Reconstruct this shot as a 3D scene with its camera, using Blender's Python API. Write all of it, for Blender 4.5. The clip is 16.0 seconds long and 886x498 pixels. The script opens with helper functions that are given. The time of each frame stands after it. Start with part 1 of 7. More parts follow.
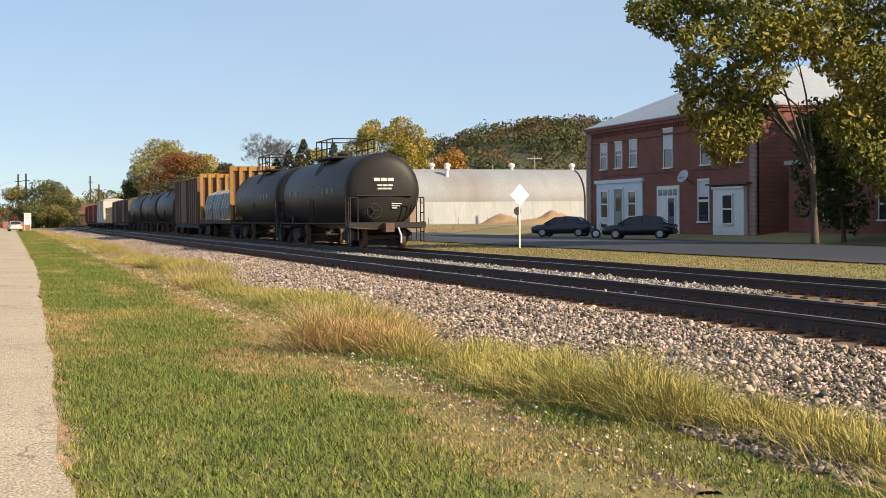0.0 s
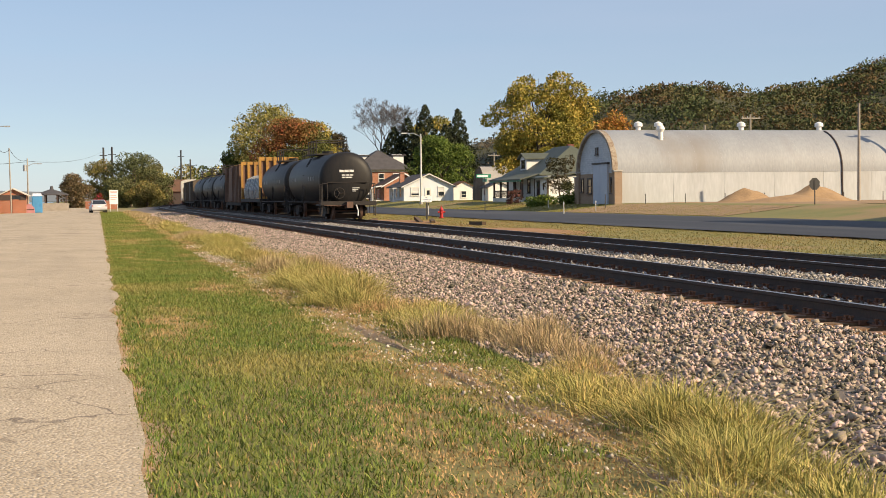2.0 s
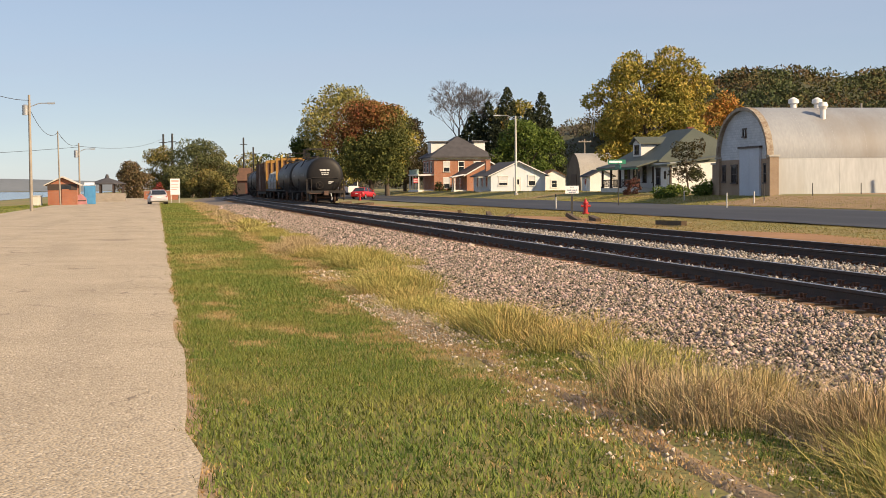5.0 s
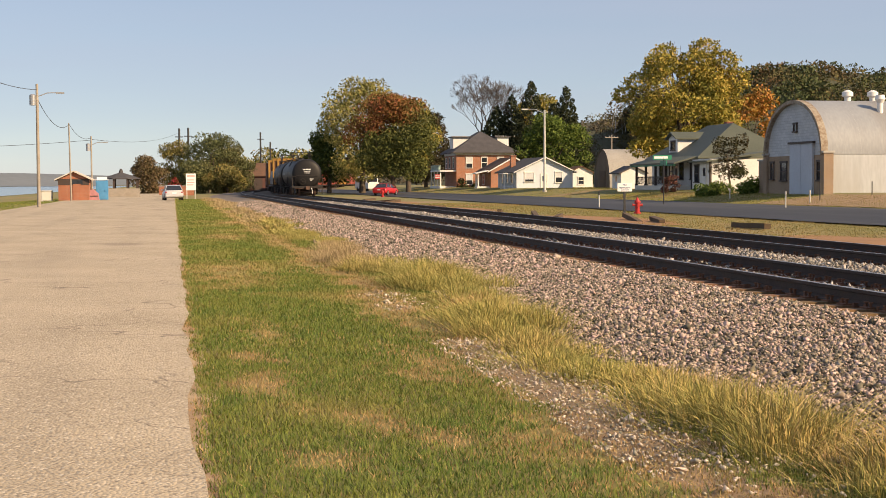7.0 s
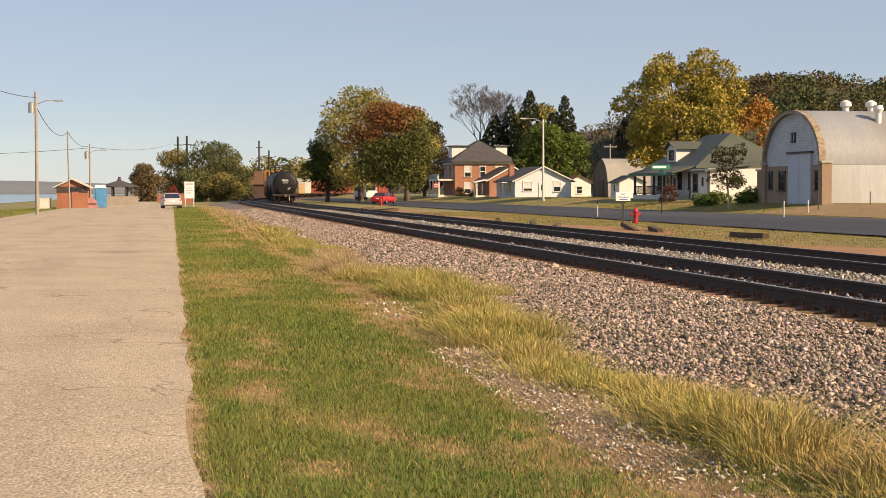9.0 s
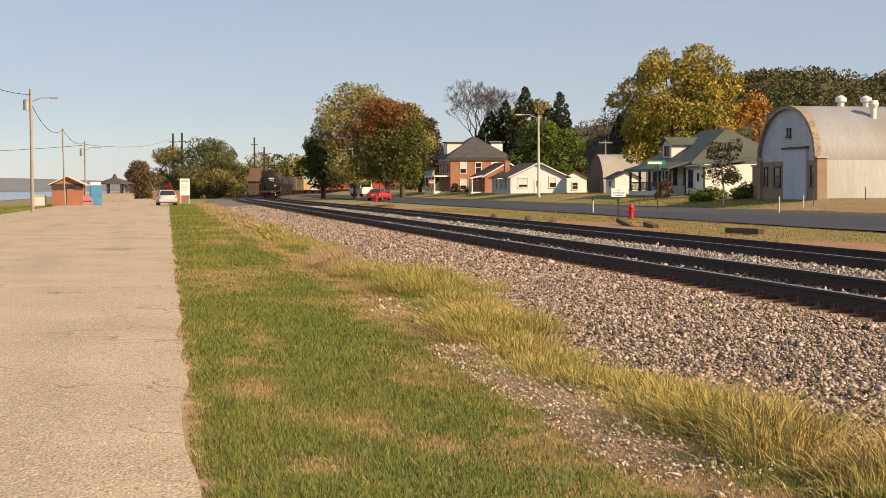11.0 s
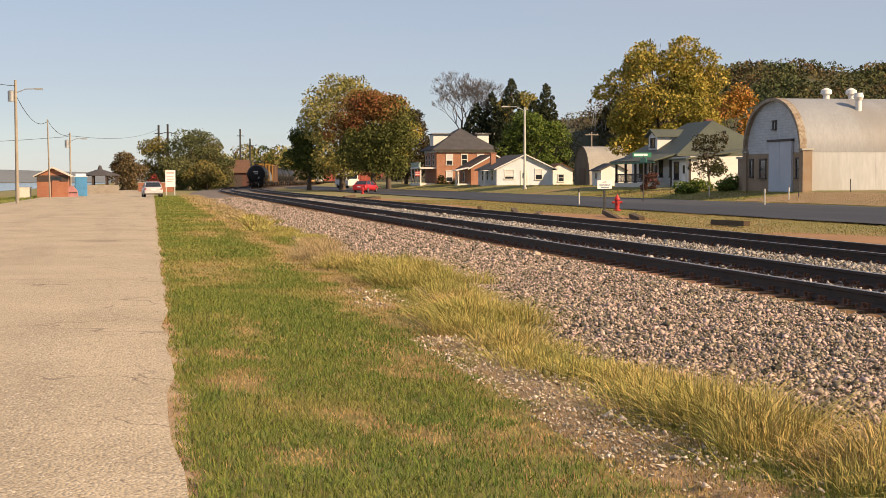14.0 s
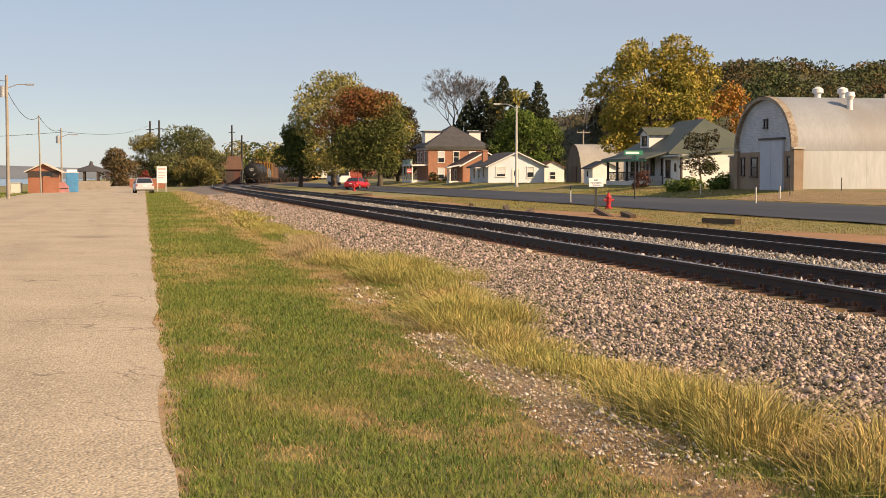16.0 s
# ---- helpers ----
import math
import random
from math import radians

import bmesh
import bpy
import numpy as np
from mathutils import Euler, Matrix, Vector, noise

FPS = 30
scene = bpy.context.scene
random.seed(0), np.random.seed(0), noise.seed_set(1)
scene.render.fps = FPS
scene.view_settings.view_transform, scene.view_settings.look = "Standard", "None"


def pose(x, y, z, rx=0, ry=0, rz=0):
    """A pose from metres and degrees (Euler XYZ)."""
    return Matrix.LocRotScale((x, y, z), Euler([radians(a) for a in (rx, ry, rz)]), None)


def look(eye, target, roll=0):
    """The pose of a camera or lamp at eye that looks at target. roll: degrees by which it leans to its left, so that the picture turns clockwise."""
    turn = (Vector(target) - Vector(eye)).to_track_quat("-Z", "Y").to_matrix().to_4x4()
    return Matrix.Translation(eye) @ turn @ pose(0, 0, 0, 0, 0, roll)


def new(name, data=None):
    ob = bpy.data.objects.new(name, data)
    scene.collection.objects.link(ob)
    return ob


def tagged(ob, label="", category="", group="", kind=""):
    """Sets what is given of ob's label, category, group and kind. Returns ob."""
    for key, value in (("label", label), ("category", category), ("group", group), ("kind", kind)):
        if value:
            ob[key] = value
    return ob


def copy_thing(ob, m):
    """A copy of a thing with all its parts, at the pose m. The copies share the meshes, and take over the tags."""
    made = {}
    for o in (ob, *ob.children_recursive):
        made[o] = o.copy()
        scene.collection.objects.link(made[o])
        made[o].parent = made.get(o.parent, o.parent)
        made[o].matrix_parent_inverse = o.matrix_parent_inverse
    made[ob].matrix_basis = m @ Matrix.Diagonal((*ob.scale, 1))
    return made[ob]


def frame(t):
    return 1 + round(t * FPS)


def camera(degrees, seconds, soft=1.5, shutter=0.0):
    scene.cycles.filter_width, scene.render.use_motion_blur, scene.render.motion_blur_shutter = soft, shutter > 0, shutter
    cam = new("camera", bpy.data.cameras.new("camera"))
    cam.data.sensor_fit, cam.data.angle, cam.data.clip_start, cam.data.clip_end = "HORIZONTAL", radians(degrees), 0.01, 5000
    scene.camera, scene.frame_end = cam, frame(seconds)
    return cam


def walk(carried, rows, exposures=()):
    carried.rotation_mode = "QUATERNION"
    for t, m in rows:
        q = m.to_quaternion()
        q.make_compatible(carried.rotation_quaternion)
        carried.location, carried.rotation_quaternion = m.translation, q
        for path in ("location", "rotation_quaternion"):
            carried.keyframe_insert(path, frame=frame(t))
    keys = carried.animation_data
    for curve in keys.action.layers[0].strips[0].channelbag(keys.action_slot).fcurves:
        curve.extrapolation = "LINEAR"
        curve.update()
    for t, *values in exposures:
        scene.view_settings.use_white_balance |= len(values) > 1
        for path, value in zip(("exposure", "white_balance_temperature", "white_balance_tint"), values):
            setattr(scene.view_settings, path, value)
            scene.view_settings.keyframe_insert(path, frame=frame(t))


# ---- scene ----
cam = camera(34.06, 16.0, soft=0.85)
PATH = [
    (0.00, -0.60, -71.00, 1.44, -16.62, -1.23, -0.42),
    (0.50, -0.20, -54.00, 1.51, -16.22, -1.68, -0.38),
    (1.00, -0.12, -46.13, 1.53, -15.10, -1.78, -0.68),
    (1.50, -0.11, -35.14, 1.54, -14.21, -1.95, -0.55),
    (2.00, -0.09, -27.35, 1.54, -13.39, -2.12, -0.60),
    (2.50, -0.08, -21.83, 1.55, -12.80, -2.27, -0.71),
    (3.00, -0.13, -18.07, 1.56, -12.42, -2.36, -0.72),
    (3.50, -0.11, -15.34, 1.56, -12.00, -2.41, -0.72),
    (4.00, -0.09, -11.50, 1.57, -11.71, -2.47, -0.67),
    (4.50, -0.08, -8.84, 1.58, -11.37, -2.48, -0.62),
    (5.20, -0.06, -5.60, 1.58, -11.05, -2.52, -0.52),
    (6.00, -0.03, -2.20, 1.59, -10.75, -2.58, -0.41),
    (6.60, -0.01, -0.50, 1.60, -10.60, -2.63, -0.34),
    (7.00, 0.00, 0.00, 1.60, -10.53, -2.65, -0.30),
    (7.50, 0.00, 0.00, 1.60, -10.41, -2.59, -0.23),
    (8.00, 0.00, 0.00, 1.60, -10.38, -2.48, -0.16),
    (8.50, 0.00, 0.00, 1.60, -10.46, -2.37, -0.09),
    (9.00, 0.00, 0.00, 1.60, -10.60, -2.30, -0.13),
    (11.50, 0.00, 0.00, 1.60, -10.78, -2.50, -0.27),
    (12.00, 0.00, 0.00, 1.60, -10.83, -2.55, -0.25),
    (12.50, 0.00, 0.00, 1.60, -10.93, -2.58, -0.26),
    (13.00, 0.00, 0.00, 1.60, -11.05, -2.59, -0.28),
    (13.50, 0.00, 0.00, 1.60, -11.17, -2.66, -0.27),
    (14.00, 0.00, 0.00, 1.60, -11.32, -2.77, -0.22),
    (14.50, 0.00, 0.00, 1.60, -11.48, -2.85, -0.18),
    (15.00, 0.00, 0.00, 1.60, -11.59, -2.90, -0.14),
    (15.50, 0.00, 0.00, 1.60, -11.66, -2.89, -0.07),
    (16.00, 0.00, 0.00, 1.60, -11.66, -2.88, 0.00),
]
EXPOSURES = [(0.0, 0.71, 6420, 5), (1.0, 0.61, 6580, 6), (3.0, 0.53, 6680, 8), (7.0, 0.48, 7180, 12), (16.0, 0.48, 7430, 13)]
walk(cam, [(t, pose(x, y, z, 90 + pitch, 0, yaw) @ pose(0, 0, 0, 0, 0, roll)) for t, x, y, z, yaw, pitch, roll in PATH], EXPOSURES)

# ---- world and sun ----
SUN_AZ, SUN_EL = radians(131.0), radians(28.0)   # compass: from +y clockwise
world = bpy.data.worlds.new("world")
scene.world = world
world.use_nodes = True
wn = world.node_tree.nodes
sky = wn.new("ShaderNodeTexSky")
sky.sky_type, sky.sun_disc = "NISHITA", False
sky.sun_elevation, sky.sun_rotation = SUN_EL, SUN_AZ
sky.air_density, sky.dust_density, sky.ozone_density = 0.8, 0.0, 3.0
wn["Background"].inputs[1].default_value = 0.079
# thin autumn haze over the clear sky, with faint streaks of cloud
haze, streak, grade, place_, tc = wn.new("ShaderNodeMix"), wn.new("ShaderNodeTexNoise"), wn.new("ShaderNodeMapRange"), wn.new("ShaderNodeMapping"), wn.new("ShaderNodeTexCoord")
haze.data_type = "RGBA"
haze.inputs["B"].default_value = (4.4, 5.1, 6.75, 1)
place_.inputs["Scale"].default_value = (1.2, 1.2, 9.0)
streak.inputs["Scale"].default_value, streak.inputs["Detail"].default_value = 2.2, 5
grade.inputs[1].default_value, grade.inputs[2].default_value, grade.inputs[3].default_value, grade.inputs[4].default_value = 0.35, 0.75, 0.48, 0.72
wl = world.node_tree.links
wl.new(tc.outputs["Generated"], place_.inputs["Vector"])
wl.new(place_.outputs[0], streak.inputs["Vector"])
wl.new(streak.outputs[0], grade.inputs[0])
wl.new(grade.outputs[0], haze.inputs["Factor"])
wl.new(sky.outputs[0], haze.inputs["A"])
wl.new(haze.outputs["Result"], wn["Background"].inputs[0])
sun = new("sun", bpy.data.lights.new("sun", "SUN"))
sun.data.energy, sun.data.angle, sun.data.color = 5.0, radians(0.6), (1.0, 0.78, 0.53)
to_sun = Vector((math.sin(SUN_AZ) * math.cos(SUN_EL), math.cos(SUN_AZ) * math.cos(SUN_EL), math.sin(SUN_EL)))
sun.matrix_world = look(to_sun * 100, (0, 0, 0))


# ---- materials ----
MATS = {}


def mat(name, a, b=None, rough=0.8, scale=3.0, fine=40.0, bump=0.0, metal=0.0, c=None, spread=0.5, object_random=0.0, island=0.0, dist=0.02, spec=0.5, stretch=None):
    """Two tones mixed by coarse and fine noise, an optional third in patches, and fine relief."""
    if name in MATS:
        return MATS[name]
    m = bpy.data.materials.new(name)
    m.use_nodes = True
    n, l = m.node_tree.nodes, m.node_tree.links
    p = n["Principled BSDF"]
    p.inputs["Roughness"].default_value, p.inputs["Metallic"].default_value = rough, metal
    p.inputs["Specular IOR Level"].default_value = spec
    b = b or tuple(v * 0.75 for v in a)
    geo = n.new("ShaderNodeNewGeometry")
    info = n.new("ShaderNodeObjectInfo")
    vec = geo.outputs["Position"]
    if stretch:
        mp = n.new("ShaderNodeMapping")
        mp.inputs["Scale"].default_value = stretch
        l.new(vec, mp.inputs["Vector"])
        vec = mp.outputs[0]
    big, small = n.new("ShaderNodeTexNoise"), n.new("ShaderNodeTexNoise")
    for tex, s, d in ((big, scale, 4), (small, fine, 3)):
        tex.inputs["Scale"].default_value, tex.inputs["Detail"].default_value = s, d
        l.new(vec, tex.inputs["Vector"])
    add = n.new("ShaderNodeMath")
    add.operation = "ADD"
    l.new(big.outputs[0], add.inputs[0])
    l.new(small.outputs[0], add.inputs[1])
    rng = n.new("ShaderNodeMapRange")
    rng.inputs[1].default_value, rng.inputs[2].default_value = 1.0 - spread * 0.5, 1.0 + spread * 0.5
    l.new(add.outputs[0], rng.inputs[0])
    mix = n.new("ShaderNodeMix")
    mix.data_type = "RGBA"
    mix.inputs["A"].default_value, mix.inputs["B"].default_value = (*a, 1), (*b, 1)
    l.new(rng.outputs[0], mix.inputs["Factor"])
    col = mix.outputs["Result"]
    if c:
        patch = n.new("ShaderNodeTexNoise")
        patch.inputs["Scale"].default_value, patch.inputs["Detail"].default_value = scale * 0.35, 5
        l.new(vec, patch.inputs["Vector"])
        r2 = n.new("ShaderNodeMapRange")
        r2.inputs[1].default_value, r2.inputs[2].default_value = 0.52, 0.68
        l.new(patch.outputs[0], r2.inputs[0])
        mix2 = n.new("ShaderNodeMix")
        mix2.data_type = "RGBA"
        mix2.inputs["B"].default_value = (*c, 1)
        l.new(r2.outputs[0], mix2.inputs["Factor"])
        l.new(col, mix2.inputs["A"])
        col = mix2.outputs["Result"]
    for src, amount in ((info.outputs["Random"], object_random), (geo.outputs["Random Per Island"], island)):
        if amount:
            hsv, r3 = n.new("ShaderNodeHueSaturation"), n.new("ShaderNodeMapRange")
            r3.inputs[3].default_value, r3.inputs[4].default_value = 1 - amount, 1 + amount
            l.new(src, r3.inputs[0])
            l.new(r3.outputs[0], hsv.inputs["Value"])
            r4 = n.new("ShaderNodeMapRange")
            r4.inputs[3].default_value, r4.inputs[4].default_value = 0.5 + amount * 0.06, 0.5 - amount * 0.06
            l.new(src, r4.inputs[0])
            l.new(r4.outputs[0], hsv.inputs["Hue"])
            l.new(col, hsv.inputs["Color"])
            col = hsv.outputs[0]
    l.new(col, p.inputs["Base Color"])
    if bump:
        bp = n.new("ShaderNodeBump")
        bp.inputs["Strength"].default_value, bp.inputs["Distance"].default_value = bump, dist
        l.new(add.outputs[0], bp.inputs["Height"])
        l.new(bp.outputs[0], p.inputs["Normal"])
    MATS[name] = m
    return m


# ---- building helpers ----
class Mesh:
    """Gathers simple solids into one mesh."""

    def __init__(self):
        self.v, self.f, self.mi, self.smooth = [], [], [], []

    def add(self, verts, faces, mi=0, smooth=False):
        k = len(self.v)
        self.v.extend([tuple(v) for v in verts])
        for f in faces:
            self.f.append([i + k for i in f])
            self.mi.append(mi)
            self.smooth.append(smooth)
        return self

    def box(self, x0, x1, y0, y1, z0, z1, mi=0, m=None):
        vs = [Vector((x, y, z)) for z in (z0, z1) for y in (y0, y1) for x in (x0, x1)]
        if m:
            vs = [m @ v for v in vs]
        return self.add(vs, [(0, 2, 3, 1), (4, 5, 7, 6), (0, 1, 5, 4), (2, 6, 7, 3), (0, 4, 6, 2), (1, 3, 7, 5)], mi)

    def tube(self, p, q, r0, r1=None, n=10, mi=0, caps=True, smooth=True):
        p, q = Vector(p), Vector(q)
        r1 = r0 if r1 is None else r1
        ax = (q - p).normalized()
        u = ax.orthogonal().normalized()
        w = ax.cross(u)
        vs = []
        for c, r in ((p, r0), (q, r1)):
            vs += [c + (u * math.cos(2 * math.pi * i / n) + w * math.sin(2 * math.pi * i / n)) * r for i in range(n)]
        self.add(vs, [(i, (i + 1) % n, n + (i + 1) % n, n + i) for i in range(n)], mi, smooth)
        if caps:
            self.add(vs[:n], [tuple(range(n))[::-1]], mi)
            self.add(vs[n:], [tuple(range(n))], mi)
        return self

    def prism(self, pts, axis, a, b, mi=0, smooth=False):
        """A closed outline of 2D points, drawn out along an axis from a to b."""
        n = len(pts)

        def at(p, s):
            return {"x": (s, p[0], p[1]), "y": (p[0], s, p[1]), "z": (p[0], p[1], s)}[axis]
        vs = [at(p, a) for p in pts] + [at(p, b) for p in pts]
        self.add(vs, [(i, (i + 1) % n, n + (i + 1) % n, n + i) for i in range(n)], mi, smooth)
        self.add(vs[:n], [tuple(range(n))[::-1]], mi)
        self.add(vs[n:], [tuple(range(n))], mi)
        return self

    def path(self, pts, r, n=6, mi=0):
        for p, q in zip(pts, pts[1:]):
            self.tube(p, q, r, r, n, mi)
        return self

    def data(self, name, mats):
        me = bpy.data.meshes.new(name)
        me.from_pydata(self.v, [], self.f)
        for m in mats if isinstance(mats, (list, tuple)) else [mats]:
            me.materials.append(m)
        me.polygons.foreach_set("material_index", self.mi)
        me.polygons.foreach_set("use_smooth", self.smooth)
        bm = bmesh.new()
        bm.from_mesh(me)
        bmesh.ops.recalc_face_normals(bm, faces=bm.faces)
        bm.to_mesh(me)
        bm.free()
        me.update()
        return me


def part(name, mesh, mats, parent=None, label="", at=None):
    ob = new(name, mesh.data(name, mats) if isinstance(mesh, Mesh) else mesh)
    if parent:
        ob.parent = parent
    if at is not None:
        ob.matrix_basis = at
    return tagged(ob, label)


def thing(name, m, label, category, group="", kind=""):
    ob = new(name)
    ob.matrix_basis = m
    return tagged(ob, label, category, group, kind)


def box(*a, **k):
    return Mesh().box(*a, **k)


# ---- ground ----
def rise(x, y):
    """Height of the ground: level by the road, a low bank at the track, a slow rise past the street."""
    z = 0.0
    if x > 39:
        z += 0.75 * min(1.0, (x - 39) / 7.0)
    if x < -12:
        z -= 0.06 * min(14.0, -12 - x)
    return z


def curve_shift(y):
    return 0.0 if y < CURVE_Y else CURVE_R - math.sqrt(CURVE_R**2 - min(y - CURVE_Y, 600) ** 2)


CURVE_Y, CURVE_R = 150.0, 900.0
NEAR, FAR = 8.47, 12.5


def track(xc, s):
    """A place along a track: x, y and its turn to the right."""
    if s < CURVE_Y:
        return xc, s, 0.0
    r = CURVE_R - xc + NEAR
    a = (s - CURVE_Y) / r
    return xc + r - r * math.cos(a), CURVE_Y + r * math.sin(a), a


def verge(y):
    """How far the road's edge stands left of its line."""
    return -0.45 * min(1.0, max(0.0, (-25.0 - y) / 38.0)) + 0.07 * noise.noise((0.7, y * 0.35, 3.0)) + 0.09 * noise.noise((0.7, y * 1.9, 8.0))


def strip(name, cols, ys, mats, label, follow=False, smooth=True):
    """A sheet over rows ys and columns of (x, z)."""
    m = Mesh()
    n = len(cols)
    vs = []
    for y in ys:
        sh = curve_shift(y) if follow else 0.0
        for x, z in cols:
            wob = 0.0 if name == "road" else noise.noise((x * 0.3, y * 0.3, 1.7)) * 0.03
            vs.append((x + sh + (verge(y) if name == "road" and x > -1 else 0), y, z + wob))
    fs = [(j * n + i, j * n + i + 1, (j + 1) * n + i + 1, (j + 1) * n + i) for j in range(len(ys) - 1) for i in range(n - 1)]
    m.add(vs, fs, 0, smooth)
    ob = part(name, m, mats)
    return tagged(ob, label, name.split("_")[0], kind="structure")


YS = [-400, -200, -120] + [-100 + 1.0 * i for i in range(0, 301)] + [210, 230, 260, 300, 340, 400, 480, 560, 640]
M_DIRT = mat("soil_grass", (0.25, 0.2, 0.07), (0.16, 0.17, 0.05), 0.95, 0.35, 9.0, 0.4, c=(0.3, 0.2, 0.1))


def road_mat():
    """Tar and chip: pale stones in a worn binder, faint wheel tracks, fine cracks and dark patches."""
    m = bpy.data.materials.new("worn_road")
    m.use_nodes = True
    n, l = m.node_tree.nodes, m.node_tree.links
    p = n["Principled BSDF"]
    p.inputs["Roughness"].default_value = 0.9
    geo = n.new("ShaderNodeNewGeometry")

    def tex(kind, scale, stretch=(1, 1, 1), **inputs):
        t, mp = n.new(kind), n.new("ShaderNodeMapping")
        mp.inputs["Scale"].default_value = stretch
        l.new(geo.outputs["Position"], mp.inputs["Vector"])
        l.new(mp.outputs[0], t.inputs["Vector"])
        t.inputs["Scale"].default_value = scale
        if "Detail" in inputs:
            t.inputs["Detail"].default_value = inputs["Detail"]
        return t

    def ramp(src, a, b, lo=0.0, hi=1.0):
        r = n.new("ShaderNodeMapRange")
        for i, v in zip((1, 2, 3, 4), (a, b, lo, hi)):
            r.inputs[i].default_value = v
        l.new(src, r.inputs[0])
        return r.outputs[0]

    def mixed(fac, a, b):
        x = n.new("ShaderNodeMix")
        x.data_type = "RGBA"
        l.new(fac, x.inputs["Factor"])
        for s_, v in (("A", a), ("B", b)):
            if isinstance(v, tuple):
                x.inputs[s_].default_value = (*v, 1)
            else:
                l.new(v, x.inputs[s_])
        return x.outputs["Result"]

    base = mixed(ramp(tex("ShaderNodeTexNoise", 0.5, Detail=6).outputs[0], 0.3, 0.7), (0.41, 0.335, 0.235), (0.52, 0.43, 0.31))
    base = mixed(ramp(tex("ShaderNodeTexNoise", 0.9, (1.0, 0.06, 1.0), Detail=4).outputs[0], 0.5, 0.72, 0, 0.5), base, (0.3, 0.245, 0.175))
    chips = tex("ShaderNodeTexVoronoi", 42.0)
    base = mixed(ramp(chips.outputs["Color"], 0.7, 0.92, 0, 0.9), base, (0.66, 0.57, 0.44))
    base = mixed(ramp(tex("ShaderNodeTexNoise", 30.0, Detail=3).outputs[0], 0.52, 0.7, 0, 0.8), base, (0.22, 0.175, 0.125))
    base = mixed(ramp(tex("ShaderNodeTexNoise", 0.35, (1.0, 0.5, 1.0), Detail=5).outputs[0], 0.64, 0.68, 0, 0.55), base, (0.25, 0.205, 0.155))
    crack = n.new("ShaderNodeTexVoronoi")
    crack.feature = "DISTANCE_TO_EDGE"
    crack.inputs["Scale"].default_value = 0.55
    wob, add = n.new("ShaderNodeTexNoise"), n.new("ShaderNodeVectorMath")
    wob.inputs["Scale"].default_value = 1.6
    add.operation = "ADD"
    l.new(geo.outputs["Position"], wob.inputs["Vector"])
    l.new(geo.outputs["Position"], add.inputs[0])
    l.new(wob.outputs["Color"], add.inputs[1])
    l.new(add.outputs[0], crack.inputs["Vector"])
    line = ramp(crack.outputs["Distance"], 0.0, 0.014, 1.0, 0.0)
    some = ramp(tex("ShaderNodeTexNoise", 0.4).outputs[0], 0.45, 0.6)
    mul = n.new("ShaderNodeMath")
    mul.operation = "MULTIPLY"
    l.new(line, mul.inputs[0])
    l.new(some, mul.inputs[1])
    base = mixed(mul.outputs[0], base, (0.17, 0.135, 0.1))
    l.new(base, p.inputs["Base Color"])
    bp = n.new("ShaderNodeBump")
    bp.inputs["Strength"].default_value, bp.inputs["Distance"].default_value = 0.7, 0.012
    l.new(chips.outputs["Distance"], bp.inputs["Height"])
    bp.invert = True
    l.new(bp.outputs[0], p.inputs["Normal"])
    return m


M_ROAD = road_mat()
M_STREET = mat("street_asphalt", (0.034, 0.038, 0.048), (0.02, 0.023, 0.032), 0.8, 0.8, 25.0, 0.2, c=(0.06, 0.062, 0.068), spread=0.8, stretch=(1.0, 0.06, 1.0))
M_BALLAST = mat("ballast_bed", (0.2, 0.165, 0.135), (0.12, 0.1, 0.085), 0.95, 2.0, 14.0, 0.8)
M_WATER = mat("river", (0.1, 0.13, 0.15), (0.08, 0.1, 0.12), 0.15, 0.02, 2.0, 0.05)

# one sheet to the horizon
g = Mesh()
gx = [-3000, -800, -300, -120, -70, -45, -36, -30, -26, -20, -12, -10.6, 20, 24, 39, 41, 43, 46, 60, 120, 300, 900, 3000]
gy = [-1500, -500, -200, -100, -40, 0, 40, 80, 120, 160, 200, 250, 320, 420, 600, 900, 1500, 4000]
vs = [(x, y, rise(x, y) - 0.06) for y in gy for x in gx]
n = len(gx)
g.add(vs, [(j * n + i, j * n + i + 1, (j + 1) * n + i + 1, (j + 1) * n + i) for j in range(len(gy) - 1) for i in range(n - 1)])
tagged(part("ground", g, M_DIRT), "autumn grass and bare soil, yellowish and patchy", "ground", kind="structure")

road = strip("road", [(-10.4, 0.0), (-8, 0.02), (-5, 0.04), (-2, 0.03), (-0.2, 0.012), (0.12, 0.002)], YS[:-5], M_ROAD, "pale worn tar-and-chip road with cracks and gravel edge")
street = strip("street", [(24.3, 0.0), (28, 0.05), (31.4, 0.07), (35, 0.05), (38.5, 0.0)], YS[:-4], M_STREET, "dark asphalt street beyond the tracks")
bed = strip("ballast_bed", [(3.6, -0.14), (4.0, -0.04), (4.6, 0.02), (5.6, 0.08), (6.9, 0.12), (8.47, 0.13), (10.2, 0.13), (10.8, 0.14), (12.5, 0.13), (14.2, 0.1), (15.4, -0.04)], YS, M_BALLAST, "grey and brown crushed stone bed of the railway", follow=True)

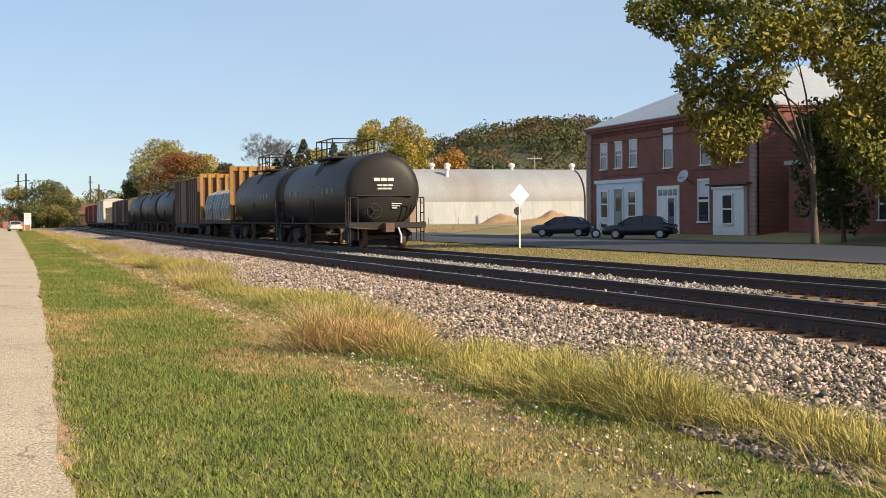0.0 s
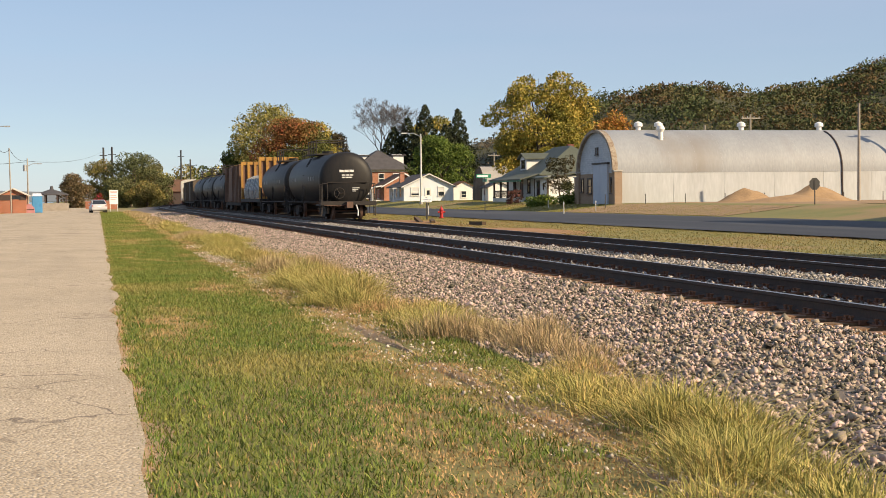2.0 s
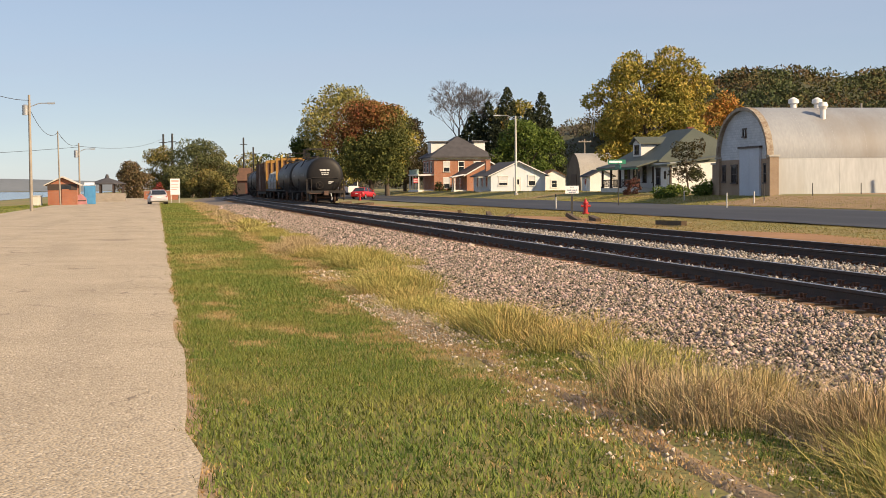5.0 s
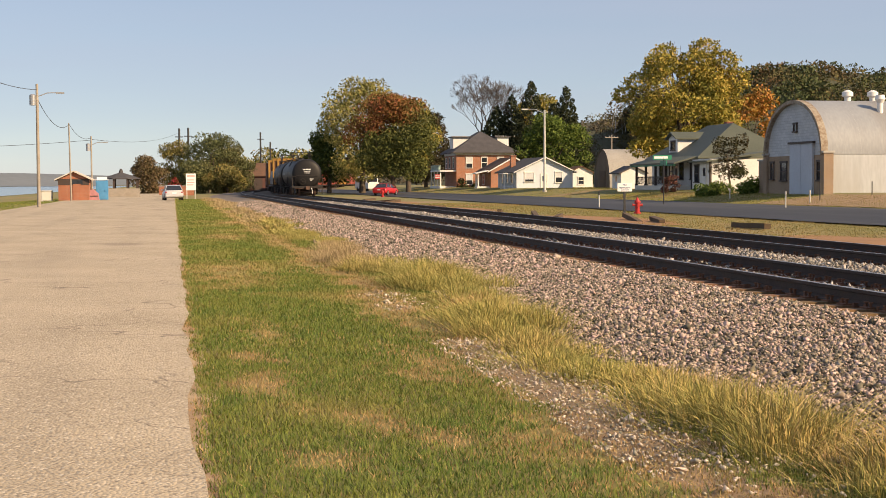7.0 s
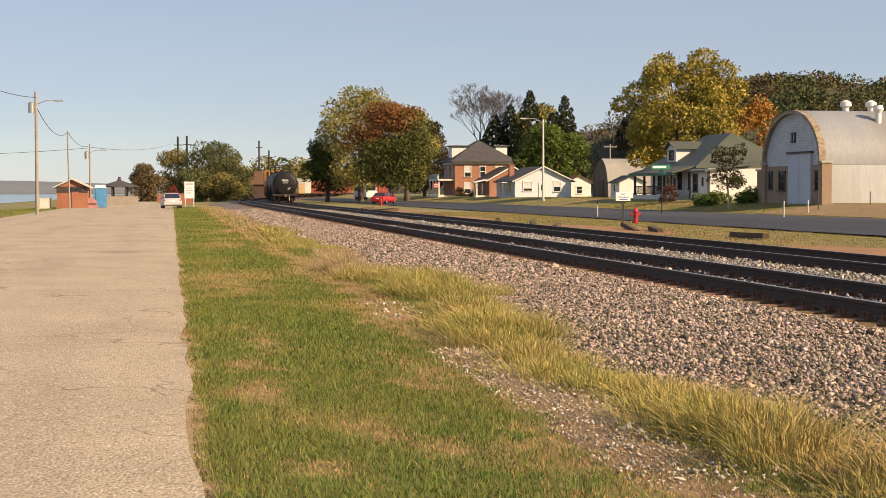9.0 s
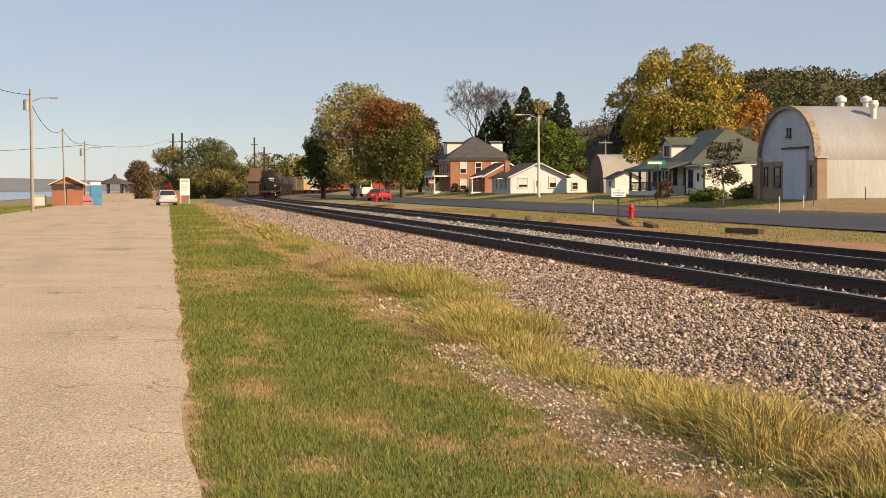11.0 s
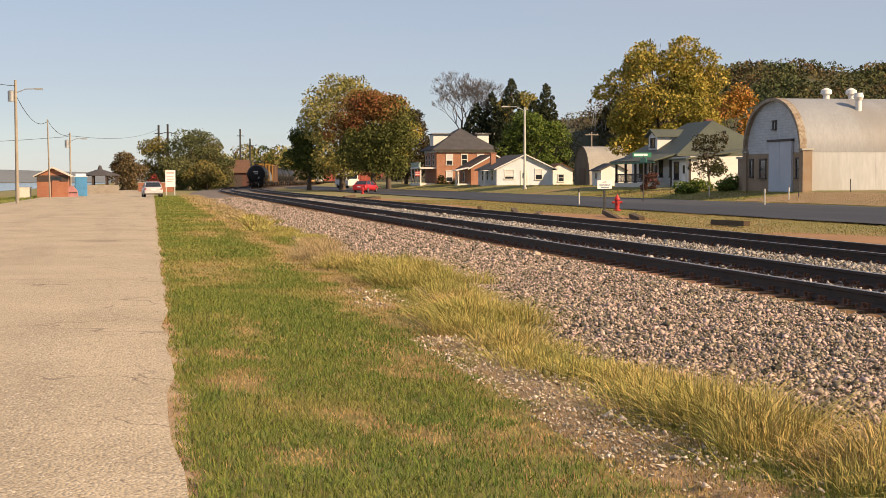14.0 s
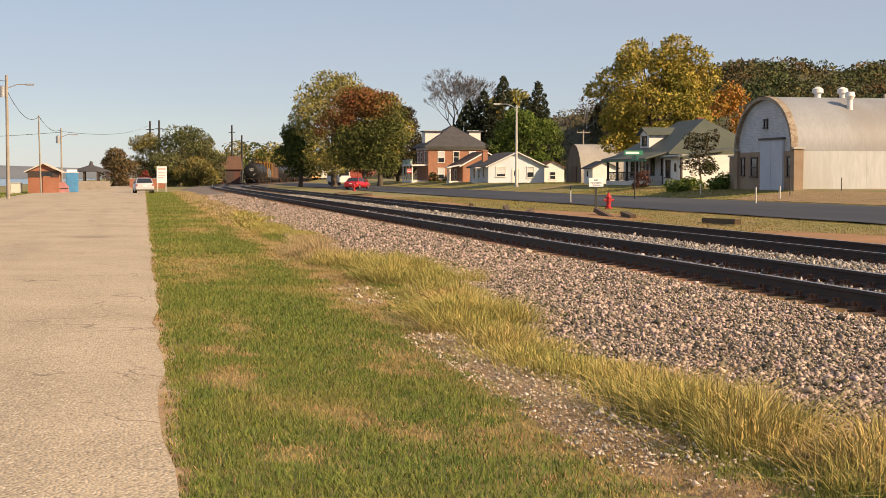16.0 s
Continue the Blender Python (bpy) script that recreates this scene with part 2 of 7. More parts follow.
# ---- tracks ----
M_RAIL = mat("rail_side", (0.03, 0.022, 0.019), (0.055, 0.032, 0.023), 0.75, 3.0, 30.0, 0.2)
M_RAILTOP = mat("rail_top", (0.36, 0.34, 0.33), (0.28, 0.26, 0.25), 0.35, 2.0, 20.0, 0.0, metal=0.9)
M_TIE = mat("wooden_tie", (0.27, 0.145, 0.07), (0.12, 0.07, 0.042), 0.9, 4.0, 40.0, 0.4, object_random=0.3)
M_RUST = mat("rusty_plate", (0.2, 0.085, 0.04), (0.11, 0.05, 0.03), 0.85, 8.0, 60.0, 0.3)
TOP = 0.35


def rail(xc, off, parent):
    prof = [(-0.075, 0.17), (-0.075, 0.185), (-0.012, 0.215), (-0.012, 0.3), (-0.036, 0.312), (-0.036, TOP), (0.036, TOP), (0.036, 0.312), (0.012, 0.3), (0.012, 0.215), (0.075, 0.185), (0.075, 0.17)]
    ss = [-200, -100, 0, 75] + [150 + 10 * i for i in range(0, 52)]
    m, n = Mesh(), len(prof)
    vs = []
    for s in ss:
        x, y, a = track(xc, s)
        for u, z in prof:
            vs.append((x + (off + u) * math.cos(a), y - (off + u) * math.sin(a), z))
    for j in range(len(ss) - 1):
        for i in range(n - 1):
            m.add([vs[j * n + i], vs[j * n + i + 1], vs[(j + 1) * n + i + 1], vs[(j + 1) * n + i]], [(0, 1, 2, 3)], 1 if i == 5 else 0)
    return part("rail", m, [M_RAIL, M_RAILTOP], parent, "dark rusty steel rail with a bright worn top")


def tie_mesh():
    m = Mesh().box(-1.3, 1.3, -0.115, 0.115, -0.02, 0.165)
    for off in (-0.755, 0.755):
        m.box(off - 0.19, off + 0.19, -0.09, 0.09, 0.165, 0.183, 1)
        for dx in (-0.125, 0.125):
            for dy in (-0.055, 0.055):
                m.box(off + dx - 0.012, off + dx + 0.012, dy - 0.012, dy + 0.012, 0.18, 0.225, 1)
                m.box(off + dx - 0.022, off + dx + 0.022, dy - 0.02, dy + 0.02, 0.222, 0.24, 1)
        for sy in (-0.16, 0.16):
            m.box(off - 0.1, off + 0.1, sy - 0.02, sy + 0.02, 0.15, 0.2, 1)
    return m


TIE = tie_mesh().data("tie", [M_TIE, M_RUST])
for xc, word in ((NEAR, "nearer"), (FAR, "farther")):
    tr = thing("railway_track", pose(0, 0, 0), "rusty steel rails spiked to brown wooden ties in ballast", "railway track", "the two railway tracks", "structure")
    for off in (-0.755, 0.755):
        rail(xc, off, tr)
    for i in range(285):
        s = -62 + i * 0.52
        part("tie", TIE, None, tr, at=pose(xc + random.uniform(-0.05, 0.05), s, 0, 0, 0, random.uniform(-1.2, 1.2)))
    rest = Mesh()
    for i in range(150):
        x, y, a = track(xc, 86.5 + i * 0.55)
        rest.box(-1.3, 1.3, -0.115, 0.115, -0.02, 0.165, 0, pose(x, y, 0, 0, 0, -math.degrees(a)))
    tagged(part("far_ties", rest, M_TIE, tr), kind="stuff")

# ---- stones, grass and weeds (numpy meshes) ----
rng = np.random.default_rng(7)


def np_mesh(name, verts, faces, mats, label, category, kind="stuff", parent=None, smooth=False):
    """A mesh from arrays of corners and equal-sided faces."""
    me = bpy.data.meshes.new(name)
    k = faces.shape[1]
    me.vertices.add(len(verts))
    me.vertices.foreach_set("co", np.asarray(verts, np.float32).ravel())
    me.loops.add(faces.size)
    me.loops.foreach_set("vertex_index", faces.astype(np.int32).ravel())
    me.polygons.add(len(faces))
    me.polygons.foreach_set("loop_start", np.arange(0, faces.size, k, dtype=np.int32))
    me.update(calc_edges=True)
    me.validate()
    me.materials.append(mats)
    ob = new(name, me)
    if parent:
        ob.parent = parent
        return tagged(ob, label, kind=kind)
    return tagged(ob, label, category, kind=kind)


def np_noise(x, y, f, seed=0.0):
    """Cheap smooth noise, about -1 to 1."""
    return (np.sin(x * f * 1.7 + seed) * np.cos(y * f * 1.3 + seed * 2.1) + np.sin(x * f * 3.1 + y * f * 2.3 + seed * 1.3) * 0.6 + np.cos(x * f * 0.7 - y * f * 4.3 + seed) * 0.5) / 1.7


OCT = np.array([(1, 0, 0), (-0.5, 0.87, 0), (-0.5, -0.87, 0), (0, 0, 1), (0, 0, -1)], float)
OCT_F = np.array([(0, 1, 3), (1, 2, 3), (2, 0, 3), (1, 0, 4), (2, 1, 4), (0, 2, 4)])


def bed_height(x):
    return np.interp(x, [3.5, 3.9, 4.6, 5.6, 6.9, 8.47, 10.2, 10.8, 12.5, 14.2, 15.4], [-0.032, -0.05, 0.02, 0.08, 0.15, 0.15, 0.15, 0.16, 0.15, 0.12, -0.04])


def stones(name, spans, material, label):
    """Angular stones strewn over spans of (x0, x1, y0, y1, number a square metre, size)."""
    P, S = [], []
    for x0, x1, y0, y1, dens, size in spans:
        k = int((x1 - x0) * (y1 - y0) * dens)
        x, y = rng.uniform(x0, x1, k), rng.uniform(y0, y1, k)
        P.append(np.stack([x, y, bed_height(x)], 1))
        S.append(size * rng.lognormal(0, 0.35, k))
    P, S = np.concatenate(P), np.concatenate(S)
    P[:, 2] += S * 0.25 + rng.uniform(-0.01, 0.03, len(P))
    k = len(P)
    v = OCT[None] * rng.uniform(0.6, 1.35, (k, 5, 1)) * np.stack([rng.uniform(0.8, 1.3, k), rng.uniform(0.6, 1.0, k), rng.uniform(0.45, 0.85, k)], 1)[:, None]
    v += rng.normal(0, 0.24, v.shape)
    a, b = rng.uniform(0, 6.28, k), rng.uniform(-0.7, 0.7, k)
    c, s = np.cos(a)[:, None], np.sin(a)[:, None]
    x, y, z = v[..., 0], v[..., 1], v[..., 2]
    y, z = y * np.cos(b)[:, None] - z * np.sin(b)[:, None], y * np.sin(b)[:, None] + z * np.cos(b)[:, None]
    v = np.stack([x * c - y * s, x * s + y * c, z], -1) * S[:, None, None] + P[:, None]
    return np_mesh(name, v.reshape(-1, 3), (OCT_F[None] + 5 * np.arange(k)[:, None, None]).reshape(-1, 3), material, label, "gravel")


M_STONE = mat("ballast_stone", (0.43, 0.355, 0.28), (0.26, 0.21, 0.165), 0.9, 1.5, 30.0, 0.3, c=(0.33, 0.265, 0.21), island=0.85)
M_STONE3 = mat("pale_stone", (0.36, 0.335, 0.3), (0.24, 0.215, 0.19), 0.9, 1.5, 30.0, 0.2, island=0.6)
stones("ballast_stones", [(3.75, 7.15, 4, 24, 1300, 0.0185), (3.75, 7.15, -66, 4, 560, 0.0225), (3.8, 7.15, 24, 62, 430, 0.023), (4.1, 6.95, 62, 120, 130, 0.034)], M_STONE, "loose grey, brown and pinkish crushed stones beside the track")
stones("pale_ballast", [(9.6, 11.5, -50, 40, 220, 0.026), (9.6, 11.5, 40, 110, 120, 0.032), (7.85, 9.1, -50, 60, 60, 0.026), (13.5, 14.8, -50, 60, 60, 0.03)], M_STONE3, "pale crushed stones between the two tracks")
stones("verge_gravel", [(2.5, 3.5, 7.5, 14.5, 420, 0.0125), (2.5, 3.5, -64, 7.5, 90, 0.013), (2.6, 3.3, 18, 21, 130, 0.016)], mat("chalky_pebble", (0.6, 0.53, 0.43), (0.4, 0.33, 0.25), 0.9, 1.5, 30.0, 0.2, island=0.5), "small white pebbles in bare soil beside the weeds")

PATCHES = [(1.1, 26.5, 1.0, 5.0), (0.85, 11.8, 0.32, 1.0), (1.1, 15.6, 0.3, 1.2), (1.45, 9.6, 0.3, 0.6), (1.95, 9.0, 0.25, 0.45), (2.3, 8.5, 0.4, 0.7), (2.35, 12.6, 0.45, 1.4), (0.8, 13.4, 0.25, 0.6), (0.95, 8.4, 0.3, 0.5),
           (2.0, -2.0, 0.5, 2.2), (0.9, -9.0, 0.5, 3.0), (2.1, -20.0, 0.5, 4.0), (0.9, -28.0, 0.6, 3.0), (1.8, -40.0, 0.5, 4.0), (0.6, -50.0, 0.6, 5.0), (2.2, -56.0, 0.5, 2.5), (1.6, 44.0, 1.2, 4.0), (2.4, 60.0, 1.2, 5.0)]


def dryness(x, y):
    d = np_noise(x, y * 0.5, 1.6, 2.0) * 0.2 + np_noise(x, y * 0.6, 4.7, 6.0) * 0.2 + np_noise(x, y * 0.8, 13.0, 1.0) * 0.12
    for px, py, rx, ry in PATCHES:
        d = np.maximum(d, 0.95 - np.sqrt(((x - px) / rx) ** 2 + ((y - py) / ry) ** 2) * 0.8 + np_noise(x, y * 0.7, 3.1, px) * 0.35 + np_noise(x, y, 11.0, py) * 0.25)
    d = np.maximum(d, 0.95 - (x - 0.18) * 5.0 + np_noise(x, y, 3.0, 9.0) * 0.4)
    return np.maximum(d, 1.1 - np.abs(x - 3.0 - 0.15 * np.sin(y * 0.6)) * 1.7 + np_noise(x, y, 2.0, 4.0) * 0.5)


def blades(name, P, H, W, lean, material, label, category="grass", bend=False, out=None):
    """Bent blades at places P, of height H and width W."""
    k = len(P)
    a = rng.uniform(0, 6.28, k)
    d = np.stack([np.cos(a), np.sin(a), np.zeros(k)], 1)
    b = a + rng.normal(1.57, 0.5, k)
    ln = np.stack([np.cos(b), np.sin(b), np.zeros(k)], 1) * (H * np.abs(rng.normal(0, lean, k)))[:, None]
    if out is not None:
        ln = np.concatenate([out, np.zeros((k, 1))], 1) * (H * np.abs(rng.normal(0.3, lean, k)))[:, None]
    up = np.zeros((k, 3))
    up[:, 2] = H
    w = d * (W * 0.5)[:, None]
    if not bend:
        v = np.stack([P - w, P + w, P + up * 0.95 + ln], 1)
        return np_mesh(name, v.reshape(-1, 3), 3 * np.arange(k)[:, None] + np.arange(3)[None], material, label, category)
    v = np.stack([P - w, P + w, P + up * 0.6 + ln * 0.35 + w * 0.75, P + up * 0.6 + ln * 0.35 - w * 0.75, P + up * 0.95 + ln], 1)
    base = 5 * np.arange(k)[:, None, None]
    f = np.concatenate([(np.array([[0, 1, 2], [0, 2, 3], [3, 2, 4]])[None] + base).reshape(-1, 3)])
    return np_mesh(name, v.reshape(-1, 3), f, material, label, category)


M_GRASS = mat("grass_green", (0.1, 0.16, 0.028), (0.185, 0.205, 0.046), 0.7, 0.8, 6.0, c=(0.28, 0.25, 0.075), island=0.4, spec=0.25)
M_STRAW = mat("grass_dry", (0.46, 0.33, 0.15), (0.34, 0.215, 0.1), 0.85, 1.5, 8.0, c=(0.3, 0.26, 0.09), island=0.35, spec=0.2)
M_WEED = mat("weed_yellow", (0.46, 0.385, 0.13), (0.3, 0.295, 0.085), 0.8, 0.9, 5.0, c=(0.46, 0.31, 0.14), island=0.5, spec=0.2)
green, dry = [], []
for y0, y1, dens, h, w in ((4, 13, 4200, 0.04, 0.007), (13, 26, 2200, 0.045, 0.01), (26, 48, 900, 0.05, 0.017), (48, 90, 300, 0.055, 0.03), (-66, 4, 1800, 0.045, 0.0115), (90, 150, 90, 0.07, 0.06)):
    k = int(3.9 * (y1 - y0) * dens)
    x, y = rng.uniform(-0.6, 3.7, k), rng.uniform(y0, y1, k)
    edge = -0.03 + np.interp(y, [-63, -25], [-0.45, 0.0]) + 0.1 * np_noise(x * 0, y, 1.7, 1.0) + 0.09 * np_noise(x * 0, y, 6.3, 4.0)
    dr = dryness(x - (edge - 0.1), y) + rng.normal(0, 0.22, k)
    bare = np.clip(1.5 - np.abs(x - 2.95) / 0.32, 0, 1) * np.clip(1.4 - np.abs(y - 11.2) / 3.0 + 0.3 * np_noise(x, y, 3.0, 5.0), 0, 1)
    bare = np.maximum(bare, np.where(y < 4, np.clip(1.3 - np.abs(x - 2.9) / 0.3, 0, 1) * np.clip(np_noise(x * 0.2, y, 0.25, 6.0) * 2, 0, 1), 0))
    keep = (x > edge + rng.exponential(0.12, k) - 0.03) & (rng.uniform(0, 1, k) > bare * 0.93) & (rng.uniform(0, 1, k) > np.clip(dr - 0.55, 0, 0.75))
    x, y, dr = x[keep], y[keep], dr[keep]
    z = np.full(len(x), -0.03)
    P = np.stack([x, y, z], 1)
    H = h * rng.uniform(0.5, 1.35, len(x)) * np.where(dr > 0.45, 0.55, 1.0)
    W = np.full(len(x), w)
    for lst, sel in ((green, dr <= 0.4), (dry, dr > 0.4)):
        lst.append((P[sel], H[sel], W[sel]))
for lst, nm, ma, lb in ((green, "lawn_grass", M_GRASS, "short green autumn grass on the verge"), (dry, "dry_grass", M_STRAW, "dry straw-coloured grass in worn patches")):
    blades(nm, *[np.concatenate([q[i] for q in lst]) for i in range(3)], 0.95, ma, lb)

# weeds: tufts along the foot of the ballast
TP, TH, TW, TO = [], [], [], []
BP, BH, BW, BO = [], [], [], []
y = -66.0
while y < 150:
    near = y < 45
    x = 3.75 + 0.35 * math.sin(y * 0.37) + 0.2 * math.sin(y * 1.3 + 1) + rng.normal(0, 0.22)
    big = 0.7 + 0.4 * math.sin(y * 0.9) + 0.3 * math.sin(y * 0.23 + 2)
    hh = max(0.15, (0.3 if y < 27 else 0.2) * (0.45 + 0.6 * big) * rng.uniform(0.55, 1.4))
    k = int((800 if near else 160) * max(0.6, big))
    px, py = rng.normal(x, 0.17, k), rng.normal(y, 0.16, k)
    r2 = np.clip(((px - x) ** 2 + (py - y) ** 2) / 0.14, 0, 1)
    sprig = rng.uniform(0, 1, k) < 0.62
    P = np.stack([px, py, -0.03 + np.where(sprig, hh * (1 - r2) * rng.uniform(0.1, 0.85, k), 0.0)], 1)
    brown = (27 < y < 38) or y > 58 or (y < 4 and math.sin(y * 0.33) + math.sin(y * 0.83) * 0.7 > 0.9)
    H, W = hh * rng.uniform(0.45, 1.1, k) * np.where(sprig, 0.38, 1.0), np.full(k, 0.0065 if near else 0.03)
    (BP if brown else TP).append(P)
    (BO if brown else TO).append(np.stack([px - x, py - y], 1) / 0.2 + rng.normal(0, 0.7, (k, 2)))
    (BH if brown else TH).append(H)
    (BW if brown else TW).append(W)
    y += 0.29 if near else 0.7
blades("roadside_weeds", np.concatenate(TP), np.concatenate(TH), np.concatenate(TW), 1.05, M_WEED, "tall yellow-green weeds along the foot of the ballast", "weeds", True, np.concatenate(TO))
M_WEEDB = mat("weed_brown", (0.47, 0.37, 0.21), (0.35, 0.26, 0.14), 0.9, 1.5, 8.0, c=(0.42, 0.34, 0.14), island=0.35, spec=0.2)
blades("withered_weeds", np.concatenate(BP), np.concatenate(BH), np.concatenate(BW), 0.5, M_WEEDB, "withered tan weeds and seed heads beside the ballast", "weeds", True, np.concatenate(BO))
k = 76000
x, y = rng.uniform(38.5, 62, k), rng.uniform(96, 262, k)
y[:26000] = rng.uniform(60, 135, 26000)
x[:26000] = rng.uniform(38.5, 45, 26000)
P = np.stack([x, y, -0.07 + 0.75 * np.clip((x - 39) / 7, 0, 1)], 1)
M_YARD = mat("yard_grass", (0.3, 0.25, 0.075), (0.19, 0.21, 0.05), 0.85, 0.25, 3.0, c=(0.34, 0.23, 0.1), island=0.35, spec=0.2)
blades("yard_grass", P, rng.uniform(0.04, 0.1, k), np.full(k, 0.05), 1.0, M_YARD, "patchy autumn grass in the yards past the street")
# rough grass beyond the tracks and left of the road
k = 120000
x, y = rng.uniform(15, 24.3, k), rng.uniform(-60, 110, k)
P = np.stack([x, y, np.full(k, -0.05)], 1)
M_FIELD = mat("field_grass", (0.3, 0.23, 0.085), (0.19, 0.19, 0.055), 0.85, 0.25, 3.0, c=(0.34, 0.19, 0.09), island=0.35, spec=0.2)
blades("rough_grass", P, rng.uniform(0.02, 0.055, k), np.full(k, 0.026), 1.3, M_FIELD, "yellowing rough grass between tracks and street")
k = 26000
x, y = rng.uniform(-28, -10.3, k), rng.uniform(20, 170, k)
P = np.stack([x, y, -0.06 - 0.06 * np.clip(-12 - x, 0, 14)], 1)
blades("riverside_grass", P, rng.uniform(0.06, 0.14, k), np.full(k, 0.06), 0.6, M_GRASS, "mown green grass between road and river")


# reddish soil at the road's edge
e, ys = Mesh(), [-70 + 0.35 * i for i in range(640)]
vs = []
for y in ys:
    v0 = verge(y)
    vs += [(-0.5 + v0, y, -0.012), (0.1 + v0, y, -0.012), (0.24 + v0 + 0.26 * noise.noise((y * 0.6, 7.0, 2.0)), y, -0.05)]
e.add(vs, [(3 * j + i, 3 * j + i + 1, 3 * j + i + 4, 3 * j + i + 3) for j in range(len(ys) - 1) for i in range(2)], 0, True)
tagged(part("soil_edge", e, mat("edge_soil", (0.38, 0.275, 0.175), (0.27, 0.18, 0.11), 0.95, 2.0, 25.0, 0.6, c=(0.43, 0.33, 0.22))), "strip of reddish bare soil between road and grass", "ground", kind="structure")


b_, vs = Mesh(), []
ys = [-64 + 0.4 * i for i in range(216)]
for y in ys:
    wd = (0.42 if 7 < y < 15 else 0.1) + 0.2 * noise.noise((y * 0.5, 2.0, 2.0))
    c_ = 2.98 + 0.12 * noise.noise((y * 0.4, 5.0, 1.0))
    vs += [(c_ - wd, y, -0.075), (c_ - wd * 0.5, y, -0.035), (c_ + wd * 0.6, y, -0.035), (c_ + wd * 1.2, y, -0.075)]
b_.add(vs, [(4 * j + i, 4 * j + i + 1, 4 * j + i + 5, 4 * j + i + 4) for j in range(len(ys) - 1) for i in range(3)], 0, True)
tagged(part("bare_strip", b_, mat("pebbly_soil", (0.36, 0.255, 0.15), (0.23, 0.155, 0.09), 0.95, 3.0, 45.0, 0.8, c=(0.33, 0.22, 0.125), spread=0.8)), "bare pebbly soil between the grass and the weeds", "ground", kind="structure")

# ---- trees ----
M_BARK = mat("bark", (0.12, 0.09, 0.065), (0.07, 0.055, 0.04), 0.95, 3.0, 20.0, 0.5)


def leaf_mat(name, a, b, c=None):
    return mat(name, a, b, 0.75, 0.25, 2.5, c=c, island=0.45, spec=0.2)


def hill_mat(name, a, b, c=None):
    return mat(name, a, b, 0.85, 0.03, 0.3, c=c, island=0.22, spec=0.1)


def crown(name, blobs, count, size, material, parent, label="", hollow=0.5):
    """Leaves strewn over many blobs (x, y, z, rx, ry, rz), each leaf a small bent blade of two triangles."""
    vol = np.array([b[3] * b[4] + b[4] * b[5] + b[3] * b[5] for b in blobs])
    ks = np.maximum(8, (count * vol / vol.sum()).astype(int))
    P = []
    for b, k in zip(blobs, ks):
        d = rng.normal(0, 1, (k, 3))
        d /= np.linalg.norm(d, axis=1)[:, None]
        lump = 1 + 0.22 * np_noise(d[:, 0] + b[0], d[:, 1] + d[:, 2] * 1.7 + b[1], 3.0, b[2])
        r = rng.uniform(hollow, 1, k) ** 0.6 * lump
        P.append(np.array(b[:3]) + d * np.array(b[3:]) * r[:, None])
    P = np.concatenate(P)
    k = len(P)
    q = rng.normal(0, 1, (k, 2, 3))
    q /= np.linalg.norm(q, axis=2)[..., None]
    q *= (size * rng.uniform(0.5, 1.2, (k, 1)))[..., None]
    v = np.stack([P - q[:, 0], P + q[:, 1] * 0.6, P + q[:, 0], P - q[:, 1] * 0.6], 1)
    v[:, 2] += rng.normal(0, size * 0.2, (k, 3))
    f = (np.array([[0, 1, 2], [0, 2, 3]])[None] + 4 * np.arange(k)[:, None, None]).reshape(-1, 3)
    return np_mesh(name, v.reshape(-1, 3), f, material, label, "", parent=parent, kind="")


def limbs(m, base, h, r, ways, seed):
    """A tapered trunk with forking limbs up to the given points."""
    rnd = random.Random(seed)
    top = Vector(base) + Vector((rnd.uniform(-0.3, 0.3), rnd.uniform(-0.3, 0.3), h))
    m.tube(base, Vector(base).lerp(top, 0.25), r * 1.25, r * 0.95, 9)
    m.tube(Vector(base).lerp(top, 0.25), top, r * 0.95, r * 0.7, 9)
    for w in ways:
        w = Vector(w)
        mid = top.lerp(w, 0.45) + Vector((rnd.uniform(-0.5, 0.5), rnd.uniform(-0.5, 0.5), rnd.uniform(0.1, 0.6)))
        m.tube(top - Vector((0, 0, rnd.uniform(0, h * 0.3))), mid, r * 0.45, r * 0.27, 7)
        m.tube(mid, w, r * 0.27, r * 0.08, 6)
        for _ in range(4):
            e = w + Vector((rnd.uniform(-1, 1), rnd.uniform(-1, 1), rnd.uniform(-0.3, 1))) * h * 0.3
            m.tube(mid.lerp(w, rnd.uniform(0.2, 0.9)), e, r * 0.12, r * 0.03, 5)
    return m


def tree(name, x, y, z, trunk_h, trunk_r, blobs, material, count, size, label, seed=1, category="tree", crown_label=""):
    """A tree at its foot; blobs are relative to it."""
    t = thing(name, pose(x, y, z), label, category)
    ways = [(b[0] * 0.85, b[1] * 0.85, b[2]) for b in blobs[:9]]
    part("trunk", limbs(Mesh(), (0, 0, -0.2), trunk_h, trunk_r, ways, seed), M_BARK, t)
    crown("crown", blobs, count, size, material, t, crown_label)
    return t


def clumps(rx, ry, z0, z1, n, r, seed):
    """Blobs over a rounded crown between two heights, with an uneven outline."""
    rnd = random.Random(seed)
    out = []
    for i in range(n):
        a, u = rnd.uniform(0, 6.28), rnd.uniform(0.0, 1.0)
        w = math.sin(math.pi * (0.16 + 0.74 * u)) ** 0.7
        k = rnd.uniform(0.35, 0.92)
        s = r * rnd.uniform(0.65, 1.25)
        out.append((rx * w * k * math.cos(a), ry * w * k * math.sin(a), z0 + (z1 - z0) * u, s, s, s * rnd.uniform(0.6, 0.9)))
    return out


